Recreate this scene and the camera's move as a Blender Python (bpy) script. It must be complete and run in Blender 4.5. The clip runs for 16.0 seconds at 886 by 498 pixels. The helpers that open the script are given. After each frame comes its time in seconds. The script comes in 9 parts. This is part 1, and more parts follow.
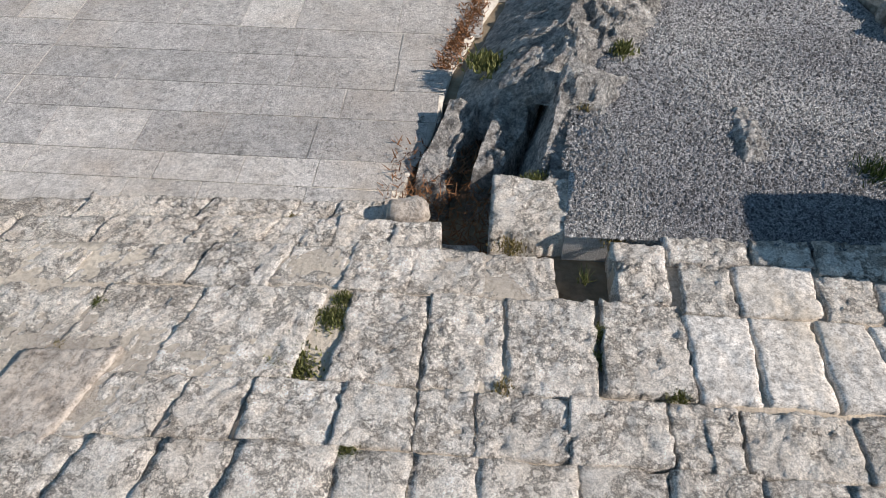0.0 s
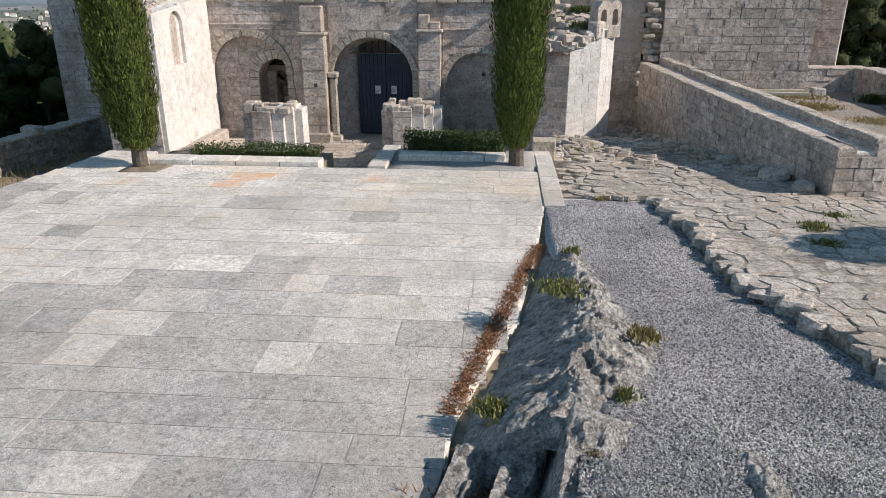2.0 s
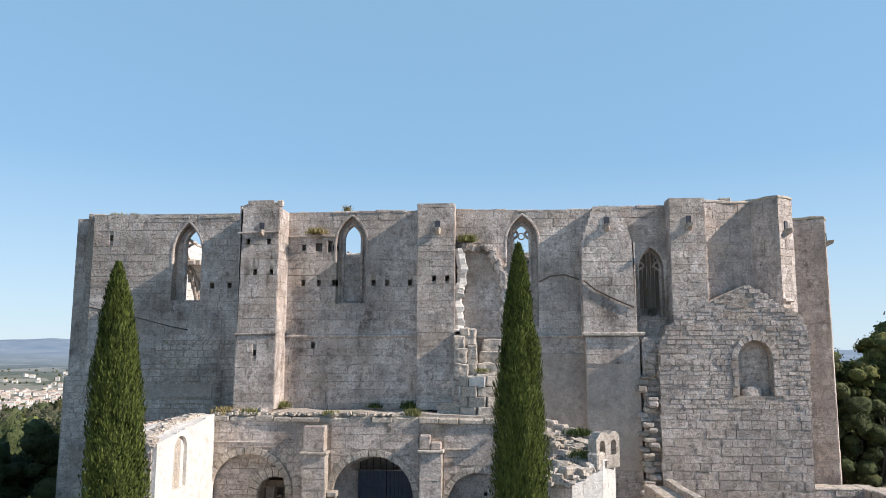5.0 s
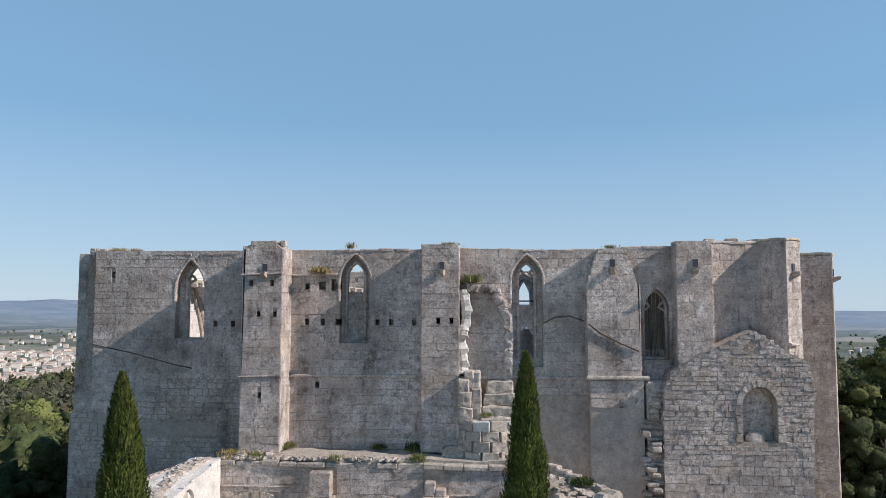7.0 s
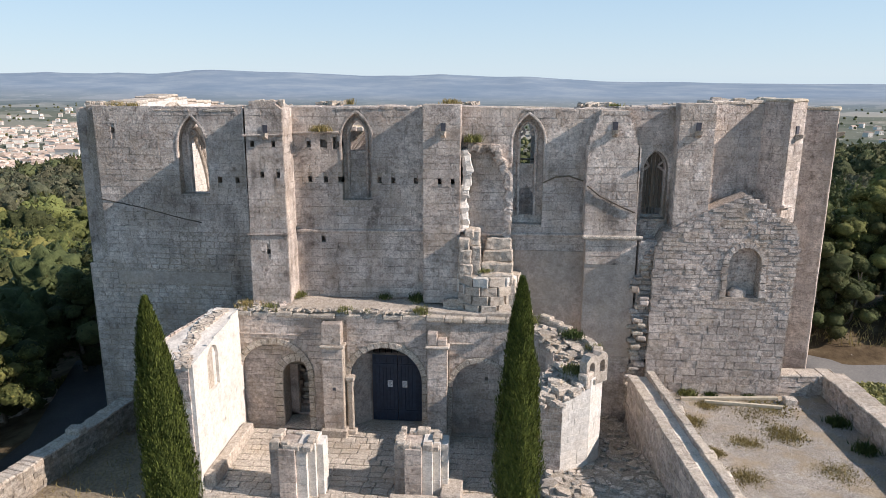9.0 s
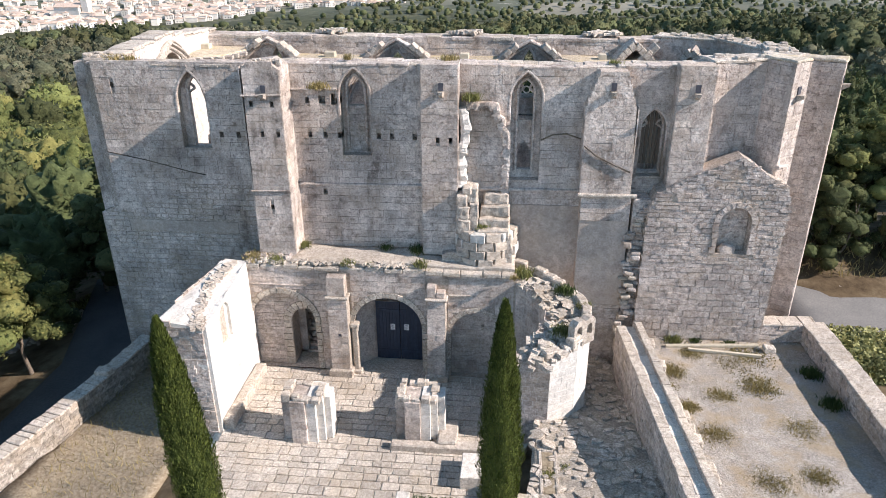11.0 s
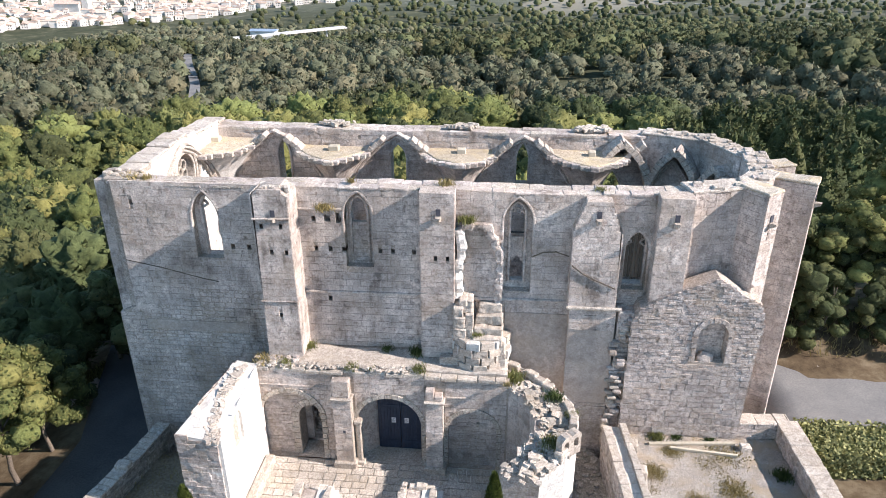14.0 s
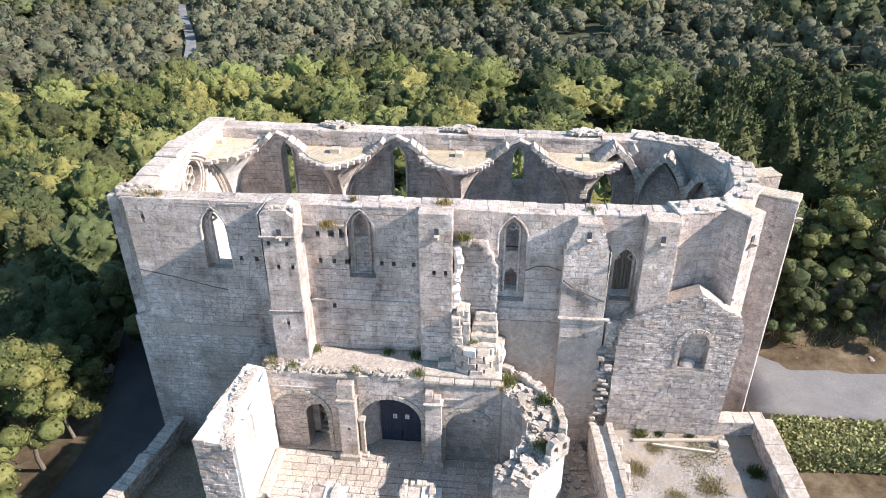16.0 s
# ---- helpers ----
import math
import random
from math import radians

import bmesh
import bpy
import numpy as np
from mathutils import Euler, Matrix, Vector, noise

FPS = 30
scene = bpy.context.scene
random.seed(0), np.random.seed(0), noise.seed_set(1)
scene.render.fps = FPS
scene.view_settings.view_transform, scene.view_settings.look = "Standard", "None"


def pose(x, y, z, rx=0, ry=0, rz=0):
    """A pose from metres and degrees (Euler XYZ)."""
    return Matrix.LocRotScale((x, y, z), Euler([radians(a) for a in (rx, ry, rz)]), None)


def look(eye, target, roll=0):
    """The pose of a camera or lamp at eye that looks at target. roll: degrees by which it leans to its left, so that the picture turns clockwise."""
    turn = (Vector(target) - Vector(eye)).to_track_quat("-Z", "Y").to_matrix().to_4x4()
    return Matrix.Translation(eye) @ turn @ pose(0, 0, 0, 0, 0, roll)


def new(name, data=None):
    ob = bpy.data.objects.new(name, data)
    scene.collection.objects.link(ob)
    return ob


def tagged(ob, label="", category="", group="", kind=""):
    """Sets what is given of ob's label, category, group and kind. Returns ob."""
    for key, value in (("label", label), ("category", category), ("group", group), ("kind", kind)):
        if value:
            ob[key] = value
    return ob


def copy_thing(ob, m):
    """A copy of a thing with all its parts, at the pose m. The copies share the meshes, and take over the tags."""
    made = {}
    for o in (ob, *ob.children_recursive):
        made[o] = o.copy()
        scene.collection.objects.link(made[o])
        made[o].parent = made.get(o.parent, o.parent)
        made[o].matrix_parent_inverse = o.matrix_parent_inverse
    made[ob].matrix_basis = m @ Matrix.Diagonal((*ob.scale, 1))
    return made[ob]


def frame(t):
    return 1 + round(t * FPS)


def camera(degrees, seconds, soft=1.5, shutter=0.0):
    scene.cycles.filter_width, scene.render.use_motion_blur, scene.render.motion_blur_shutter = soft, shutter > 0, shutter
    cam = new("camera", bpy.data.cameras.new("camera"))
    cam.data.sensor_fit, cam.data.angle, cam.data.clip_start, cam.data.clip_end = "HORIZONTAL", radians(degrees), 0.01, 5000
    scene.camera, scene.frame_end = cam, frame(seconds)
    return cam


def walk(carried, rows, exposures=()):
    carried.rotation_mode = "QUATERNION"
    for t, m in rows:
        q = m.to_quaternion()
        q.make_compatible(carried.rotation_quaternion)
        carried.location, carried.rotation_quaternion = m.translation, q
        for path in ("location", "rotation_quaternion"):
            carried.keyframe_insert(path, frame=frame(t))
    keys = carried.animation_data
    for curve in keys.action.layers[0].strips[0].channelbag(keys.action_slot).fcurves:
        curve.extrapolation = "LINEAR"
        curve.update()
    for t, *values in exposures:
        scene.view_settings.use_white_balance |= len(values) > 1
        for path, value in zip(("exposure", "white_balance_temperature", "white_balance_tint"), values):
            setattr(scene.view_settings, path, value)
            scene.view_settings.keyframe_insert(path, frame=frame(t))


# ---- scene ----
cam = camera(63.77, 16.0, 0.8)
PATH = [
    (0, pose(0.510, -1.720, 6.253, 41.66, 0.13, 4.48)),
    (0.5, pose(0.440, -1.798, 6.240, 48.64, 0.05, 4.36)),
    (1, pose(0.383, -1.838, 6.235, 55.47, 0.03, 4.35)),
    (1.5, pose(0.408, -1.805, 6.219, 62.29, -0.00, 4.39)),
    (2, pose(0.430, -1.764, 6.261, 69.02, -0.04, 4.37)),
    (2.5, pose(0.451, -1.686, 6.373, 75.91, -0.07, 4.37)),
    (3, pose(0.464, -1.583, 6.557, 82.70, -0.12, 4.37)),
    (3.5, pose(0.454, -1.526, 6.911, 89.46, -0.17, 4.32)),
    (4, pose(0.452, -1.520, 7.330, 95.77, -0.19, 4.40)),
    (4.5, pose(0.491, -1.549, 7.821, 97.30, -0.18, 4.59)),
    (5, pose(0.479, -1.627, 8.515, 97.34, -0.18, 4.61)),
    (5.2, pose(0.466, -1.656, 8.790, 97.36, -0.17, 4.61)),
    (7.3, pose(0.355, -1.734, 12.477, 92.31, -0.14, 4.78)),
    (7.5, pose(0.358, -1.730, 12.843, 90.38, -0.13, 4.79)),
    (8, pose(0.359, -1.799, 13.793, 85.48, -0.12, 4.80)),
    (8.5, pose(0.353, -1.845, 14.698, 80.65, -0.16, 4.81)),
    (9, pose(0.341, -1.857, 15.554, 76.14, -0.15, 4.80)),
    (9.2, pose(0.350, -1.858, 15.917, 74.20, -0.13, 4.82)),
    (11.3, pose(0.996, -1.265, 20.383, 64.82, 0.27, 5.86)),
    (11.5, pose(1.005, -1.200, 20.770, 64.84, 0.27, 5.87)),
    (12, pose(1.025, -1.056, 21.711, 64.88, 0.26, 5.86)),
    (12.5, pose(1.048, -1.006, 22.691, 64.90, 0.27, 5.86)),
    (13, pose(1.074, -1.000, 23.655, 64.94, 0.27, 5.85)),
    (13.5, pose(1.093, -1.005, 24.621, 64.92, 0.27, 5.85)),
    (14, pose(1.079, -1.027, 25.577, 64.41, 0.28, 5.82)),
    (14.5, pose(1.092, -1.051, 26.545, 63.32, 0.28, 5.81)),
    (15, pose(1.116, -1.015, 27.486, 62.16, 0.27, 5.80)),
    (15.5, pose(1.138, -0.994, 28.447, 60.98, 0.29, 5.80)),
    (16, pose(1.137, -0.983, 29.372, 59.86, 0.28, 5.73)),
]
EXPOSURES = [(0.0, -0.26, 6500, 10), (0.6, -0.16, 6500, 10), (1.5, -0.12, 6500, 10), (2.5, -0.1, 6500, 10), (3.2, -0.02, 6500, 10), (3.6, 0.1, 6550, 10), (4.0, 0.26, 6600, 10), (5.0, 0.13, 6450, 10), (7.5, -0.22, 6250, 10), (8.4, -0.10, 6500, 11), (9.0, 0.1, 6650, 12), (11.3, 0.52, 6400, 12), (13.3, 0.63, 6300, 12), (14.5, 0.72, 6350, 13), (16.0, 0.84, 6300, 13)]
walk(cam, PATH, EXPOSURES)

# ---- daylight: late-morning sun from the east, clear sky ----
SUN = Vector((0.80, -0.115, 0.53)).normalized()
world = bpy.data.worlds.new("sky")
scene.world = world
world.use_nodes = True
wn = world.node_tree.nodes
sky = wn.new("ShaderNodeTexSky")
sky.sky_type = "NISHITA"
sky.sun_disc = False
sky.sun_elevation = math.asin(SUN.z)
sky.sun_rotation = math.atan2(SUN.x, SUN.y)
sky.altitude = 1200.0
sky.air_density = 1.0
sky.dust_density = 0.0
sky.ozone_density = 2.5
wn["Background"].inputs["Strength"].default_value = 0.118
# thin high haze whitens the blue a little, evenly
haze = wn.new("ShaderNodeMix")
haze.data_type = "RGBA"
haze.inputs[0].default_value = 0.62
haze.inputs[7].default_value = (2.75, 5.0, 7.25, 1.0)
world.node_tree.links.new(sky.outputs["Color"], haze.inputs[6])
# the blue deepens towards the zenith
up = wn.new("ShaderNodeTexCoord")
rise = wn.new("ShaderNodeSeparateXYZ")
world.node_tree.links.new(up.outputs["Generated"], rise.inputs[0])
deep = wn.new("ShaderNodeMapRange")
deep.inputs["From Min"].default_value = 0.46
deep.inputs["From Max"].default_value = 0.95
world.node_tree.links.new(rise.outputs["Z"], deep.inputs["Value"])
zenith = wn.new("ShaderNodeMix")
zenith.data_type, zenith.blend_type = "RGBA", "MULTIPLY"
zenith.inputs[7].default_value = (0.27, 0.31, 0.40, 1.0)
world.node_tree.links.new(deep.outputs["Result"], zenith.inputs[0])
world.node_tree.links.new(haze.outputs[2], zenith.inputs[6])
# and pales to white along the horizon
low_z = wn.new("ShaderNodeMapRange")
low_z.inputs["From Min"].default_value = 0.0
low_z.inputs["From Max"].default_value = 0.24
low_z.inputs["To Min"].default_value = 0.6
low_z.inputs["To Max"].default_value = 0.0
world.node_tree.links.new(rise.outputs["Z"], low_z.inputs["Value"])
pale = wn.new("ShaderNodeMix")
pale.data_type = "RGBA"
pale.inputs[7].default_value = (5.5, 6.5, 7.3, 1.0)
world.node_tree.links.new(low_z.outputs["Result"], pale.inputs[0])
world.node_tree.links.new(zenith.outputs[2], pale.inputs[6])
world.node_tree.links.new(pale.outputs[2], wn["Background"].inputs["Color"])
sun = new("sun", bpy.data.lights.new("sun", "SUN"))
sun.data.energy = 5.9
sun.data.angle = radians(0.53)
sun.data.color = (1.0, 0.90, 0.825)
sun.matrix_world = look(SUN * 60, (0, 0, 0))

# ---- materials ----
def nodes_of(name):
    m = bpy.data.materials.new(name)
    m.use_nodes = True
    nt = m.node_tree
    return m, nt.nodes, nt.links, nt.nodes["Principled BSDF"]


def noise_node(N, L, co, scale, detail=4.0, rough=0.6):
    n = N.new("ShaderNodeTexNoise")
    n.inputs["Scale"].default_value = scale
    n.inputs["Detail"].default_value = detail
    n.inputs["Roughness"].default_value = rough
    L.new(co, n.inputs["Vector"])
    return n.outputs["Fac"]


def ramp_node(N, L, fac, stops):
    r = N.new("ShaderNodeValToRGB")
    el = r.color_ramp.elements
    while len(el) < len(stops):
        el.new(0.5)
    for e, (p, c) in zip(el, stops):
        e.position = p
        e.color = (*c, 1.0)
    L.new(fac, r.inputs["Fac"])
    return r.outputs["Color"]


def mix_node(N, L, fac, a, b, mode="MIX"):
    m = N.new("ShaderNodeMix")
    m.data_type = "RGBA"
    m.blend_type = mode
    for sock, val in ((m.inputs[0], fac), (m.inputs[6], a), (m.inputs[7], b)):
        if isinstance(val, (int, float)):
            sock.default_value = val
        elif isinstance(val, tuple):
            sock.default_value = (*val, 1.0)
        else:
            L.new(val, sock)
    return m.outputs[2]


def math_node(N, L, op, a, b=0.0):
    m = N.new("ShaderNodeMath")
    m.operation = op
    for sock, val in ((m.inputs[0], a), (m.inputs[1], b)):
        if isinstance(val, (int, float)):
            sock.default_value = val
        else:
            L.new(val, sock)
    return m.outputs[0]


def stone_mat(name, dark, mid, light, stain=(0.10, 0.095, 0.085), stain_amt=0.5, warm=(0.46, 0.36, 0.24), warm_amt=0.25,
              grain=9.0, bump=0.5, dist=0.03, vary=0.35, pits=0.0, rough=0.92, streak=False, speck=0.45, fine=0.45, micro=0.0):
    """Weathered limestone: tone by block, coarse and fine mottling, dark lichen, rain streaks, ochre patches, pits and
    cracks with their shade painted in.
    """
    m, N, L, B = nodes_of(name)
    if "slab" not in name and "limewash" not in name:
        dark, mid, light = ((a * 1.025, b, c * 0.96) for a, b, c in (dark, mid, light))
    dark = tuple(dark)
    geo = N.new("ShaderNodeNewGeometry")
    info = N.new("ShaderNodeObjectInfo")
    co = geo.outputs["Position"]
    tone = math_node(N, L, "ADD", info.outputs["Random"], geo.outputs["Random Per Island"])
    tone = math_node(N, L, "FRACT", math_node(N, L, "MULTIPLY", tone, 3.7))
    n1 = noise_node(N, L, co, grain, 8.0, 0.72)
    col = ramp_node(N, L, n1, [(0.36, dark), (0.5, mid), (0.63, light)])
    n3 = noise_node(N, L, co, 2.3, 8.0, 0.72)
    col = mix_node(N, L, 1.0, col, ramp_node(N, L, n3, [(0.36, (0.80, 0.79, 0.78)), (0.5, (1.0, 1.0, 1.0)), (0.64, (1.10, 1.09, 1.08))]), "MULTIPLY")
    nL = noise_node(N, L, co, 0.16, 4.0, 0.6)
    col = mix_node(N, L, 1.0, col, ramp_node(N, L, nL, [(0.36, (0.84, 0.83, 0.81)), (0.5, (1.0, 1.0, 1.0)), (0.64, (1.09, 1.08, 1.06))]), "MULTIPLY")
    n7 = noise_node(N, L, co, grain * 3.6, 4.0, 0.8)
    col = mix_node(N, L, 1.0, col, ramp_node(N, L, n7, [(0.38, (1 - fine, 1 - fine * 1.04, 1 - fine * 1.08)), (0.5, (1.0, 1.0, 1.0)), (0.61, (1 + fine * 0.55, 1 + fine * 0.53, 1 + fine * 0.51))]), "MULTIPLY")
    if micro > 0:
        n8 = noise_node(N, L, co, 95.0, 3.0, 0.8)
        col = mix_node(N, L, 1.0, col, ramp_node(N, L, n8, [(0.36, (1 - micro, 1 - micro * 1.03, 1 - micro * 1.06)), (0.5, (1.0, 1.0, 1.0)), (0.62, (1 + micro * 0.4,) * 3)]), "MULTIPLY")
    n2 = noise_node(N, L, co, 0.45, 6.0, 0.7)
    pst = ramp_node(N, L, n2, [(0.47, (0, 0, 0)), (0.6, (1, 1, 1))])
    if streak:
        mp = N.new("ShaderNodeMapping")
        mp.inputs["Scale"].default_value = (1.6, 1.6, 0.2)
        L.new(co, mp.inputs["Vector"])
        ns = noise_node(N, L, mp.outputs["Vector"], 0.9, 6.0, 0.66)
        pst2 = ramp_node(N, L, ns, [(0.5, (0, 0, 0)), (0.63, (1, 1, 1))])
        pst = mix_node(N, L, 0.6, pst, pst2, "ADD")
    spot = ramp_node(N, L, n3, [(0.4, (0.25, 0.25, 0.25)), (0.58, (1, 1, 1))])
    fac = math_node(N, L, "MULTIPLY", math_node(N, L, "MULTIPLY", pst, spot), stain_amt)
    col = mix_node(N, L, fac, col, stain)
    nw = noise_node(N, L, co, 0.7, 5.0, 0.65)
    wf = math_node(N, L, "MULTIPLY", ramp_node(N, L, nw, [(0.48, (0, 0, 0)), (0.62, (1, 1, 1))]), warm_amt)
    col = mix_node(N, L, wf, col, warm)
    # small dark lichen specks and pores
    mp2 = N.new("ShaderNodeMapping")
    mp2.inputs["Scale"].default_value = (1.0, 1.0, 1.5)
    L.new(co, mp2.inputs["Vector"])
    n4 = noise_node(N, L, mp2.outputs["Vector"], grain * 1.15, 5.0, 0.8)
    sp = ramp_node(N, L, n4, [(0.565, (0, 0, 0)), (0.64, (1, 1, 1))])
    col = mix_node(N, L, math_node(N, L, "MULTIPLY", sp, speck), col, tuple(c * 0.42 for c in dark))
    tn = ramp_node(N, L, tone, [(0.0, (1 - vary,) * 3), (0.5, (1.0, 0.985, 0.97)), (1.0, (1 + vary * 0.45,) * 3)])
    col = mix_node(N, L, 1.0, col, tn, "MULTIPLY")
    hgt = math_node(N, L, "ADD", math_node(N, L, "MULTIPLY", n1, 0.6), math_node(N, L, "MULTIPLY", n3, 0.8))
    hgt = math_node(N, L, "SUBTRACT", hgt, math_node(N, L, "MULTIPLY", sp, 0.16))
    hgt = math_node(N, L, "ADD", hgt, math_node(N, L, "MULTIPLY", n7, 0.5 * fine))
    if micro > 0:
        hgt = math_node(N, L, "ADD", hgt, math_node(N, L, "MULTIPLY", n8, 0.35))
    if pits > 0:
        n5 = noise_node(N, L, co, 34.0, 6.0, 0.85)
        pit = ramp_node(N, L, n5, [(0.60, (1, 1, 1)), (0.645, (0, 0, 0))])
        sel = ramp_node(N, L, noise_node(N, L, co, 3.2, 4.0), [(0.42, (0, 0, 0)), (0.56, (1, 1, 1))])
        pp = mix_node(N, L, sel, (1.0, 1.0, 1.0), pit)
        n6 = noise_node(N, L, co, 3.4, 8.0, 0.75)
        crk = ramp_node(N, L, math_node(N, L, "ABSOLUTE", math_node(N, L, "SUBTRACT", n6, 0.53)), [(0.004, (0, 0, 0)), (0.022, (1, 1, 1))])
        pp = math_node(N, L, "MULTIPLY", pp, math_node(N, L, "ADD", math_node(N, L, "MULTIPLY", crk, 0.55), 0.45))
        # crevice shade goes into the colour: pits and cracks turn near-black
        col = mix_node(N, L, pits, col, mix_node(N, L, pp, (0.13, 0.115, 0.10), col))
        hgt = math_node(N, L, "ADD", hgt, math_node(N, L, "MULTIPLY", pp, 0.55))
    L.new(col, B.inputs["Base Color"])
    B.inputs["Roughness"].default_value = rough
    B.inputs["Specular IOR Level"].default_value = 0.2
    bp = N.new("ShaderNodeBump")
    bp.inputs["Strength"].default_value = bump
    bp.inputs["Distance"].default_value = dist
    L.new(hgt, bp.inputs["Height"])
    L.new(bp.outputs["Normal"], B.inputs["Normal"])
    return m


def plain_mat(name, stops, scale=8.0, rough=0.85, bump=0.3, dist=0.01, metal=0.0, vary=0.2, spec=0.3, big=0.0):
    m, N, L, B = nodes_of(name)
    geo = N.new("ShaderNodeNewGeometry")
    info = N.new("ShaderNodeObjectInfo")
    n1 = noise_node(N, L, geo.outputs["Position"], scale, 6.0, 0.65)
    col = ramp_node(N, L, n1, stops)
    if big > 0:
        nb = noise_node(N, L, geo.outputs["Position"], big, 4.0, 0.6)
        col = mix_node(N, L, 1.0, col, ramp_node(N, L, nb, [(0.3, (0.7, 0.7, 0.7)), (0.7, (1.2, 1.18, 1.1))]), "MULTIPLY")
    tone = math_node(N, L, "FRACT", math_node(N, L, "MULTIPLY", math_node(N, L, "ADD", info.outputs["Random"], geo.outputs["Random Per Island"]), 3.7))
    col = mix_node(N, L, 1.0, col, ramp_node(N, L, tone, [(0.0, (1 - vary,) * 3), (1.0, (1 + vary,) * 3)]), "MULTIPLY")
    L.new(col, B.inputs["Base Color"])
    B.inputs["Roughness"].default_value = rough
    B.inputs["Metallic"].default_value = metal
    B.inputs["Specular IOR Level"].default_value = spec
    bp = N.new("ShaderNodeBump")
    bp.inputs["Strength"].default_value = bump
    bp.inputs["Distance"].default_value = dist
    L.new(n1, bp.inputs["Height"])
    L.new(bp.outputs["Normal"], B.inputs["Normal"])
    return m


def leaf_mat(name, dark, light, trans=0.25, big=0.15):
    """Foliage: each leaf spray its own tone, larger drifts of colour, light passing through."""
    m, N, L, B = nodes_of(name)
    geo = N.new("ShaderNodeNewGeometry")
    info = N.new("ShaderNodeObjectInfo")
    t = math_node(N, L, "FRACT", math_node(N, L, "ADD", geo.outputs["Random Per Island"], math_node(N, L, "MULTIPLY", info.outputs["Random"], 0.3)))
    nb = noise_node(N, L, geo.outputs["Position"], big, 3.0, 0.6)
    f = math_node(N, L, "ADD", math_node(N, L, "MULTIPLY", t, 0.65), math_node(N, L, "MULTIPLY", nb, 0.5))
    col = ramp_node(N, L, f, [(0.22, dark), (0.85, light)])
    L.new(col, B.inputs["Base Color"])
    B.inputs["Roughness"].default_value = 0.7
    B.inputs["Specular IOR Level"].default_value = 0.25
    tr = N.new("ShaderNodeBsdfTranslucent")
    L.new(col, tr.inputs["Color"])
    mx = N.new("ShaderNodeMixShader")
    mx.inputs["Fac"].default_value = trans
    L.new(B.outputs["BSDF"], mx.inputs[1])
    L.new(tr.outputs["BSDF"], mx.inputs[2])
    L.new(mx.outputs["Shader"], N["Material Output"].inputs["Surface"])
    return m


def crown_mat(name, dark, light, trans=0.12, fine=2.2):
    """A tree crown seen from afar: tone by tree, mottled by tufts, with deep tufted relief."""
    m, N, L, B = nodes_of(name)
    geo = N.new("ShaderNodeNewGeometry")
    co = geo.outputs["Position"]
    n1 = noise_node(N, L, co, fine, 6.0, 0.75)
    n2 = noise_node(N, L, co, 0.05, 3.0, 0.6)
    f = math_node(N, L, "ADD", math_node(N, L, "MULTIPLY", n1, 0.9), math_node(N, L, "MULTIPLY", n2, 0.35))
    f = math_node(N, L, "ADD", f, math_node(N, L, "MULTIPLY", math_node(N, L, "SUBTRACT", geo.outputs["Random Per Island"], 0.5), 0.3))
    col = ramp_node(N, L, f, [(0.36, dark), (0.62, tuple((a + b) * 0.46 for a, b in zip(dark, light))), (0.88, light)])
    hue = ramp_node(N, L, math_node(N, L, "FRACT", math_node(N, L, "MULTIPLY", geo.outputs["Random Per Island"], 7.3)), [(0.0, (0.92, 1.0, 0.95)), (0.6, (1.0, 1.0, 1.0)), (1.0, (1.12, 1.0, 0.95))])
    col = mix_node(N, L, 1.0, col, hue, "MULTIPLY")
    L.new(col, B.inputs["Base Color"])
    B.inputs["Roughness"].default_value = 0.8
    B.inputs["Specular IOR Level"].default_value = 0.15
    bp = N.new("ShaderNodeBump")
    bp.inputs["Strength"].default_value = 0.9
    bp.inputs["Distance"].default_value = 0.6 / fine
    L.new(n1, bp.inputs["Height"])
    L.new(bp.outputs["Normal"], B.inputs["Normal"])
    tr = N.new("ShaderNodeBsdfTranslucent")
    L.new(col, tr.inputs["Color"])
    mx = N.new("ShaderNodeMixShader")
    mx.inputs["Fac"].default_value = trans
    L.new(B.outputs["BSDF"], mx.inputs[1])
    L.new(tr.outputs["BSDF"], mx.inputs[2])
    L.new(mx.outputs["Shader"], N["Material Output"].inputs["Surface"])
    return m


M_ASHLAR = stone_mat("ashlar_limestone", (0.42, 0.365, 0.345), (0.66, 0.60, 0.575), (0.80, 0.745, 0.72), stain=(0.19, 0.16, 0.14), stain_amt=0.7, warm=(0.45, 0.35, 0.26), warm_amt=0.3, grain=3.6, bump=1.0, dist=0.1, vary=0.12, streak=True, speck=0.35, fine=0.3)
M_CORE = stone_mat("mortar_core", (0.30, 0.262, 0.237), (0.475, 0.42, 0.385), (0.61, 0.553, 0.515), stain_amt=0.5, bump=0.8, dist=0.04, vary=0.0)
M_SCAR = stone_mat("dark_scar", (0.06, 0.052, 0.045), (0.10, 0.088, 0.078), (0.16, 0.14, 0.125), stain_amt=0.3, bump=0.6, dist=0.02, vary=0.0)
M_RUBBLE = stone_mat("rubble_limestone", (0.33, 0.29, 0.275), (0.53, 0.478, 0.46), (0.67, 0.618, 0.60), stain=(0.16, 0.14, 0.128), stain_amt=0.45, grain=5.0, bump=1.0, dist=0.07, vary=0.2, speck=0.4, fine=0.34)
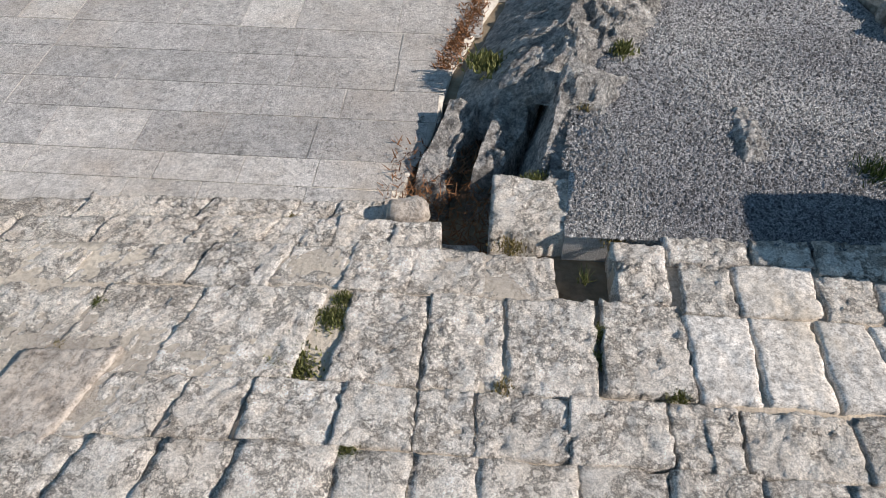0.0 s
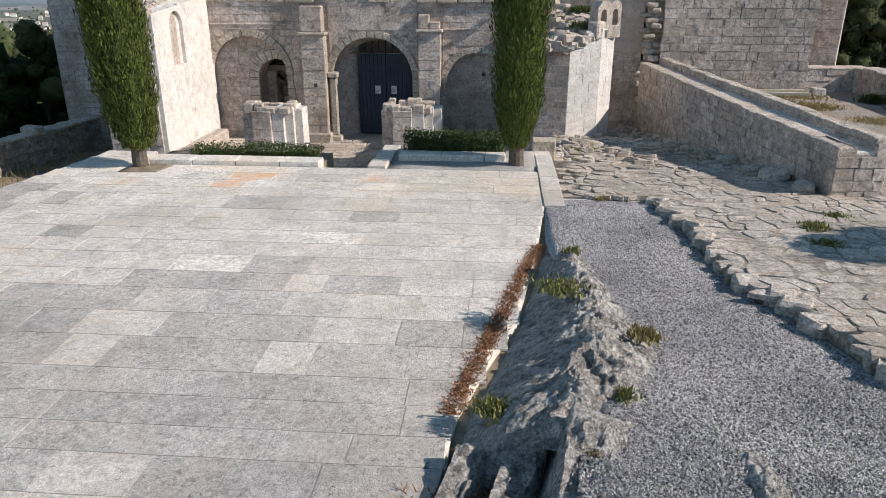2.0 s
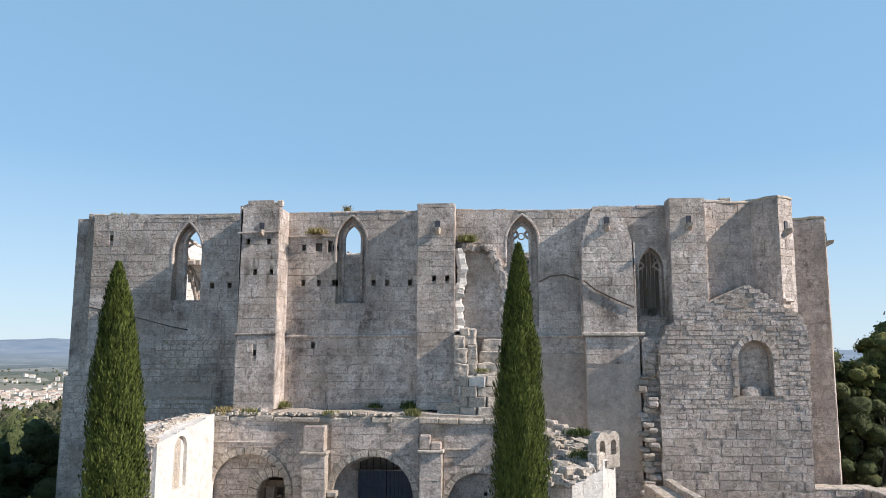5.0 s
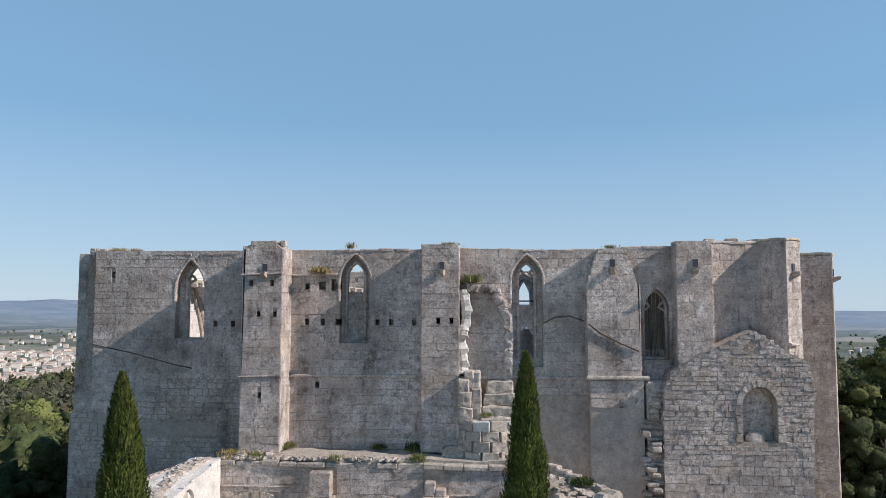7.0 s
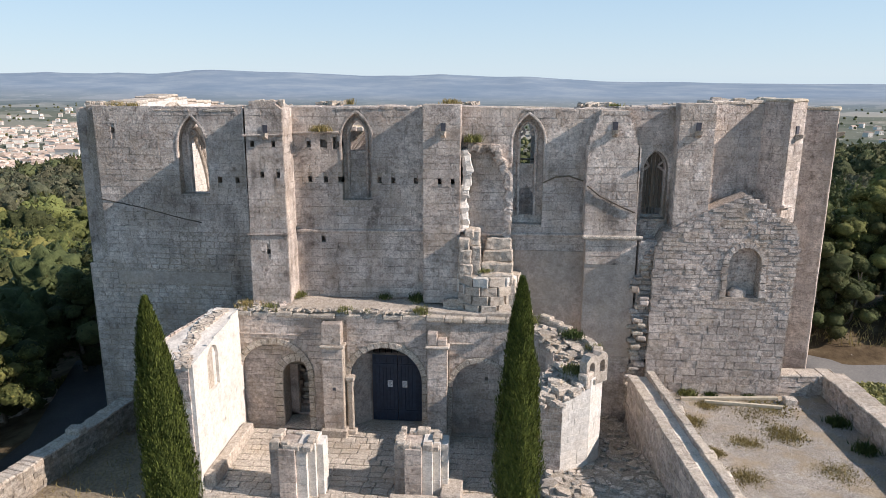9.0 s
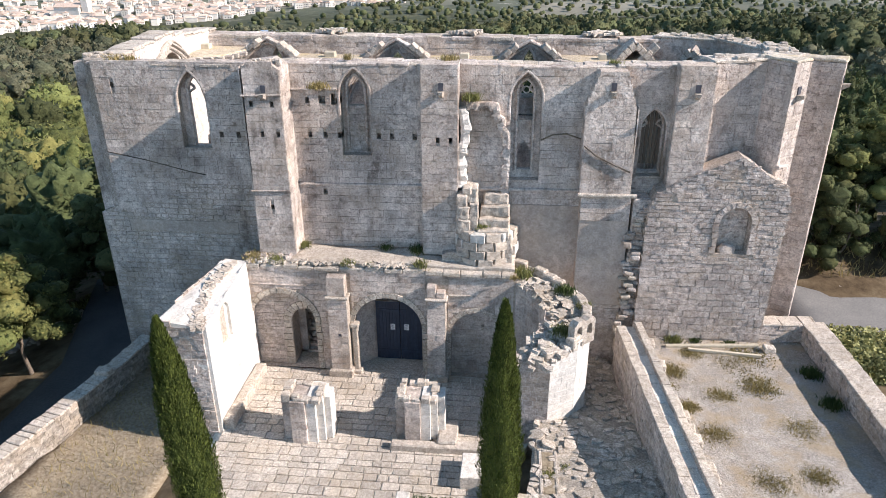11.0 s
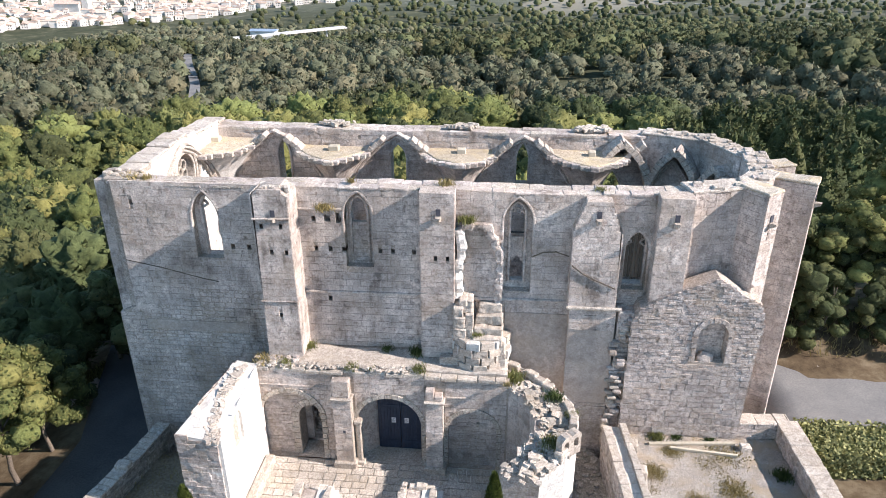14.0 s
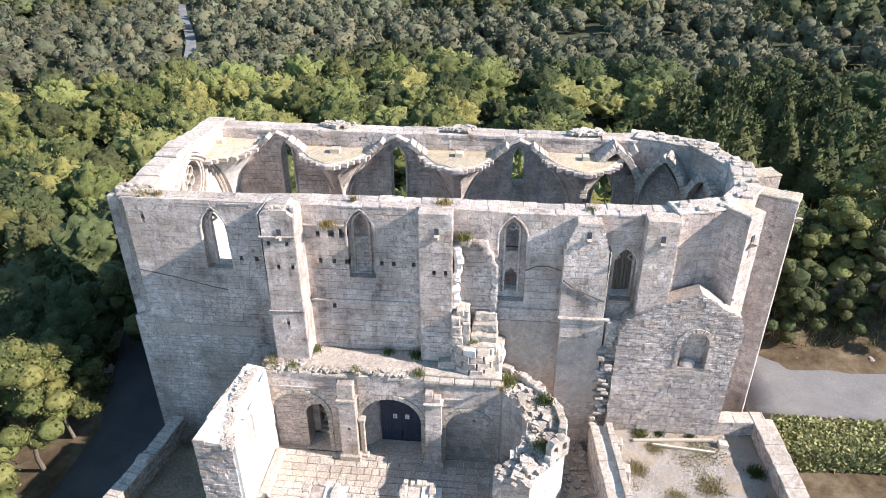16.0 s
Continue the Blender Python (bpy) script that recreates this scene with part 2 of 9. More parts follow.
M_WHITE = stone_mat("pale_limestone", (0.347, 0.308, 0.275), (0.496, 0.453, 0.414), (0.605, 0.564, 0.522), stain=(0.26, 0.235, 0.21), stain_amt=0.35, warm=(0.55, 0.46, 0.35), warm_amt=0.2, grain=6.0, bump=0.7, dist=0.04, vary=0.12, speck=0.4)
# pale plaster and stone, with sunlit brightness put into the colour
M_SUNLIME = stone_mat("sunlit_limewash", (0.563, 0.539, 0.508), (0.648, 0.629, 0.602), (0.696, 0.680, 0.657), stain=(0.55, 0.51, 0.46), stain_amt=0.25, warm=(0.72, 0.65, 0.53), warm_amt=0.15, grain=5.0, bump=0.6, dist=0.03, vary=0.06, speck=0.3, fine=0.25)
M_PLASTER = stone_mat("lime_plaster", (0.377, 0.327, 0.300), (0.447, 0.393, 0.363), (0.508, 0.452, 0.422), stain=(0.27, 0.24, 0.21), stain_amt=0.42, warm=(0.47, 0.375, 0.285), warm_amt=0.3, grain=3.0, bump=0.4, dist=0.03, vary=0.05, streak=True, speck=0.3, fine=0.2)
M_SLAB = stone_mat("paving_slab", (0.60, 0.565, 0.525), (0.73, 0.695, 0.65), (0.81, 0.775, 0.73), stain=(0.42, 0.385, 0.345), stain_amt=0.35, warm=(0.68, 0.56, 0.43), warm_amt=0.35, grain=11.0, bump=1.0, dist=0.03, vary=0.10, speck=0.55, fine=0.26, micro=0.3)
M_SLABGREY = stone_mat("grey_paving_slab", (0.43, 0.41, 0.39), (0.55, 0.53, 0.505), (0.64, 0.615, 0.585), stain=(0.38, 0.35, 0.32), stain_amt=0.35, warm=(0.58, 0.49, 0.395), warm_amt=0.25, grain=11.0, bump=1.0, dist=0.03, vary=0.10, speck=0.6, fine=0.3, micro=0.35)
M_GREYR = stone_mat("grey_rubble", (0.20, 0.183, 0.167), (0.36, 0.335, 0.31), (0.52, 0.49, 0.46), stain=(0.13, 0.115, 0.10), stain_amt=0.45, grain=6.0, bump=0.9, dist=0.05, vary=0.3, speck=0.5)
M_SLABRED = stone_mat("rust_stained_slab", (0.55, 0.515, 0.47), (0.68, 0.63, 0.575), (0.78, 0.735, 0.68), stain_amt=0.15, warm=(0.72, 0.42, 0.22), warm_amt=0.75, grain=8.0, bump=0.3, dist=0.01, vary=0.12)
M_STEP = stone_mat("pitted_limestone", (0.74, 0.69, 0.635), (0.92, 0.885, 0.835), (0.955, 0.935, 0.905), stain=(0.60, 0.54, 0.47), stain_amt=0.38, warm=(0.78, 0.69, 0.58), warm_amt=0.4, grain=12.0, bump=1.0, dist=0.045, vary=0.08, pits=1.0, speck=0.4, fine=0.32, micro=0.36)
M_ROCK = stone_mat("grey_rock", (0.29, 0.29, 0.295), (0.75, 0.75, 0.755), (0.90, 0.90, 0.895), stain=(0.2, 0.19, 0.185), stain_amt=0.3, warm=(0.55, 0.47, 0.37), warm_amt=0.12, grain=7.0, bump=1.0, dist=0.14, vary=0.1, pits=0.7, speck=0.6, fine=0.5, micro=0.4)
M_FLAG = stone_mat("cobble_limestone", (0.349, 0.312, 0.281), (0.543, 0.506, 0.468), (0.689, 0.650, 0.611), stain=(0.28, 0.247, 0.213), stain_amt=0.4, grain=9.0, bump=0.9, dist=0.03, vary=0.18, speck=0.6, fine=0.5, micro=0.35)
M_EARTH = plain_mat("dry_earth", [(0.3, (0.17, 0.13, 0.09)), (0.5, (0.27, 0.22, 0.16)), (0.7, (0.36, 0.31, 0.24))], 7.0, 0.95, 0.9, 0.03, vary=0.0, big=0.5)
M_JOINT = plain_mat("earth_joint", [(0.38, (0.50, 0.465, 0.425)), (0.5, (0.62, 0.585, 0.54)), (0.62, (0.70, 0.665, 0.62))], 11.0, 0.95, 0.9, 0.02, vary=0.0, big=0.6)
M_GRAVEL = plain_mat("grey_gravel", [(0.36, (0.07, 0.07, 0.074)), (0.5, (0.26, 0.258, 0.268)), (0.64, (0.56, 0.555, 0.565))], 90.0, 0.9, 1.0, 0.012, vary=0.65, big=0.7)
M_COURT = plain_mat("pale_gravel", [(0.37, (0.22, 0.212, 0.21)), (0.5, (0.36, 0.348, 0.342)), (0.63, (0.52, 0.505, 0.49))], 30.0, 0.95, 1.0, 0.03, vary=0.1, big=0.8)
M_ASPHALT = plain_mat("worn_asphalt", [(0.36, (0.17, 0.17, 0.175)), (0.64, (0.245, 0.24, 0.24))], 12.0, 0.9, 0.5, 0.01, vary=0.0, big=0.25)
# darker than M_ASPHALT: the west lane's shadow put into its colour
M_SHADE_ASPHALT = plain_mat("shade_darkened_asphalt", [(0.36, (0.07, 0.07, 0.075)), (0.64, (0.13, 0.13, 0.135))], 12.0, 0.9, 0.5, 0.01, vary=0.0, big=0.25)
M_CYPRESS = leaf_mat("cypress_foliage", (0.030, 0.045, 0.010), (0.13, 0.158, 0.034), 0.2, 2.0)
M_CROWN_PINE = crown_mat("pine_crowns", (0.050, 0.060, 0.022), (0.29, 0.30, 0.105), 0.15, 1.9)
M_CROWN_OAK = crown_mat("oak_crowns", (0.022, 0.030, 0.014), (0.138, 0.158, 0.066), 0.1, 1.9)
M_CROWN_WOOD = crown_mat("woodland_crowns", (0.022, 0.028, 0.014), (0.165, 0.175, 0.082), 0.1, 0.9)
M_CROWN_SCRUB = crown_mat("scrub_crowns", (0.040, 0.045, 0.028), (0.215, 0.215, 0.135), 0.1, 0.9)
M_HEDGE = leaf_mat("laurel_foliage", (0.085, 0.10, 0.036), (0.44, 0.42, 0.18), 0.15, 0.8)
M_BOX = leaf_mat("boxwood_foliage", (0.022, 0.038, 0.010), (0.085, 0.115, 0.035), 0.15, 1.2)
M_GRASS = leaf_mat("dry_grass", (0.16, 0.13, 0.05), (0.36, 0.29, 0.13), 0.2, 1.0)
M_WEED = leaf_mat("green_weeds", (0.075, 0.085, 0.028), (0.27, 0.27, 0.10), 0.2, 1.0)
M_NEEDLE = leaf_mat("rusty_needles", (0.16, 0.07, 0.03), (0.34, 0.17, 0.08), 0.1, 2.0)
M_BARK = plain_mat("bark", [(0.3, (0.09, 0.07, 0.055)), (0.7, (0.22, 0.18, 0.14))], 14.0, 0.95, 0.9, 0.03)
M_DOOR = plain_mat("blue_painted_wood", [(0.3, (0.022, 0.030, 0.050)), (0.7, (0.042, 0.055, 0.085))], 6.0, 0.55, 0.3, 0.005, vary=0.15)
M_PAPER = plain_mat("paper", [(0.3, (0.70, 0.70, 0.70)), (0.7, (0.80, 0.80, 0.80))], 5.0, 0.7, 0.05, 0.001, vary=0.0)
# near-black for notice print and for the painted shade of holes
M_INK_SHADE = plain_mat("print", [(0.3, (0.06, 0.06, 0.07)), (0.7, (0.10, 0.10, 0.12))], 5.0, 0.7, 0.05, 0.001, vary=0.0)
M_OLDWOOD = plain_mat("grey_old_wood", [(0.3, (0.17, 0.14, 0.11)), (0.7, (0.30, 0.255, 0.20))], 9.0, 0.85, 0.5, 0.01)
M_BEAM = plain_mat("pale_timber", [(0.3, (0.42, 0.36, 0.27)), (0.7, (0.58, 0.52, 0.42))], 6.0, 0.8, 0.4, 0.01, vary=0.1)
M_IRON = plain_mat("dark_iron", [(0.3, (0.04, 0.04, 0.04)), (0.7, (0.09, 0.085, 0.08))], 12.0, 0.6, 0.3, 0.004, metal=0.7)
M_LICHEN = stone_mat("ochre_lichen_stone", (0.38, 0.34, 0.28), (0.52, 0.475, 0.41), (0.64, 0.60, 0.54), stain_amt=0.3, warm=(0.58, 0.42, 0.20), warm_amt=0.5, bump=0.6, dist=0.03, vary=0.1)

# ---- builders ----
rng = random.Random(11)


def mesh_of(name, verts, faces, mat=None, smooth=False):
    me = bpy.data.meshes.new(name)
    me.from_pydata([tuple(v) for v in verts], [], faces)
    if mat:
        me.materials.append(mat)
    if smooth:
        me.polygons.foreach_set("use_smooth", [True] * len(me.polygons))
    me.update()
    return me


def big_mesh(name, verts, quads, mat, smooth=False):
    """A mesh out of numpy arrays, all faces alike in corner count."""
    me = bpy.data.meshes.new(name)
    n, k = quads.shape
    me.vertices.add(len(verts))
    me.vertices.foreach_set("co", np.ascontiguousarray(verts, dtype=np.float32).ravel())
    me.loops.add(n * k)
    me.loops.foreach_set("vertex_index", np.ascontiguousarray(quads, dtype=np.int32).ravel())
    me.polygons.add(n)
    me.polygons.foreach_set("loop_start", np.arange(0, n * k, k, dtype=np.int32))
    if smooth:
        me.polygons.foreach_set("use_smooth", np.ones(n, dtype=bool))
    me.materials.append(mat)
    me.update(calc_edges=True)
    return me


def obj(name, verts, faces, mat, parent=None, label="", smooth=False):
    ob = new(name, mesh_of(name, verts, faces, mat, smooth))
    if parent:
        ob.parent = parent
    if label:
        tagged(ob, label)
    return ob


def from_bm(name, bm, mat, parent=None, label="", smooth=False):
    me = bpy.data.meshes.new(name)
    bm.to_mesh(me)
    bm.free()
    me.materials.append(mat)
    if smooth:
        me.polygons.foreach_set("use_smooth", [True] * len(me.polygons))
    ob = new(name, me)
    if parent:
        ob.parent = parent
    if label:
        tagged(ob, label)
    return ob


def box_vf(x0, y0, z0, x1, y1, z1):
    v = [(x, y, z) for x in (x0, x1) for y in (y0, y1) for z in (z0, z1)]
    return v, [(0, 1, 3, 2), (4, 6, 7, 5), (0, 4, 5, 1), (2, 3, 7, 6), (0, 2, 6, 4), (1, 5, 7, 3)]


def rough_box(x0, y0, z0, x1, y1, z1, cell=0.35, amp=0.03, seed=0, chip=0.06):
    """A worn stone block: a gridded box with softened, chipped edges."""
    bm = bmesh.new()
    bmesh.ops.create_cube(bm, size=1.0)
    dims = (x1 - x0, y1 - y0, z1 - z0)
    for v in bm.verts:
        v.co = Vector(((v.co.x + 0.5) * dims[0] + x0, (v.co.y + 0.5) * dims[1] + y0, (v.co.z + 0.5) * dims[2] + z0))
    cuts = max(1, min(14, int(max(dims) / cell)))
    bmesh.ops.bevel(bm, geom=bm.edges[:], offset=min(chip, min(dims) * 0.3), segments=1, affect="EDGES")
    bmesh.ops.subdivide_edges(bm, edges=[e for e in bm.edges if e.calc_length() > cell * 1.2], cuts=cuts, use_grid_fill=True)
    off = Vector((seed * 7.3, seed * 3.1, seed * 5.7))
    for v in bm.verts:
        n1 = noise.noise_vector(v.co * 1.7 + off)
        n2 = noise.noise_vector(v.co * 5.0 + off)
        v.co += (n1 * 0.65 + n2 * 0.35) * amp
    bmesh.ops.recalc_face_normals(bm, faces=bm.faces)
    return bm


def arch_pts(cx, half, z0, zs, za, n=14):
    """Outline of an arched opening, from the foot on one side over the crown to the other. Pointed where za - zs > half."""
    h = za - zs
    pts = [(cx - half, z0)]
    if h <= half * 1.02:
        for i in range(n + 1):
            a = math.pi - math.pi * i / n
            pts.append((cx + half * math.cos(a), zs + h * math.sin(a)))
    else:
        r = (h * h + half * half) / (2 * half)
        am = math.atan2(h, r - half)
        k = n // 2
        for i in range(k + 1):
            a = am * i / k
            pts.append((cx - half + r - r * math.cos(a), zs + r * math.sin(a)))
        for i in range(k - 1, -1, -1):
            a = am * i / k
            pts.append((cx + half - r + r * math.cos(a), zs + r * math.sin(a)))
    pts.append((cx + half, z0))
    return pts


def frame_map(o, u, n):
    """From (u, v, depth) of an upright plane to the world; depth goes outwards."""
    o, u, n = Vector(o), Vector(u).normalized(), Vector(n).normalized()
    return lambda a, b, d=0.0: o + u * a + n * d + Vector((0, 0, b))


def prism(name, to, outer, holes, d0, d1, mat, parent=None, label=""):
    """An upright slab of the given outline with openings right through it, from depth d0 to d1."""
    from mathutils.geometry import tessellate_polygon
    loops = [outer] + list(holes)
    flat = [p for lp in loops for p in lp]
    tris = tessellate_polygon([[Vector((p[0], p[1], 0)) for p in lp] for lp in loops])
    n = len(flat)
    verts = [to(p[0], p[1], d0) for p in flat] + [to(p[0], p[1], d1) for p in flat]
    faces = [tuple(t) for t in tris] + [tuple(i + n for i in reversed(t)) for t in tris]
    base = 0
    for lp in loops:
        k = len(lp)
        for i in range(k):
            j = (i + 1) % k
            faces.append((base + i, base + j, base + j + n, base + i + n))
        base += k
    bm = bmesh.new()
    bv = [bm.verts.new(v) for v in verts]
    for f in faces:
        try:
            bm.faces.new([bv[i] for i in f])
        except ValueError:
            pass
    bmesh.ops.remove_doubles(bm, verts=bm.verts, dist=1e-5)
    bmesh.ops.recalc_face_normals(bm, faces=bm.faces)
    return from_bm(name, bm, mat, parent, label)


def spans(poly, v):
    xs = []
    for i in range(len(poly)):
        (a, b), (c, d) = poly[i], poly[(i + 1) % len(poly)]
        if (b > v) != (d > v):
            xs.append(a + (v - b) * (c - a) / (d - b))
    xs.sort()
    return list(zip(xs[0::2], xs[1::2]))


def cut_spans(base, holes):
    for h0, h1 in holes:
        out = []
        for a, b in base:
            if h1 <= a or h0 >= b:
                out.append((a, b))
            else:
                if h0 > a:
                    out.append((a, h0))
                if h1 < b:
                    out.append((h1, b))
        base = out
    return base


def courses(outer, holes, hc, ln, seed, edge=0.0):
    """Stones of a coursed wall, as (u0, u1, v0, v1), left out where the openings are."""
    r = random.Random(seed)
    v, top, out = min(p[1] for p in outer), max(p[1] for p in outer), []
    while v < top - 0.05:
        h = r.uniform(*hc)
        if v + h > top - 0.08:
            h = top - v
        m = v + h * 0.5
        live = spans(outer, min(m, top - 0.01))
        cutting = []
        for ho in holes:
            for q in (v + 0.03, m, v + h - 0.03):
                cutting += spans(ho, q)
        for a, b in cut_spans(live, cutting):
            if edge:
                a, b = a + r.uniform(-edge, edge), b + r.uniform(-edge, edge)
            u = a
            while u < b - 0.02:
                w = r.uniform(*ln)
                if u + w > b - ln[0] * 0.6:
                    w = b - u
                out.append((u, u + w, v, v + h))
                u += w
        v += h
    return out


def stone_vf(to, s, r, dep, gap, ch, skew):
    u0, u1, v0, v1 = s
    g = gap * 0.5
    u0, u1, v0, v1 = u0 + g, u1 - g, v0 + g, v1 - g
    d = r.uniform(*dep)
    c = min(ch, (u1 - u0) * 0.3, (v1 - v0) * 0.3)
    j = lambda: r.uniform(-skew, skew)
    vs = [to(a, b, -0.03) for a, b in ((u0 + j(), v0 + j()), (u1 + j(), v0 + j()), (u1 + j(), v1 + j()), (u0 + j(), v1 + j()))]
    vs += [to(a + j(), b + j(), d + j() * 0.6) for a, b in ((u0 + c, v0 + c), (u1 - c, v0 + c), (u1 - c, v1 - c), (u0 + c, v1 - c))]
    return vs


STONE_F = [(4, 5, 6, 7), (0, 1, 5, 4), (1, 2, 6, 5), (2, 3, 7, 6), (3, 0, 4, 7)]


def masonry(wall, to, outer, holes, hc, ln, mat, seed, dep=(0.018, 0.026), gap=0.005, ch=0.005, skew=0.005, pick=None, most=220, edge=0.0, name="stone", skip=0.0):
    """Clothes a wall with stones. Those in the stretch `pick` (u0, u1, v0, v1) are objects of their own, the rest one mesh."""
    r = random.Random(seed + 1)
    V, F, made = [], [], 0
    for s in courses(outer, holes, hc, ln, seed, edge):
        if skip and r.random() < skip:
            continue
        vs = stone_vf(to, s, r, dep, gap, ch, skew)
        if pick and made < most and pick[0] <= s[0] and s[1] <= pick[1] and pick[2] <= s[2] and s[3] <= pick[3]:
            obj(name, vs, STONE_F, mat, wall)
            made += 1
        else:
            k = len(V)
            V += vs
            F += [tuple(i + k for i in f) for f in STONE_F]
    if V:
        tagged(obj("masonry", V, F, mat, wall), kind="stuff")


def voussoirs(wall, to, cx, half, zs, za, width, n, mat, depth, skip=0, d0=-0.02, name="voussoir", jamb=None, seed=3):
    """Wedge stones round an arch, each a piece; jamb: foot height of the upright blocks under the springing."""
    r = random.Random(seed)
    inner = arch_pts(cx, half, zs, zs, za, 2 * n)[1:-1]
    h = za - zs
    outer = arch_pts(cx, half + width, zs, zs, za + width, 2 * n)[1:-1]
    m = min(len(inner), len(outer)) - 1
    step = max(1, m // n)
    for i in range(0, m - step + 1, step):
        j = i + step
        d = depth + r.uniform(-0.012, 0.012)
        q = [inner[i], inner[j], outer[j], outer[i]]
        cen = (sum(p[0] for p in q) / 4, sum(p[1] for p in q) / 4)
        q = [(cen[0] + (p[0] - cen[0]) * 0.965, cen[1] + (p[1] - cen[1]) * 0.975) for p in q]
        q2 = [(cen[0] + (p[0] - cen[0]) * 0.93, cen[1] + (p[1] - cen[1]) * 0.94) for p in q]
        vs = [to(a, b, d0) for a, b in q] + [to(a, b, d) for a, b in q2]
        obj(name, vs, STONE_F, mat, wall)
    if jamb is not None:
        for side in (-1, 1):
            z = jamb
            while z < zs - 0.05:
                hh = min(r.uniform(0.28, 0.42), zs - z)
                a, b = sorted((cx + side * half, cx + side * (half + width * r.uniform(0.8, 1.25))))
                obj("jamb_stone", stone_vf(to, (a, b, z, z + hh), r, (depth - 0.01, depth + 0.01), 0.012, 0.015, 0.004), STONE_F, mat, wall)
                z += hh


def sweep(pts, w, d, to, d0=0.0):
    """A moulding of width w and depth d along an outline in an upright plane."""
    V, F = [], []
    n = len(pts)
    for i, p in enumerate(pts):
        a, b = pts[max(0, i - 1)], pts[min(n - 1, i + 1)]
        t = Vector((b[0] - a[0], b[1] - a[1])).normalized()
        nx, nz = -t.y, t.x
        for s, e in ((-0.5, d0), (-0.5, d0 + d * 0.7), (-0.2, d0 + d), (0.2, d0 + d), (0.5, d0 + d * 0.7), (0.5, d0)):
            V.append(to(p[0] + nx * w * s, p[1] + nz * w * s, e))
    for i in range(n - 1):
        for k in range(5):
            F.append((i * 6 + k, i * 6 + k + 1, i * 6 + k + 7, i * 6 + k + 6))
    F += [tuple(range(6)), tuple(range((n - 1) * 6, n * 6))]
    return V, F


def rubble_top(wall, pts, n, mat, seed, size=(0.12, 0.32), name="loose_stones", spread=0.4):
    """Broken stones scattered along a wall head, as one mesh."""
    r = random.Random(seed)
    V, F = [], []
    for _ in range(n):
        i = r.randrange(len(pts) - 1)
        t = r.random()
        p = Vector(pts[i]).lerp(Vector(pts[i + 1]), t) + Vector((r.uniform(-spread, spread), r.uniform(-spread, spread), 0))
        s = r.uniform(*size)
        m = Matrix.Translation(p) @ Euler((r.uniform(-0.25, 0.25), r.uniform(-0.25, 0.25), r.uniform(0, 6.3))).to_matrix().to_4x4()
        k = len(V)
        for x in (-1, 1):
            for y in (-1, 1):
                for z in (-1, 1):
                    V.append(m @ Vector((x * s * r.uniform(0.4, 0.65), y * s * r.uniform(0.3, 0.55), z * s * r.uniform(0.18, 0.34) + s * 0.15)))
        F += [tuple(i + k for i in f) for f in ((0, 1, 3, 2), (4, 6, 7, 5), (0, 4, 5, 1), (2, 3, 7, 6), (0, 2, 6, 4), (1, 5, 7, 3))]
    ob = obj(name, V, F, mat, wall)
    return tagged(ob, kind="stuff")


def blades(n, seed, area, hgt, width, lean=0.35):
    """Grass blades or twigs as thin upright strips: verts and quads, over an area given by a function of the random source."""
    r = random.Random(seed)
    V, Q = [], []
    for _ in range(n):
        x, y, z = area(r)
        h, w, a = r.uniform(*hgt), r.uniform(0.6, 1.2) * width, r.uniform(0, 6.3)
        dx, dy = math.cos(a) * w, math.sin(a) * w
        lx, ly = r.uniform(-lean, lean) * h, r.uniform(-lean, lean) * h
        k = len(V)
        V += [(x - dx, y - dy, z), (x + dx, y + dy, z), (x + lx + dx * 0.25, y + ly + dy * 0.25, z + h), (x + lx - dx * 0.25, y + ly - dy * 0.25, z + h)]
        Q.append((k, k + 1, k + 2, k + 3))
    return np.array(V), np.array(Q)


def tuft(name, x, y, z, rad, hgt, n, mat, label, cat="plant", seed=0):
    V, Q = blades(n, seed, lambda r: (r.gauss(0, rad * 0.5), r.gauss(0, rad * 0.5), -0.02), hgt, (0.012 if y > 3 else 0.004) + rad * 0.03, 0.6)
    ob = new(name, big_mesh(name, V, Q, mat))
    ob.location = (x, y, z)
    return tagged(ob, label, cat)


def leaf_cloud(n, seed, shell, size, flat=0.0):
    """Leaf sprays: diamonds scattered by shell(rand) -> (point, outward)."""
    r = np.random.RandomState(seed)
    P, O = shell(r, n)
    t = np.cross(O, r.normal(size=(n, 3)))
    t /= np.linalg.norm(t, axis=1, keepdims=True) + 1e-9
    b = np.cross(O, t)
    tilt = r.uniform(-0.7, 0.7, (n, 1))
    b = b * np.cos(tilt) + O * np.sin(tilt)
    s = (size * r.uniform(0.6, 1.35, n))[:, None]
    V = np.stack([P - t * s * 0.5, P - b * s * 0.35, P + t * s * 0.5, P + b * s * 0.35], 1).reshape(-1, 3)
    return V, np.arange(4 * n).reshape(-1, 4)


def join_vq(parts):
    V, Q, k = [], [], 0
    for v, q in parts:
        V.append(v)
        Q.append(q + k)
        k += len(v)
    return np.concatenate(V), np.concatenate(Q)

# ---- ground ----
def lerp_table(tab, v):
    if v <= tab[0][0]:
        return tab[0][1]
    for (a, b), (c, d) in zip(tab, tab[1:]):
        if v <= c:
            return b + (d - b) * (v - a) / (c - a)
    return tab[-1][1]


FALL = [(0, 0.0), (12, -3.0), (30, -7.0), (90, -12.0), (180, -20.0), (250, -29.0), (450, -60.0), (600, -84.0), (800, -99.0), (1000, -104.0), (1400, -108.0), (2200, -106.0), (3200, -92.0), (4600, -58.0), (4900, -50.0)]


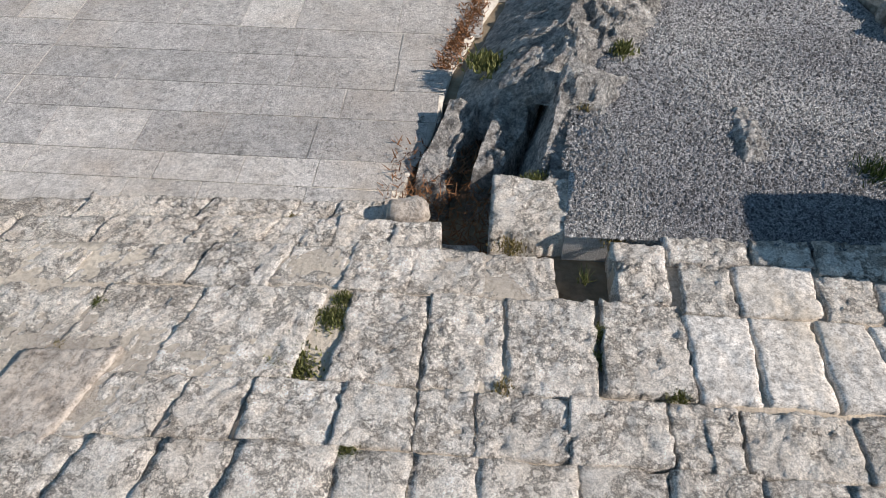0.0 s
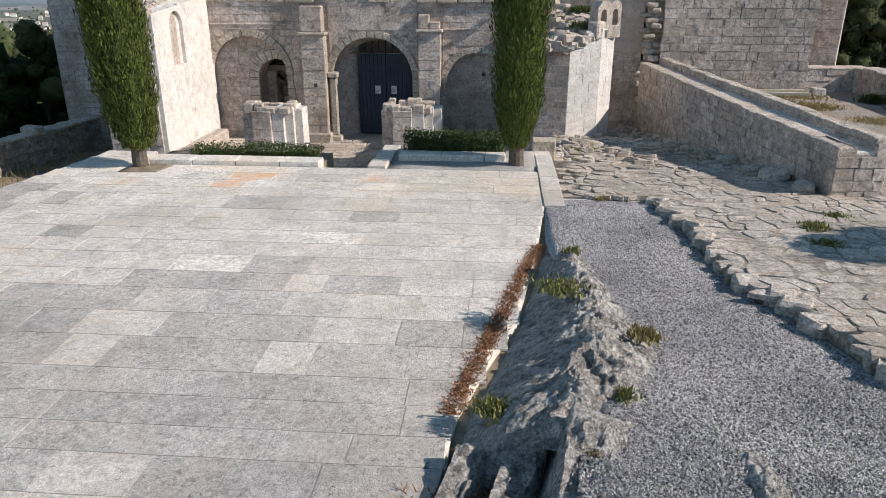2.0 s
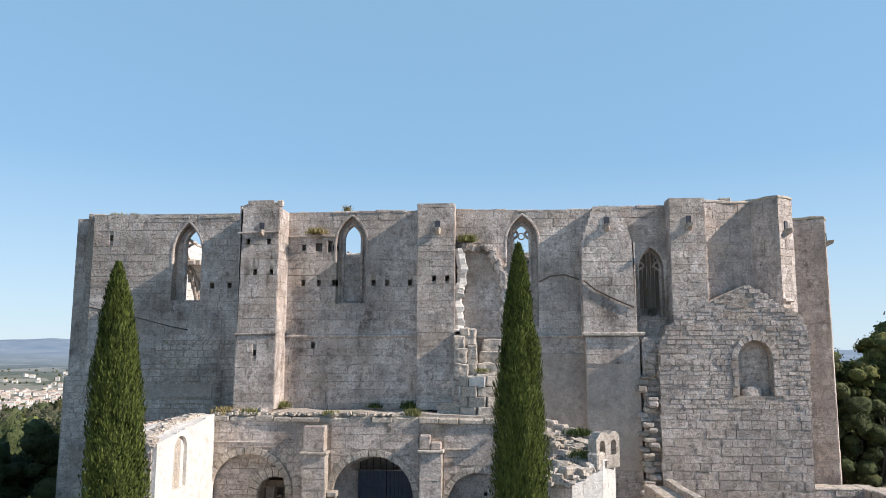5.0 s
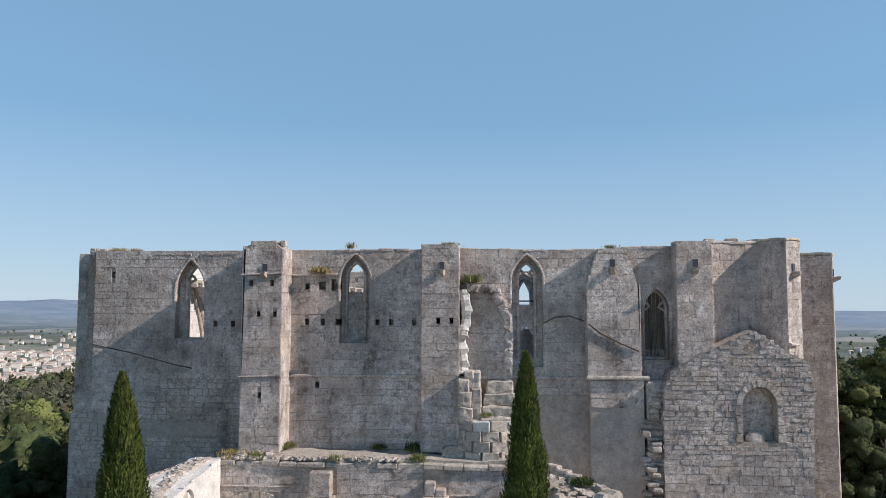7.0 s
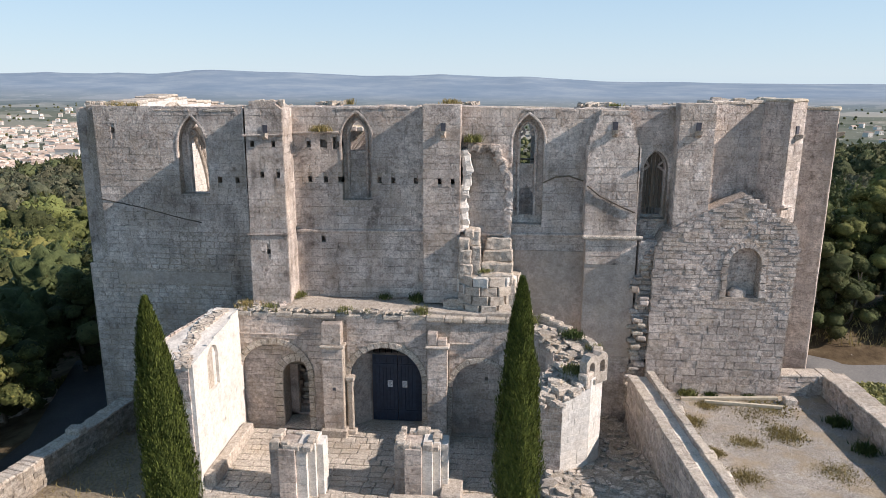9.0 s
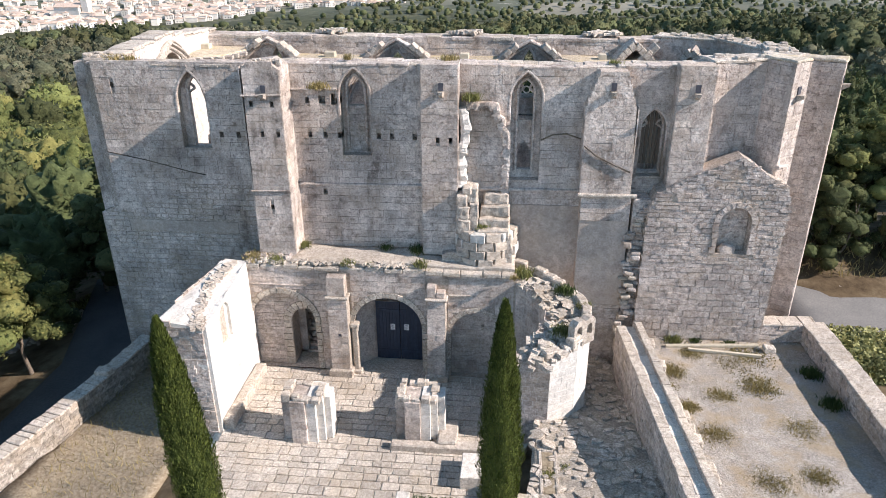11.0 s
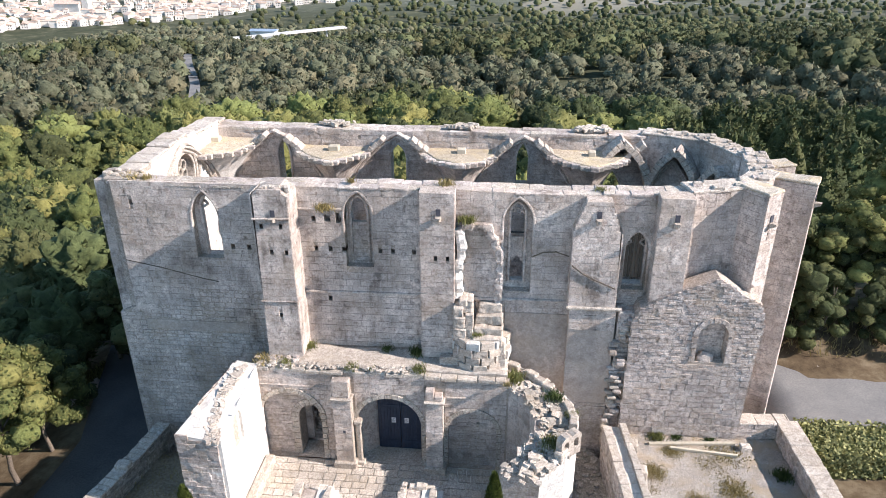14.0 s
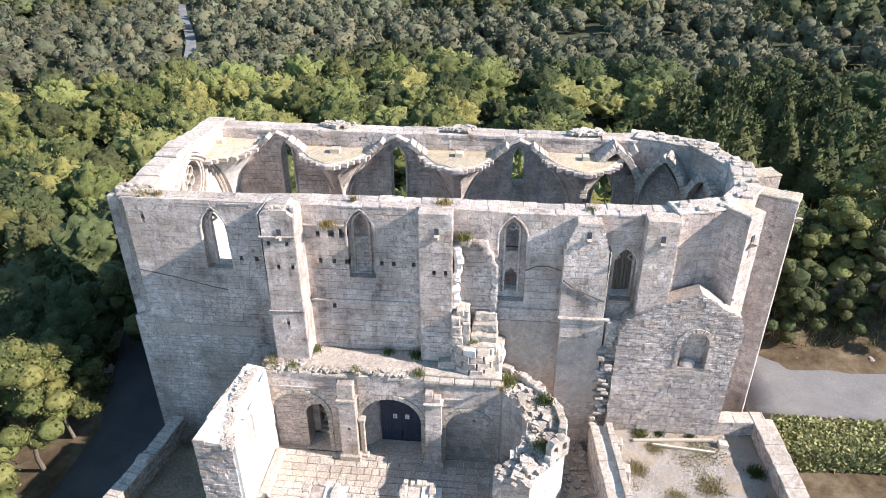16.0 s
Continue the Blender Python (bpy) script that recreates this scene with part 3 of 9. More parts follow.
def ground_z(x, y):
    """Height of the land: the abbey's spur, the wooded slope behind it, the plain and its far rise."""
    dx = max(0.0, -24 - x, x - 40)
    dy = max(0.0, y - 45)
    back = max(0.0, -30 - y)
    d = math.hypot(math.hypot(dx * 0.8, dy), back)
    z = lerp_table(FALL, d)
    flat = -0.35
    if x < -11.6:
        flat -= min(1.0, (-11.6 - x) / 6) * 2.8
    if x > 15:
        flat += 0.55 * min(1.0, (x - 15) / 4)
        if y > 36:
            flat += min(1.2, (y - 36) * 0.25)
    z += -0.35 + (flat + 0.35) * max(0.0, 1 - dy / 60)
    if d > 20:
        k = min(1.0, (d - 20) / 150)
        z += k * (noise.noise(Vector((x * 0.006, y * 0.006, 0.3))) * 9 + noise.noise(Vector((x * 0.02, y * 0.02, 4.0))) * 2.5) * (1.0 if d < 1300 else 0.25)
        if x > 40 and d < 1500:
            z += min(1.0, (x - 40) / 160) * min(1.0, d / 200) * 16 * max(0.0, 1 - d / 1500)
    if d > 3300:
        ang = math.atan2(x, y)
        ridge = 0.55 + 0.45 * noise.noise(Vector((ang * 5.0, 1.7, 0.0))) + 0.18 * noise.noise(Vector((ang * 19.0, 4.7, 0.0)))
        left = min(1.0, max(0.0, (0.30 - ang) / 0.75))
        z += min(1.0, (d - 3300) / 1300) * max(0.0, ridge) * (135 * left + 12)
    return z


xs = sorted({round(v, 2) for v in
             [s * (45 * (4900 / 45) ** (i / 70)) for i in range(71) for s in (-1, 1)] + list(np.arange(-44, 45, 1.5))})
ys = sorted({round(v, 2) for v in list(np.arange(-40, 60, 1.5)) + [60 * (4900 / 60) ** (i / 95) for i in range(96)] + [-40 * (60 ** (i / 12)) for i in range(13)]})
gv = [(x, y, ground_z(x, y)) for y in ys for x in xs]
nx_ = len(xs)
gq = np.array([(j * nx_ + i, j * nx_ + i + 1, (j + 1) * nx_ + i + 1, (j + 1) * nx_ + i) for j in range(len(ys) - 1) for i in range(nx_ - 1)])


def land_mat():
    """Scrub floor near, olive woods, field patches on the plain, garrigue hills beyond with haze painted in as
    blue-grey.
    """
    m, N, L, B = nodes_of("scrub_land")
    geo = N.new("ShaderNodeNewGeometry")
    co = geo.outputs["Position"]
    sep = N.new("ShaderNodeSeparateXYZ")
    L.new(co, sep.inputs[0])
    near = ramp_node(N, L, noise_node(N, L, co, 0.5, 7.0, 0.7), [(0.32, (0.06, 0.042, 0.026)), (0.5, (0.135, 0.10, 0.062)), (0.68, (0.24, 0.195, 0.13))])
    wood = ramp_node(N, L, noise_node(N, L, co, 0.05, 8.0, 0.75), [(0.38, (0.04, 0.045, 0.025)), (0.56, (0.075, 0.078, 0.045)), (0.72, (0.22, 0.195, 0.13))])
    vor = N.new("ShaderNodeTexVoronoi")
    vor.inputs["Scale"].default_value = 0.006
    L.new(co, vor.inputs["Vector"])
    fields = ramp_node(N, L, vor.outputs["Color"], [(0.2, (0.10, 0.115, 0.085)), (0.45, (0.145, 0.155, 0.12)), (0.62, (0.20, 0.195, 0.155)), (0.75, (0.32, 0.30, 0.25)), (0.85, (0.12, 0.135, 0.10))])
    spots = ramp_node(N, L, noise_node(N, L, co, 0.02, 6.0, 0.8), [(0.58, (0, 0, 0)), (0.63, (1, 1, 1))])
    fields = mix_node(N, L, math_node(N, L, "MULTIPLY", spots, 0.8), fields, (0.50, 0.47, 0.43))
    # distance haze is put into the colour of the far hills
    hazy_hill = ramp_node(N, L, noise_node(N, L, co, 0.003, 7.0, 0.7), [(0.36, (0.185, 0.245, 0.315)), (0.5, (0.225, 0.28, 0.345)), (0.64, (0.285, 0.335, 0.385))])

    def step(a, b):
        r = N.new("ShaderNodeMapRange")
        r.inputs["From Min"].default_value = a
        r.inputs["From Max"].default_value = b
        L.new(sep.outputs["Y"], r.inputs["Value"])
        return r.outputs["Result"]
    col = mix_node(N, L, step(46, 90), near, wood)
    col = mix_node(N, L, step(900, 1250), col, fields)
    col = mix_node(N, L, step(2100, 3500), col, hazy_hill)
    L.new(col, B.inputs["Base Color"])
    B.inputs["Roughness"].default_value = 0.95
    B.inputs["Specular IOR Level"].default_value = 0.1
    bp = N.new("ShaderNodeBump")
    bp.inputs["Strength"].default_value = 0.6
    bp.inputs["Distance"].default_value = 0.08
    L.new(noise_node(N, L, co, 3.0, 6.0, 0.7), bp.inputs["Height"])
    L.new(bp.outputs["Normal"], B.inputs["Normal"])
    return m


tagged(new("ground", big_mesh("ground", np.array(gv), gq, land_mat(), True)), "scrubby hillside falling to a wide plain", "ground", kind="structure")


def sheet(name, pts, z, mat, label, cat, thick=0.6, cell=0.4, amp=0.02, seed=0, zf=None):
    """A piece of ground: a plan outline filled with a fine grid, uneven, with side walls going down."""
    from mathutils.geometry import tessellate_polygon
    bm = bmesh.new()
    xa, xb = min(p[0] for p in pts), max(p[0] for p in pts)
    ya, yb = min(p[1] for p in pts), max(p[1] for p in pts)
    top = [bm.verts.new((p[0], p[1], 0)) for p in pts]
    bm.faces.new(top)
    for k in range(int((xb - xa) / cell)):
        bmesh.ops.bisect_plane(bm, geom=bm.verts[:] + bm.edges[:] + bm.faces[:], plane_co=(xa + (k + 1) * cell, 0, 0), plane_no=(1, 0, 0))
    for k in range(int((yb - ya) / cell)):
        bmesh.ops.bisect_plane(bm, geom=bm.verts[:] + bm.edges[:] + bm.faces[:], plane_co=(0, ya + (k + 1) * cell, 0), plane_no=(0, 1, 0))
    edge = [e for e in bm.edges if e.is_boundary]
    for v in bm.verts:
        base = zf(v.co.x, v.co.y) if zf else z
        v.co.z = base + noise.noise(Vector((v.co.x * 0.9, v.co.y * 0.9, seed))) * amp
    ret = bmesh.ops.extrude_edge_only(bm, edges=edge)
    for g in ret["geom"]:
        if isinstance(g, bmesh.types.BMVert):
            g.co.z -= thick
    bmesh.ops.recalc_face_normals(bm, faces=bm.faces)
    ob = from_bm(name, bm, mat)
    for f in ob.data.polygons:
        f.use_smooth = abs(f.normal.z) > 0.5
    return tagged(ob, label, cat, kind="structure")

# ---- the roofless church ----
SY = 28.8
south = frame_map((0, SY, 0), (1, 0, 0), (0, -1, 0))
WIN = {  # centre, outer half, foot, springing, crown; light: centre, half, foot, springing, crown
    1: ((-13.38, 0.66, 10.25, 12.35, 13.70), (-13.2, 0.44, 10.27, 12.75, 13.45)),
    2: ((-6.00, 0.66, 10.1, 12.75, 13.92), (-6.02, 0.36, 10.2, 12.95, 13.55)),
    3: ((1.42, 0.66, 9.15, 12.75, 13.88), (1.40, 0.31, 9.5, 13.0, 13.50)),
    4: ((6.80, 0.52, 9.50, 11.60, 12.45), (6.80, 0.42, 9.6, 11.6, 12.35)),
}
south_out = [(-18.75, -3.2), (9.0, -3.2), (9.0, 14.2), (7.0, 14.22), (3.0, 14.1), (-1.0, 14.16), (-5.0, 14.1), (-9.0, 14.12), (-12.0, 13.98), (-17.8, 14.0), (-17.8, 7.3), (-18.75, 6.9)]
outer_h = [arch_pts(c, h, z0, zs, za) for (c, h, z0, zs, za), _ in WIN.values()]
inner_h = [arch_pts(*w[1]) for w in WIN.values()]
rec = lambda a, b, c, d: [(a, c), (b, c), (b, d), (a, d)]
PUT = [rec(x - 0.09, x + 0.09, z - 0.13, z + 0.13) for x, z in
       ((-8.1, 12.55), (-6.75, 12.55), (-3.4, 11.0), (-4.4, 11.0), (-5.0, 11.0), (-8.1, 11.0), (-7.4, 11.0), (-6.75, 11.0), (-11.4, 10.9), (-12.2, 10.9), (-7.6, 8.3), (-16.95, 13.05), (1.4, 8.3), (3.3, 8.3))] + \
      [rec(-7.6, -7.3, 12.4, 12.75), rec(-7.05, -6.85, 12.35, 12.85)]
wall_south = prism("wall_south", south, south_out, outer_h + PUT, -0.42, 0.0, M_CORE)
tagged(wall_south, "weathered grey limestone nave wall, pierced by lancet windows", "wall", kind="structure")
back_skin = prism("inner_skin", south, south_out, inner_h, -0.62, -0.42, M_ASHLAR, wall_south)
splay_h = [arch_pts(c, h + 0.42, z0 - 0.15, zs, za + 0.25) for _, (c, h, z0, zs, za) in WIN.values()]
prism("inner_splay", south, south_out, splay_h, -1.15, -0.62, M_ASHLAR, wall_south)
prism("window_blocking", frame_map((0, SY + 0.5, 0), (1, 0, 0), (0, -1, 0)), [(1.06, 10.35), (1.4, 10.85), (1.74, 10.35), (1.74, 11.75), (1.06, 11.75)], [], -0.1, 0.0, M_ASHLAR, wall_south, "stone infill in the window")
# blocked foot of the second window
masonry(wall_south, frame_map((0, SY + 0.47, 0), (1, 0, 0), (0, -1, 0)), rec(-6.4, -5.64, 10.2, 12.25), [], (0.2, 0.3), (0.25, 0.5), M_RUBBLE, 25, dep=(0.0, 0.04), gap=0.012)
prism("window_blocking", frame_map((0, SY + 0.47, 0), (1, 0, 0), (0, -1, 0)), rec(-6.45, -5.6, 10.15, 12.25), [], -0.2, 0.0, M_CORE, wall_south, "rough stone blocking in the window foot")


def grow(pts, k):
    cx = sum(p[0] for p in pts) / len(pts)
    cz = sum(p[1] for p in pts) / len(pts)
    return [(p[0] + math.copysign(k, p[0] - cx), p[1] + (math.copysign(k, p[1] - cz))) for p in pts]


RUBBLE_Z = [(-18.7, -3.0), (-11.0, -3.0), (-11.0, 8.4), (-13.0, 8.5), (-14.5, 8.3), (-15.5, 7.4), (-17.8, 7.2), (-18.7, 6.9)]
UPPER_Z = [(-17.8, 7.2), (-15.5, 7.4), (-14.5, 8.3), (-13.0, 8.5), (-11.0, 8.4), (-11.0, 5.6), (0.9, 5.6), (0.9, 8.6), (9.0, 8.6), (9.0, 14.2), (7.0, 14.22), (3.0, 14.1), (-1.0, 14.16), (-5.0, 14.1), (-9.0, 14.12), (-12.0, 13.98), (-17.8, 14.0)]
band = rec(-17.4, -12.0, 6.05, 6.6)
masonry(wall_south, south, UPPER_Z, outer_h + PUT, (0.24, 0.42), (0.40, 1.15), M_ASHLAR, 21, dep=(0.016, 0.028), gap=0.005, ch=0.006, skew=0.005, pick=(-9.0, -3.0, 6.0, 14.2), most=260)
masonry(wall_south, south, RUBBLE_Z, [band], (0.19, 0.32), (0.26, 0.68), M_ASHLAR, 23, dep=(0.0, 0.045), gap=0.016, ch=0.02, skew=0.02, pick=(-17.0, -12.0, 6.7, 8.4), most=120)
obj("repair_band", *(lambda q: ([south(a, b, d) for d in (-0.02, 0.034) for a, b in q], [(0, 1, 2, 3), (4, 5, 6, 7), (0, 1, 5, 4), (1, 2, 6, 5), (2, 3, 7, 6), (3, 0, 4, 7)]))(band), M_PLASTER, wall_south, "smooth grey mortar band")
# plastered lower bays beyond the stair
obj("plaster_panel", *(lambda q: ([south(a, b, d) for d in (-0.02, 0.05) for a, b in q], [(0, 1, 2, 3), (4, 5, 6, 7), (0, 1, 5, 4), (1, 2, 6, 5), (2, 3, 7, 6), (3, 0, 4, 7)]))(rec(0.95, 6.6, 3.1, 8.0)), M_PLASTER, wall_south, "bare smooth-plastered lower bay")
masonry(wall_south, south, rec(0.95, 6.6, 8.0, 8.6), [], (0.28, 0.34), (0.6, 1.1), M_ASHLAR, 29)
masonry(wall_south, south, rec(3.0, 6.6, -1.0, 3.1), [], (0.2, 0.3), (0.3, 0.6), M_RUBBLE, 31, dep=(0.0, 0.06), gap=0.02, ch=0.03, skew=0.02)
for a, b in ((-9.0, -3.0), (-1.4, 3.9)):
    V, F = sweep([(a, 8.68), (b, 8.74)], 0.14, 0.13, south)
    obj("string_course", V, F, M_ASHLAR, wall_south)
V, F = sweep([(-17.8, 9.95), (-16.0, 9.6), (-14.0, 9.1), (-13.2, 8.95)], 0.05, 0.04, south)
obj("roof_scar", V, F, M_SCAR, wall_south, "dark slanting roof scar")
V, F = sweep([(-8.95, 13.02), (-6.75, 13.06)], 0.1, 0.1, south)
obj("string_course", V, F, M_ASHLAR, wall_south)
V, F = sweep([(2.1, 11.0), (2.6, 11.25), (3.2, 11.3), (3.8, 11.1)], 0.06, 0.05, south)
obj("roof_scar", V, F, M_SCAR, wall_south, "dark slanting roof scar")
# broken wall head: two uneven rows of rubble
r = random.Random(5)
for ya, yb in ((SY - 0.04, SY + 0.5), (SY + 0.48, SY + 1.16)):
    x = -18.0
    while x < 8.95:
        w = r.uniform(0.45, 1.3)
        zt = lerp_table([(-18, 14.0), (-12, 13.98), (-9, 14.12), (-1, 14.16), (3, 14.1), (7, 14.22), (9, 14.2)], x + w / 2)
        from_bm("coping_stone", rough_box(x, ya + r.uniform(-0.02, 0.05), zt - 0.1, min(9.0, x + w + 0.015), yb, zt + r.uniform(0.0, 0.06), 0.28, 0.035, int(x * 9), 0.03), r.choice((M_FLAG, M_ASHLAR, M_RUBBLE)), wall_south)
        x += w
# window mouldings
for k, ((c, h, z0, zs, za), (c2, h2, y0, ys_, ya)) in WIN.items():
    win = tagged(new("window_%d" % k), "narrow pointed lancet window in a splayed stone reveal", "window", kind="structure")
    V, F = sweep(arch_pts(c, h + 0.05, zs - 0.9, zs, za + 0.05, 18), 0.12, 0.055, south, -0.02)
    obj("hood_mould", V, F, M_ASHLAR, win)
    if k != 4:
        V, F = sweep(arch_pts(c2, h2 + 0.06, y0, ys_, ya + 0.06, 18), 0.13, 0.12, south, -0.43)
        obj("window_frame", V, F, M_ASHLAR, win)
    if k in (1, 3, 4):
        for s in (-1, 1):
            pts = [(c2 + s * h2, ys_ - 0.05), (c2 + s * h2 * 0.45, ys_ + 0.10), (c2 + s * h2 * 0.62, ys_ + 0.22), (c2 + s * h2 * 0.9, ys_ + 0.3)]
            V, F = sweep(pts, 0.11, 0.14, south, -0.62)
            obj("cusp", V, F, M_ASHLAR, win)
    if k == 4:
        for i in range(5):
            a = c2 - h2 + (i + 0.1) * h2 * 0.4
            obj("slat", *box_vf(a, SY + 0.55, 9.9, a + h2 * 0.32, SY + 0.6, 12.3), M_BARK, win)
    if k == 3:
        obj("glazing_bar", *box_vf(c2 - h2, SY + 0.62, 11.9, c2 + h2, SY + 0.68, 11.96), M_IRON, win)
        V, F = sweep([(c2 + 0.14 * math.cos(a), 13.05 + 0.14 * math.sin(a)) for a in np.linspace(0, 6.283, 17)], 0.05, 0.1, south, -0.6)
        obj("oculus", V, F, M_ASHLAR, win)


def buttress(name, outline, face, mat, seed, hc=(0.26, 0.38), ln=(0.4, 0.85), pick=None, holes=(), label="", core=M_CORE):
    """A buttress against the south wall: its outline in the wall's plane, its face at y = face, dressed on front and flanks."""
    d = SY - face
    b = prism(name, south, outline, list(holes), -0.1, d, core)
    tagged(b, label, "buttress", "buttresses of the nave")
    f = frame_map((0, face, 0), (1, 0, 0), (0, -1, 0))
    masonry(b, f, outline, holes, hc, ln, mat, seed, pick=pick)
    zl, zh = min(p[1] for p in outline), max(p[1] for p in outline)
    xl, xh = min(p[0] for p in outline), max(p[0] for p in outline)
    for xx, nx, s in ((xl, -1, 1), (xh, 1, 2)):
        g = frame_map((xx, SY, 0), (0, -1, 0), (nx, 0, 0))
        top = zh if len(outline) == 4 else sorted(p[1] for p in outline if abs(p[0] - xx) < 0.2)[-1]
        masonry(b, g, rec(0.0, d, zl, top), [], hc, (0.3, 0.8), mat, seed + s)
    return b


def spout(parent, x, z, face, to=None):
    """A broken water spout under a near-black plate that paints its shaded hole."""
    to = to or frame_map((0, face, 0), (1, 0, 0), (0, -1, 0))
    obj("spout_hole", [to(a, b, d) for d in (0.0, 0.058) for a, b in rec(x - 0.10, x + 0.10, z - 0.02, z + 0.30)], [(4, 5, 6, 7), (0, 1, 5, 4), (1, 2, 6, 5), (2, 3, 7, 6), (3, 0, 4, 7)], M_INK_SHADE, parent)
    V = [to(x - 0.14, z - 0.05, 0), to(x + 0.14, z - 0.05, 0), to(x + 0.1, z - 0.02, 0.35), to(x - 0.1, z - 0.02, 0.35), to(x - 0.1, z - 0.32, 0), to(x + 0.1, z - 0.32, 0), to(x + 0.06, z - 0.16, 0.32), to(x - 0.06, z - 0.16, 0.32)]
    obj("spout", V, [(0, 1, 2, 3), (4, 7, 6, 5), (0, 4, 5, 1), (3, 2, 6, 7), (0, 3, 7, 4), (1, 5, 6, 2)], M_WHITE, parent)


hb = lambda pts: [rec(x - 0.08, x + 0.08, z - 0.12, z + 0.12) for x, z in pts]
b1 = buttress("buttress", [(-10.52, 5.7), (-8.83, 5.7), (-8.83, 14.1), (-9.3, 14.42), (-10.1, 14.3), (-10.4, 14.2)], 27.45, M_ASHLAR, 41, pick=(-10.6, -8.8, 5.7, 14.0), holes=hb([(-9.25, 12.65), (-10.15, 12.65), (-9.8, 11.35), (-9.1, 11.35), (-9.7, 8.0)]), label="tall pale limestone buttress with a broken head and putlog holes")
V, F = sweep([(-10.55, 13.0), (-8.80, 13.05)], 0.09, 0.09, frame_map((0, 27.45, 0), (1, 0, 0), (0, -1, 0)))
obj("drip_course", V, F, M_ASHLAR, b1)
V, F = sweep([(-10.6, 8.75), (-8.80, 8.8)], 0.07, 0.07, frame_map((0, 27.45, 0), (1, 0, 0), (0, -1, 0)))
obj("drip_course", V, F, M_ASHLAR, b1)
spout(b1, -9.55, 13.15, 27.45)
for k in range(9):
    x, y = -10.2 + 0.15 * k, 27.7 + 0.07 * (k % 4)
    from_bm("loose_stone", rough_box(x, y, 14.2, x + 0.22, y + 0.2, 14.42 + 0.03 * (k % 3), 0.2, 0.03, k, 0.03), M_WHITE, b1)
b2 = buttress("buttress", rec(-3.0, -1.45, 5.7, 14.3), 28.0, M_ASHLAR, 47, pick=(-3.0, -1.4, 5.7, 14.3), holes=hb([(-1.75, 11.1), (-2.3, 11.1)]), label="tall limestone buttress with a broken water spout")
spout(b2, -2.15, 13.25, 28.0)
b3 = buttress("buttress", [(3.85, 8.8), (6.0, 8.8), (5.9, 12.6), (5.45, 14.1), (4.35, 14.1), (3.85, 12.7)], 28.1, M_ASHLAR, 53, label="broad limestone buttress with sloping shoulders")
spout(b3, 4.9, 13.35, 28.1)
V, F = sweep([(3.8, 8.8), (6.3, 8.82)], 0.16, 0.12, frame_map((0, 28.1, 0), (1, 0, 0), (0, -1, 0)))
obj("string_course", V, F, M_WHITE, b3)
prism("lower_shaft", frame_map((0, 28.15, 0), (1, 0, 0), (0, -1, 0)), rec(3.95, 6.1, -1.2, 8.75), [], -0.7, 0.0, M_PLASTER, b3, "plastered foot of the buttress")
f3 = frame_map((0, 28.15, 0), (1, 0, 0), (0, -1, 0))
masonry(b3, f3, rec(3.95, 6.1, 7.6, 8.7), [], (0.36, 0.52), (0.9, 1.4), M_ASHLAR, 57, dep=(0.02, 0.05))
masonry(b3, f3, rec(3.95, 6.1, -1.0, 3.4), [], (0.2, 0.3), (0.3, 0.7), M_RUBBLE, 58, dep=(0.01, 0.06), skew=0.015)
V, F = sweep([(3.9, 11.0), (4.4, 10.6), (5.2, 10.2), (5.9, 9.9)], 0.06, 0.05, frame_map((0, 28.1, 0), (1, 0, 0), (0, -1, 0)), 0.04)
obj("roof_scar", V, F, M_SCAR, b3)
b4 = buttress("buttress", rec(7.45, 8.85, 5.0, 14.4), 28.0, M_ASHLAR, 61, label="limestone buttress above the ruined gable wall")
spout(b4, 8.2, 13.35, 28.0)
corner = frame_map((0, 29.12, 0), (1, 0, 0), (0, -1, 0))
b0 = tagged(prism("buttress", corner, rec(-18.75, -17.7, 6.9, 14.0), [], -1.2, 0.0, M_CORE), "set-back corner buttress of the west end", "buttress", "buttresses of the nave")
masonry(b0, corner, rec(-18.75, -17.7, 6.9, 14.0), hb([(-18.3, 12.6), (-18.3, 11.9)]), (0.26, 0.38), (0.3, 0.6), M_ASHLAR, 67)
masonry(b0, frame_map((-18.75, 30.2, 0), (0, -1, 0), (-1, 0, 0)), rec(0.0, 1.1, 6.9, 14.0), [], (0.26, 0.38), (0.3, 0.6), M_ASHLAR, 68)
r = random.Random(9)
for k in range(26):
    x, y = -18.6 + r.random() * 1.9, 29.2 + r.random() * 0.9
    from_bm("loose_stone", rough_box(x, y, 13.9, x + r.uniform(0.2, 0.45), y + r.uniform(0.2, 0.4), 14.1 + r.uniform(0.03, 0.2), 0.25, 0.04, k, 0.05), M_WHITE, b0)


# ---- apse: canted walls and diagonal buttresses ----
APSE = [(9.0, 28.8), (11.7, 29.55), (13.55, 32.3), (14.1, 36.0), (12.3, 39.6), (9.0, 41.0)]
IN = 1.15


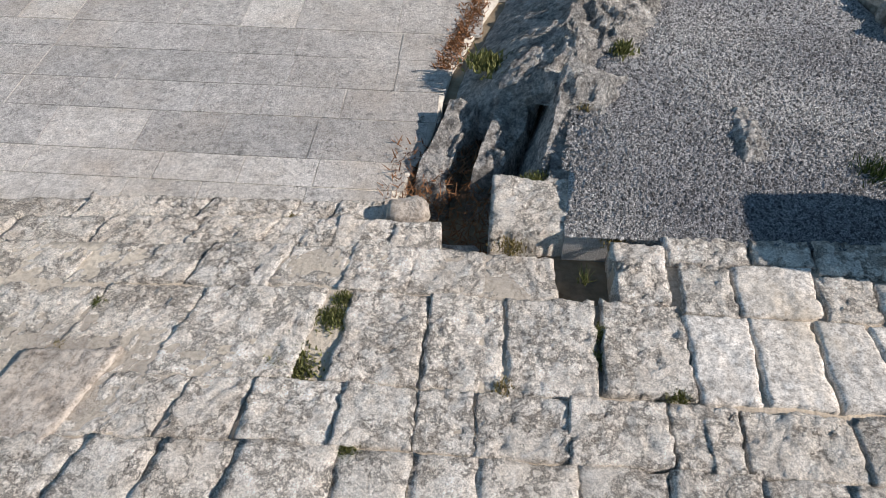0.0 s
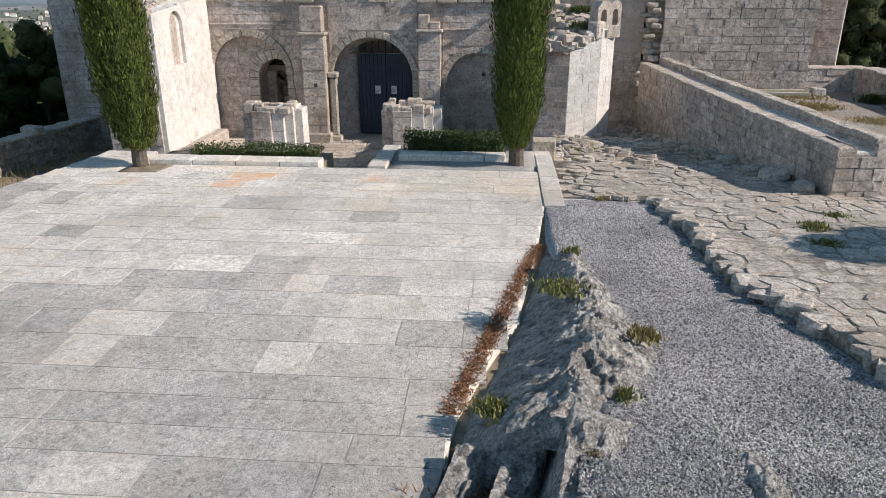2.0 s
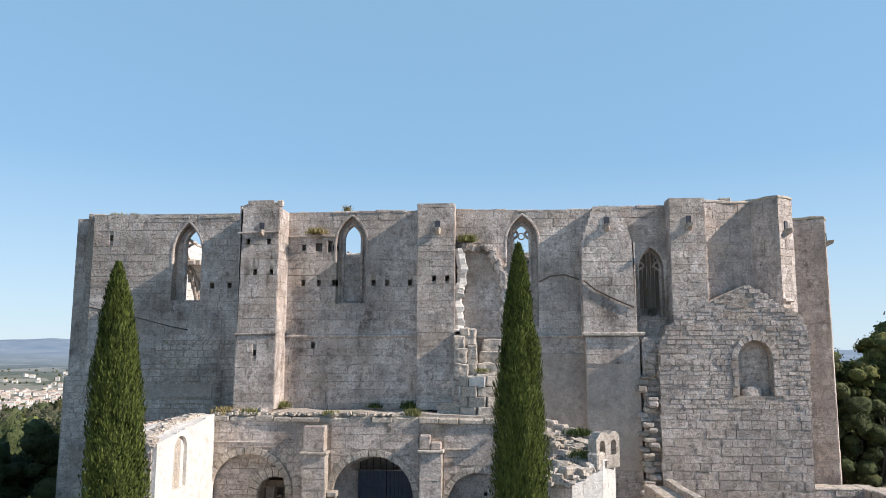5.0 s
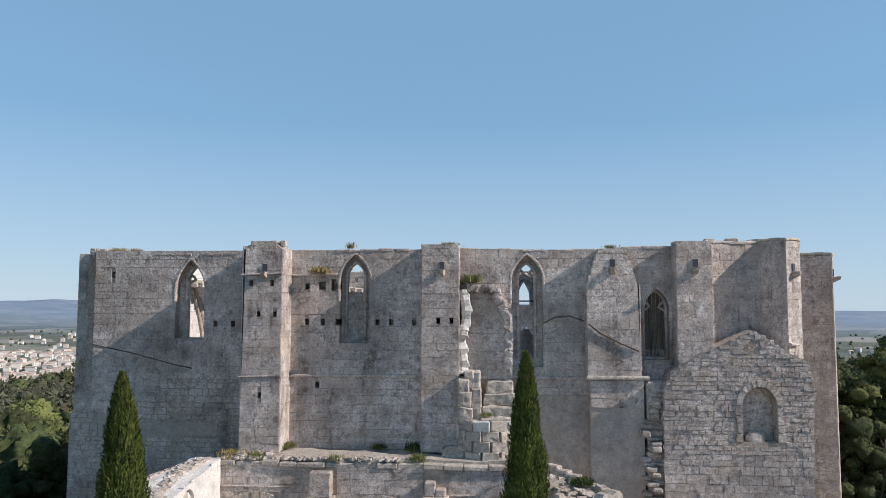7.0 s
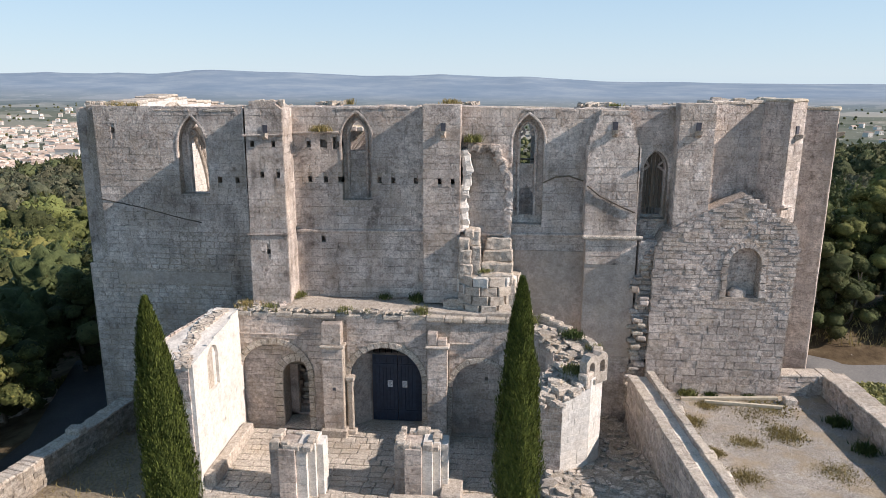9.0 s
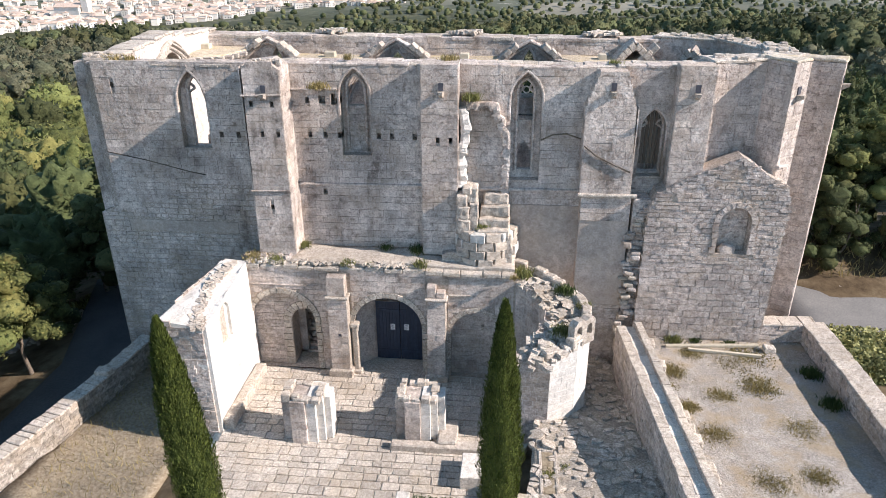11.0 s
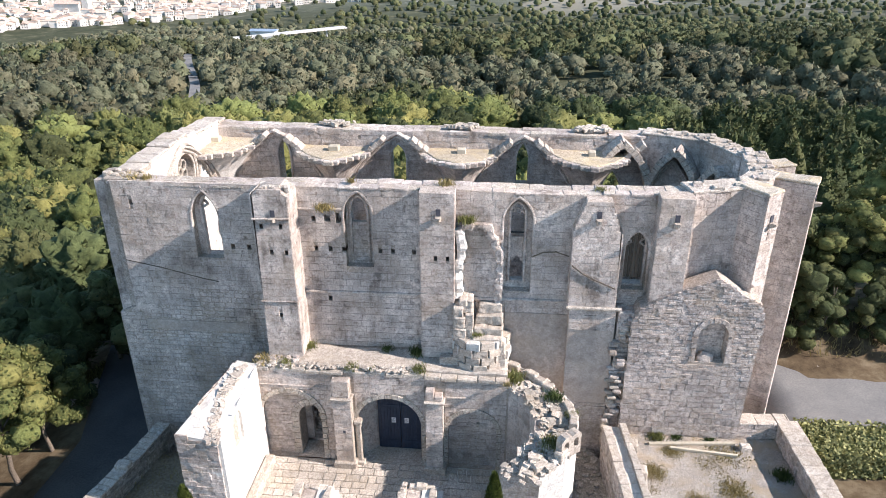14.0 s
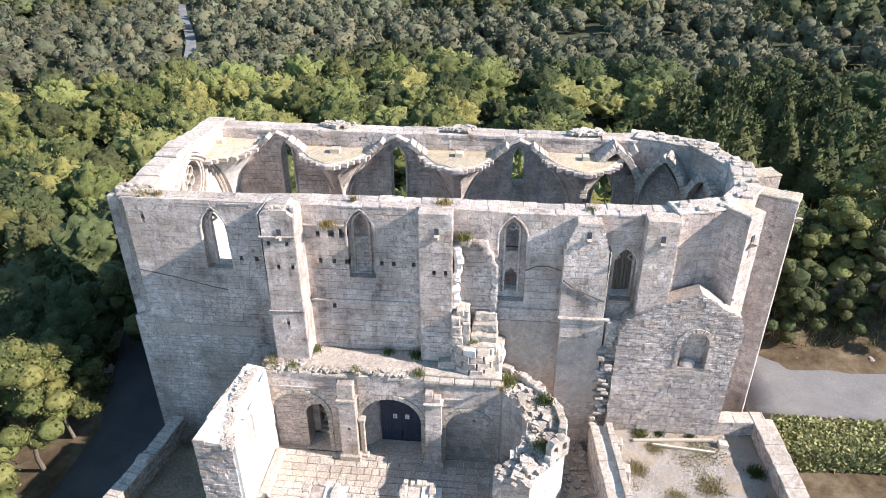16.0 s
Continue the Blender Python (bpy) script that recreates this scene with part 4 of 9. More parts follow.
def facet(a, b, seed, top=14.25, name="wall_apse", win=False):
    u = Vector((b[0] - a[0], b[1] - a[1], 0))
    ln_, u = u.length, u.normalized()
    n = Vector((u.y, -u.x, 0))
    to = frame_map((a[0], a[1], 0), u, n)
    holes = []
    w = prism(name, to, rec(-0.25, ln_ + 0.25, -2.5, top), holes, -IN, 0.0, M_CORE)
    tagged(w, "canted limestone apse wall, open to the sky", "wall", kind="structure")
    masonry(w, to, rec(0.0, ln_, -1.5, top), holes, (0.27, 0.42), (0.45, 0.95), M_ASHLAR, seed)
    inn = frame_map((a[0] - n.x * IN, a[1] - n.y * IN, 0), u, -n)
    masonry(w, inn, rec(0.4, ln_ - 0.4, 4.0, top), holes, (0.27, 0.4), (0.45, 0.9), M_ASHLAR, seed + 1)
    m = ln_ * 0.5
    hw = ln_ * 0.5 - 0.25
    for i, (k, dd) in enumerate(((0.0, 0.30), (0.16, 0.2), (0.32, 0.1))):
        V, F = sweep(arch_pts(m, max(0.5, hw - k), 4.0, 9.2, 12.6 - k, 18), 0.17, dd + 0.1, inn)
        obj("rib", V, F, M_WHITE, w)
    cop = rough_box(0, 0, 0, ln_ + 0.3, IN + 0.12, 0.14, 0.22, 0.06, seed, 0.04)
    for v in cop.verts:
        p = to(v.co.x - 0.15, 0, -v.co.y + 0.06)
        v.co = Vector((p.x, p.y, top + v.co.z - 0.01))
    from_bm("coping", cop, M_FLAG, w)
    rr_ = random.Random(seed)
    for k_ in range(int(ln_ * 5)):
        q0 = to(rr_.uniform(0, ln_), top, -rr_.uniform(0.1, IN - 0.15))
        s_ = rr_.uniform(0.12, 0.3)
        from_bm("head_stone", rough_box(q0.x - s_, q0.y - s_ * 0.7, top, q0.x + s_, q0.y + s_ * 0.7, top + 0.13 + rr_.uniform(0.02, 0.16), 0.2, 0.05, seed * 7 + k_, 0.04), rr_.choice((M_FLAG, M_WHITE, M_RUBBLE)), w)
    return w, inn, m


for i, (a, b) in enumerate(zip(APSE, APSE[1:])):
    facet(a, b, 70 + i * 3, top=(14.35, 14.1, 13.9, 13.75, 13.7)[i])


def diag_buttress(root, out, length, width, zf, zt, mat, seed, label):
    """A buttress standing out from a corner along `out`."""
    o = Vector((*out, 0)).normalized()
    s = Vector((-o.y, o.x, 0))
    r0 = Vector((*root, 0))
    core = bmesh.new()
    q = [r0 - o * 0.8 - s * width / 2, r0 - o * 0.8 + s * width / 2, r0 + o * length + s * width / 2, r0 + o * length - s * width / 2]
    lo = [core.verts.new((p.x, p.y, zf)) for p in q]
    hi = [core.verts.new((p.x, p.y, zt)) for p in q]
    core.faces.new(hi)
    for i in range(4):
        j = (i + 1) % 4
        core.faces.new((lo[i], lo[j], hi[j], hi[i]))
    bmesh.ops.recalc_face_normals(core, faces=core.faces)
    b = tagged(from_bm("buttress", core, M_CORE), label, "buttress", "buttresses of the apse")
    for c, u, n, w in ((q[3], -o, -s, length + 0.8), (q[1], o, s, length + 0.8), (q[3], s, o, width)):
        to = frame_map((c.x, c.y, 0), u, n)
        masonry(b, to, rec(0, w, zf, zt), [], (0.28, 0.42), (0.4, 0.9), mat, seed)
        seed += 1
    tip = frame_map((q[3].x, q[3].y, 0), s, o)
    cap = rough_box(-0.03, 0, zt, width + 0.03, length + 0.86, zt + 0.13, 0.2, 0.07, seed, 0.04)
    for v in cap.verts:
        p = tip(v.co.x, 0, 0.06 - v.co.y)
        v.co = Vector((p.x, p.y, v.co.z))
    from_bm("capstone", cap, M_LICHEN, b)
    return b, tip


b5, tip5 = diag_buttress((11.75, 29.5), (0.62, -0.78), 0.95, 1.05, -1.0, 14.45, M_ASHLAR, 90, "diagonal limestone buttress with a carved water spout")
spout(b5, 0.5, 13.2, 0, tip5)
V, F = sweep([(-0.05, 10.2), (0.6, 10.2)], 0.14, 0.18, tip5)
obj("ledge", V, F, M_ASHLAR, b5)
b6, tip6 = diag_buttress((13.6, 32.4), (0.90, -0.44), 1.75, 1.0, -1.0, 14.0, M_ASHLAR, 95, "tall shaded diagonal buttress with a stone gargoyle")
spout(b6, 0.5, 13.1, 0, tip6)
b7, tip7 = diag_buttress((14.1, 36.0), (0.97, 0.25), 1.5, 1.1, -3.0, 13.35, M_ASHLAR, 101, "diagonal buttress at the head of the apse")
b8, tip8 = diag_buttress((12.3, 39.6), (0.55, 0.83), 1.2, 1.1, -4.0, 13.3, M_ASHLAR, 105, "diagonal buttress at the north side of the apse")
b8b, _ = diag_buttress((9.0, 41.0), (0.2, 0.98), 1.2, 1.3, -4.0, 13.3, M_ASHLAR, 108, "buttress with a broken head on the north side")

# ---- west wall with its rose window ----
WX = -17.0
west_in = frame_map((WX, 29.0, 0), (0, 1, 0), (1, 0, 0))
rose_c, rose_r = (5.75, 12.4), 1.05
ring = lambda c, r, n=24: [(c[0] + r * math.cos(2 * math.pi * i / n), c[1] + r * math.sin(2 * math.pi * i / n)) for i in range(n)]
west_out = [(0.0, -2.5), (12.0, -2.5), (12.0, 13.75), (9.0, 13.9), (5.8, 14.35), (3.0, 14.1), (0.0, 14.0)]
wall_west = prism("wall_west", west_in, west_out, [ring(rose_c, rose_r)], -1.2, 0.0, M_CORE)
tagged(wall_west, "sunlit pale limestone west wall with a rose window", "wall", kind="structure")
# inner face brightened in colour as sunlit; the outer face keeps plain ashlar
masonry(wall_west, west_in, [(0.9, 5.0), (10.9, 5.0), (10.9, 13.7), (9.0, 13.85), (5.8, 14.3), (3.0, 14.05), (0.9, 13.95)], [ring(rose_c, rose_r + 0.3)], (0.28, 0.4), (0.5, 0.95), M_SUNLIME, 110)
west_outer = frame_map((WX - 1.2, 29.0, 0), (0, 1, 0), (-1, 0, 0))
masonry(wall_west, west_outer, rec(0.0, 12.0, -2.0, 13.7), [ring(rose_c, rose_r)], (0.28, 0.4), (0.5, 0.95), M_ASHLAR, 113)
for rr, ww, dd in ((rose_r + 0.08, 0.16, 0.1), (rose_r + 0.28, 0.16, 0.16), (rose_r + 0.55, 0.14, 0.2)):
    V, F = sweep(ring(rose_c, rr) + ring(rose_c, rr)[:1], ww, dd, west_in)
    obj("rose_moulding", V, F, M_WHITE, wall_west)
for k in range(6):
    a = 2 * math.pi * (k + 0.5) / 6
    c = (rose_c[0] + 0.55 * math.cos(a), rose_c[1] + 0.55 * math.sin(a))
    V, F = sweep(ring(c, 0.3, 14) + ring(c, 0.3, 14)[:1], 0.09, 0.16, west_in, -0.4)
    obj("rose_tracery", V, F, M_WHITE, wall_west)
V, F = sweep(ring(rose_c, 0.22, 12) + ring(rose_c, 0.22, 12)[:1], 0.08, 0.16, west_in, -0.4)
obj("rose_tracery", V, F, M_WHITE, wall_west)
for k, dd in ((0.0, 0.3), (0.2, 0.2)):
    V, F = sweep(arch_pts(5.6, 4.2 - k, 6.0, 8.2, 13.95 - k, 22), 0.2, dd, west_in)
    obj("wall_rib", V, F, M_WHITE, wall_west)
for k in range(11):
    y0 = 29.0 + k * 1.1
    zt = lerp_table([(29, 14.0), (32, 14.1), (34.8, 14.35), (38, 13.9), (41, 13.75)], y0 + 0.5)
    from_bm("coping_stone", rough_box(WX - 1.25, y0, zt - 0.02, WX + 0.06, y0 + 1.08, zt + rng.uniform(0.08, 0.18), 0.45, 0.05, k, 0.05), M_WHITE, wall_west)

# ---- north wall: blind bays, lancets, vault springers ----
NYI = 39.8
north = frame_map((0, NYI, 0), (1, 0, 0), (0, -1, 0))
BAYS = [-13.4, -5.85, 1.65]
SPRING = [-17.0, -9.6, -2.05, 5.4]
n_holes = [arch_pts(-12.95, 0.42, 7.5, 12.0, 13.0), arch_pts(-5.85, 0.52, 7.5, 11.9, 12.85), arch_pts(1.6, 0.40, 10.3, 12.1, 13.1), arch_pts(6.9, 0.75, 6.0, 9.6, 11.6)]
north_out = [(-18.2, -4.0), (9.2, -4.0), (9.2, 13.65), (4.0, 13.6), (-3.0, 13.62), (-10.0, 13.55), (-18.2, 13.7)]
wall_north = prism("wall_north", north, north_out, n_holes, -1.2, 0.0, M_CORE)
tagged(wall_north, "north nave wall with blind pointed bays and open lancets", "wall", kind="structure")
masonry(wall_north, north, [(-17.0, 4.0), (9.0, 4.0), (9.0, 13.6), (4.0, 13.55), (-3.0, 13.57), (-10.0, 13.5), (-17.0, 13.6)], n_holes + hb([(-8.2, 13.2), (3.6, 13.15), (7.2, 13.1)]), (0.27, 0.4), (0.5, 1.0), M_ASHLAR, 120, dep=(0.01, 0.04))
for h_ in n_holes:
    V, F = sweep(h_, 0.14, 0.1, north)
    obj("window_moulding", V, F, M_ASHLAR, wall_north)
A_HALF, A_SPR, A_H = 3.62, 7.9, 5.6
A_R = (A_H ** 2 + A_HALF ** 2) / (2 * A_HALF)


def half_span(z):
    t = max(0.0, z - A_SPR)
    return max(0.0, math.sqrt(max(0.0, A_R ** 2 - t * t)) - (A_R - A_HALF))


for c in BAYS:
    for k, dd in ((0.0, 0.34), (0.2, 0.22)):
        V, F = sweep(arch_pts(c, A_HALF - k, 4.0, A_SPR, A_SPR + A_H - k, 26), 0.2, dd, north)
        obj("wall_rib", V, F, M_ASHLAR, wall_north)


def springer(cx, ztop, left, right, seed, mat=M_ASHLAR):
    """What is left of the vault over a pier: a fan of stone widening upwards to a broken, flat-filled top."""
    V, F = [], []
    lv = 11
    for i in range(lv):
        z = A_SPR - 0.6 + (ztop - A_SPR + 0.6) * i / (lv - 1)
        w = A_HALF - half_span(z) + 0.18
        p = 0.45 + (w - 0.18) * 1.15
        wl, wr = (w if left else 0.3), (w if right else 0.3)
        j = (noise.noise(Vector((i * 0.7, seed, 0))) * 0.25) if i == lv - 1 else 0
        for (a, b) in ((-wl, -0.05), (-wl * 0.9, p * 0.38), (-wl * 0.62, p * 0.72), (-0.22, p * 0.98 + j), (0.22, p + j), (wr * 0.62, p * 0.72), (wr * 0.9, p * 0.38), (wr, -0.05)):
            V.append(north(cx + a, z + (noise.noise(Vector((a, b, seed))) * 0.18 if i == lv - 1 else 0), b))
    for i in range(lv - 1):
        for k in range(7):
            F.append((i * 8 + k, i * 8 + k + 1, i * 8 + k + 9, i * 8 + k + 8))
    F.append(tuple(range((lv - 1) * 8, lv * 8)))
    s = tagged(obj("vault_springer", V, F, mat), "broken rib-vault springer with a flat pale filled top", "vault", "vault springers")
    r = random.Random(seed)
    # filled top, pale mortar, and the broken rib stones climbing to the bay crowns
    top = V[-8:]
    cen = sum((Vector(v) for v in top), Vector()) / 8
    cv = [cen + (Vector(v) - cen) * 0.96 + Vector((0, 0, 0.03)) for v in top] + [cen + (Vector(v) - cen) * 0.9 + Vector((0, 0, 0.11)) for v in top]
    obj("mortar_cap", cv, [tuple(range(8, 16))] + [(k, (k + 1) % 8, (k + 1) % 8 + 8, k + 8) for k in range(8)], M_PALECAP, s)
    from_bm("block", rough_box(cx - 0.45 + seed * 0.1, NYI - 1.2, ztop + 0.05, cx + 0.35, NYI - 0.7, ztop + 0.38, 0.3, 0.02, seed, 0.03), M_BEAM, s)
    r = random.Random(seed)
    for sgn, on in ((-1, left), (1, right)):
        if not on:
            continue
        for k in range(6):
            z = ztop - 0.5 + k * 0.25
            if z > A_SPR + A_H - 0.25:
                break
            u = cx + sgn * (A_HALF - half_span(z))
            bm = rough_box(-0.2, -0.42, -0.15, 0.2 + r.uniform(0, 0.1), 0.42, 0.15, 0.2, 0.03, seed + k, 0.03)
            bmesh.ops.rotate(bm, verts=bm.verts, cent=(0, 0, 0), matrix=Euler((0, -sgn * (0.9 - k * 0.03), 0)).to_matrix())
            bmesh.ops.translate(bm, verts=bm.verts, vec=north(u, z + 0.12, 0.62 + r.uniform(-0.06, 0.06)))
            from_bm("rib_stone", bm, M_WHITE, s)
    for k in range(6):
        p0, p1 = Vector(top[k]), Vector(top[k + 1])
        for t_ in (0.15, 0.5, 0.85):
            p_ = p0.lerp(p1, t_)
            s_ = r.uniform(0.2, 0.34)
            from_bm("rim_stone", rough_box(p_.x - s_, p_.y - s_ * 0.5, p_.z - 0.2, p_.x + s_, p_.y + s_ * 0.5, p_.z + r.uniform(0.03, 0.09), 0.16, 0.05, seed * 40 + k * 3, 0.03), M_ASHLAR if r.random() < 0.6 else M_FLAG, s)
    # slim rib running down the pier
    V, F = sweep([(cx, 4.0), (cx, ztop - 0.6)], 0.3, 0.5, north)
    obj("pier_shaft", V, F, M_WHITE, s)
    return s


M_PALECAP = stone_mat("pale_mortar_cap", (0.34, 0.29, 0.22), (0.47, 0.41, 0.325), (0.57, 0.51, 0.42), stain_amt=0.2, warm=(0.60, 0.46, 0.22), warm_amt=0.3, bump=0.3, dist=0.02, vary=0.1)
# west springer whitened in colour to read as sunlit
springer(-16.85, 12.9, False, True, 1, M_SUNLIME)
springer(SPRING[1], 12.55, True, True, 2)
springer(SPRING[2], 12.55, True, True, 3)
springer(SPRING[3], 12.6, True, True, 4)
for ya, yb in ((NYI - 0.05, NYI + 0.55), (NYI + 0.53, NYI + 1.22)):
    x = -18.2
    while x < 9.1:
        w = rng.uniform(0.5, 1.5)
        from_bm("coping_stone", rough_box(x, ya + rng.uniform(-0.03, 0.05), 13.45, min(9.2, x + w + 0.015), yb, 13.62 + rng.uniform(0.0, 0.07), 0.3, 0.04, int(x * 7), 0.03), rng.choice((M_FLAG, M_ASHLAR, M_RUBBLE)), wall_north)
        x += w
for cx, n in ((-9.6, 16), (-2.1, 16), (5.6, 24)):
    rubble_top(wall_north, [(cx - 0.7, 40.5, 13.75), (cx + 0.7, 40.4, 13.8)], n * 2, M_FLAG, int(cx * 3 + 50), (0.15, 0.4), spread=0.4)
nt, _ = diag_buttress((-17.7, 41.0), (-0.25, 0.97), 0.9, 1.9, -4.0, 13.3, M_ASHLAR, 131, "squat corner turret with an ochre lichen top")
# apse vault: pointed rib arches of stepped blocks standing before the canted walls
RP = [(5.6, 38.7), (8.9, 39.0), (11.4, 37.7), (12.55, 35.2), (12.1, 32.9)]
for k, (a, b) in enumerate(zip(RP, RP[1:])):
    rib = tagged(new("vault_rib"), "pointed vault rib of stepped pale stone blocks", "vault", "ribs of the apse vault")
    a, b = Vector((*a, 0)), Vector((*b, 0))
    u = b - a
    half = u.length / 2
    u.normalize()
    n_ = Vector((u.y, -u.x, 0))
    zs, za = 10.3, (13.45, 13.2, 12.9, 12.5)[k]
    pts = arch_pts(half, half, zs - 1.2, zs, za, 22)
    r = random.Random(k)
    for i in range(1, len(pts) - 2):
        (p0, z0), (p1, z1) = pts[i], pts[i + 1]
        if k == 3 and i > 13:
            break
        bl = math.hypot(p1 - p0, z1 - z0)
        bm = rough_box(-bl * 0.5, -0.24, -0.17, bl * 0.5 - 0.01, 0.24, 0.17 + r.uniform(0.0, 0.1), 0.22, 0.025, k * 30 + i, 0.03)
        tl = math.atan2(z1 - z0, p1 - p0)
        mt = Matrix.Translation(a + u * ((p0 + p1) / 2) + Vector((0, 0, (z0 + z1) / 2))) @ Matrix.Rotation(math.atan2(u.y, u.x), 4, "Z") @ Matrix.Rotation(-tl, 4, "Y")
        bm.transform(mt)
        from_bm("rib_stone", bm, M_WHITE if (i % 3) else M_FLAG, rib)
    # remnant of the vault web behind the rib
    V, F = [], []
    for i, (p, z) in enumerate(pts[1:-1]):
        q0 = a + u * p
        for d_, dz in ((0.1, 0.12), (-0.5, 0.3 + 0.1 * noise.noise(Vector((i, k, 0)))), (-1.1, 0.25)):
            V.append((q0.x + n_.x * d_, q0.y + n_.y * d_, z + dz))
    for i in range(len(pts) - 3):
        for d_ in range(2):
            F.append((i * 3 + d_, i * 3 + d_ + 1, i * 3 + d_ + 4, i * 3 + d_ + 3))
    if k < 3:
        obj("vault_web", V, F, M_RUBBLE, rib, "rough remnant of the vault web")
tagged(sheet("nave_floor", [(-17, 29.9), (10, 29.9), (12.8, 32.5), (13, 36), (11.4, 38.8), (9, 39.8), (-17, 39.8)], -0.3, M_COURT, "gravel floor of the open nave", "floor", cell=1.5), kind="structure")
# infill of the gap between the apse's north corner and the wall, a low vaulted remnant
from_bm("vault_remnant", rough_box(11.9, 33.6, -0.3, 13.1, 36.6, 11.4, 0.3, 0.22, 8, 0.2), M_WHITE)
tagged(bpy.data.objects["vault_remnant"], "broken lump of pale vault masonry in the apse", "vault")

# ---- porch range in front of the church ----
PY = 26.7
porch = frame_map((0, PY, 0), (1, 0, 0), (0, -1, 0))
ARCH_L = arch_pts(-9.5, 1.52, 0.0, 2.55, 4.05, 18)
GATE = arch_pts(-4.55, 1.6, 0.0, 2.45, 4.03, 18)
ARCH_R = arch_pts(-0.42, 1.18, 0.0, 2.3, 3.48, 16)
porch_out = [(-11.3, -0.4), (1.3, -0.4), (1.3, 5.35), (-11.3, 5.3)]
wall_porch = prism("wall_porch", porch, porch_out, [ARCH_L, GATE, ARCH_R], -0.4, 0.0, M_CORE)
tagged(wall_porch, "ashlar porch front with three round arches", "wall", kind="structure")
masonry(wall_porch, porch, [(-11.2, 0.0), (1.2, 0.0), (1.2, 5.35), (-11.2, 5.3)], [arch_pts(-9.5, 1.80, 0.0, 2.55, 4.33), arch_pts(-4.55, 1.87, 0.0, 2.45, 4.3), arch_pts(-0.42, 1.42, 0.0, 2.3, 3.72)] + [rec(-7.3, -6.2, 0, 5.3), rec(-2.75, -1.75, 0, 4.9)],
        (0.22, 0.34), (0.35, 0.75), M_ASHLAR, 140, dep=(0.017, 0.023), gap=0.005, skew=0.004, pick=(-11.3, 1.3, 0.0, 5.4), most=290)
voussoirs(wall_porch, porch, -9.5, 1.52, 2.55, 4.05, 0.28, 15, M_FLAG, 0.05, jamb=0.0)
voussoirs(wall_porch, porch, -4.55, 1.6, 2.45, 4.03, 0.27, 17, M_FLAG, 0.05, jamb=0.0, seed=4)
voussoirs(wall_porch, porch, -0.42, 1.18, 2.3, 3.48, 0.24, 13, M_FLAG, 0.045, jamb=0.0, seed=5)
# infill of the two side bays
DOOR_L = arch_pts(-8.48, 0.72, 0.0, 2.43, 3.15, 14)
fill_l = frame_map((0, PY + 0.28, 0), (1, 0, 0), (0, -1, 0))
bay_l = prism("bay_infill", fill_l, rec(-11.2, -7.4, -0.2, 4.4), [DOOR_L], -1.0, -0.0, M_CORE, wall_porch)
masonry(bay_l, fill_l, ARCH_L, [arch_pts(-8.48, 1.12, 0.0, 2.43, 3.55)], (0.17, 0.25), (0.3, 0.6), M_RUBBLE, 150, dep=(0.0, 0.03), gap=0.012)
voussoirs(bay_l, fill_l, -8.48, 0.72, 2.43, 3.15, 0.40, 11, M_WHITE, 0.07, jamb=0.0, seed=6, name="door_voussoir")
bay_r = prism("bay_infill", fill_l, rec(-1.8, 1.1, -0.2, 3.8), [rec(-0.22, -0.08, 2.55, 2.7)], -0.4, 0.0, M_CORE, wall_porch)
masonry(bay_r, fill_l, ARCH_R, [rec(-0.22, -0.08, 2.55, 2.7)], (0.2, 0.28), (0.35, 0.6), M_ASHLAR, 154, dep=(0.0, 0.025))
# side passage behind the small door
inner = tagged(new("wall_passage"), "dim stone passage behind the side door", "wall", kind="structure")
obj("passage_side", *box_vf(-9.95, PY + 1.16, -0.2, -9.4, SY + 0.0, 4.4), M_ASHLAR, inner)
obj("passage_side", *box_vf(-7.6, PY + 1.16, -0.2, -7.2, SY + 0.0, 4.4), M_ASHLAR, inner)
rp = random.Random(91)
for k in range(34):
    x, z = rp.uniform(-9.3, -7.8), 0.1 + 2.6 * k / 34
    y = PY + 1.72 + rp.uniform(-0.08, 0.1) + 0.05 * z
    if x > -8.45 and 0.5 < z < 1.7:
        continue
    from_bm("rubble_stone", rough_box(x - rp.uniform(0.12, 0.26), y, z - 0.1, x + rp.uniform(0.12, 0.26), y + 0.25, z + rp.uniform(0.04, 0.16), 0.2, 0.04, k, 0.04), rp.choice((M_RUBBLE, M_FLAG)), inner)
obj("passage_lintel", *box_vf(-9.4, PY + 1.3, 2.55, -7.6, PY + 1.6, 2.8), M_OLDWOOD, inner, "brown timber lintel")
obj("inner_jamb", *box_vf(-9.4, PY + 1.3, -0.2, -8.85, PY + 1.6, 2.55), M_ASHLAR, inner)
for i in range(3):
    obj("passage_step", *box_vf(-9.4, PY + 1.3 + i * 0.3, -0.2, -7.6, SY, 0.16 + i * 0.17), M_ASHLAR, inner)

# gate recess, timber gate
gate_wall = tagged(new("wall_gate_recess"), "splayed stone reveals of the gateway", "wall", kind="structure")
for side, x0, x1, xb0, xb1 in ((-1, -6.6, -6.15, -6.6, -5.28), (1, -2.95, -2.4, -3.05, -2.4)):
    V = [(x0, PY + 0.4, -0.2), (x1, PY + 0.4, -0.2), (xb1, PY + 1.25, -0.2), (xb0, PY + 1.25, -0.2)]
    V += [(a, b, 4.6) for a, b, _ in V]
    obj("reveal", V, [(0, 1, 2, 3), (4, 5, 6, 7), (0, 1, 5, 4), (1, 2, 6, 5), (2, 3, 7, 6), (3, 0, 4, 7)], M_ASHLAR, gate_wall)
gl = frame_map((0, PY + 1.0, 0), (1, 0, 0), (0, -1, 0))
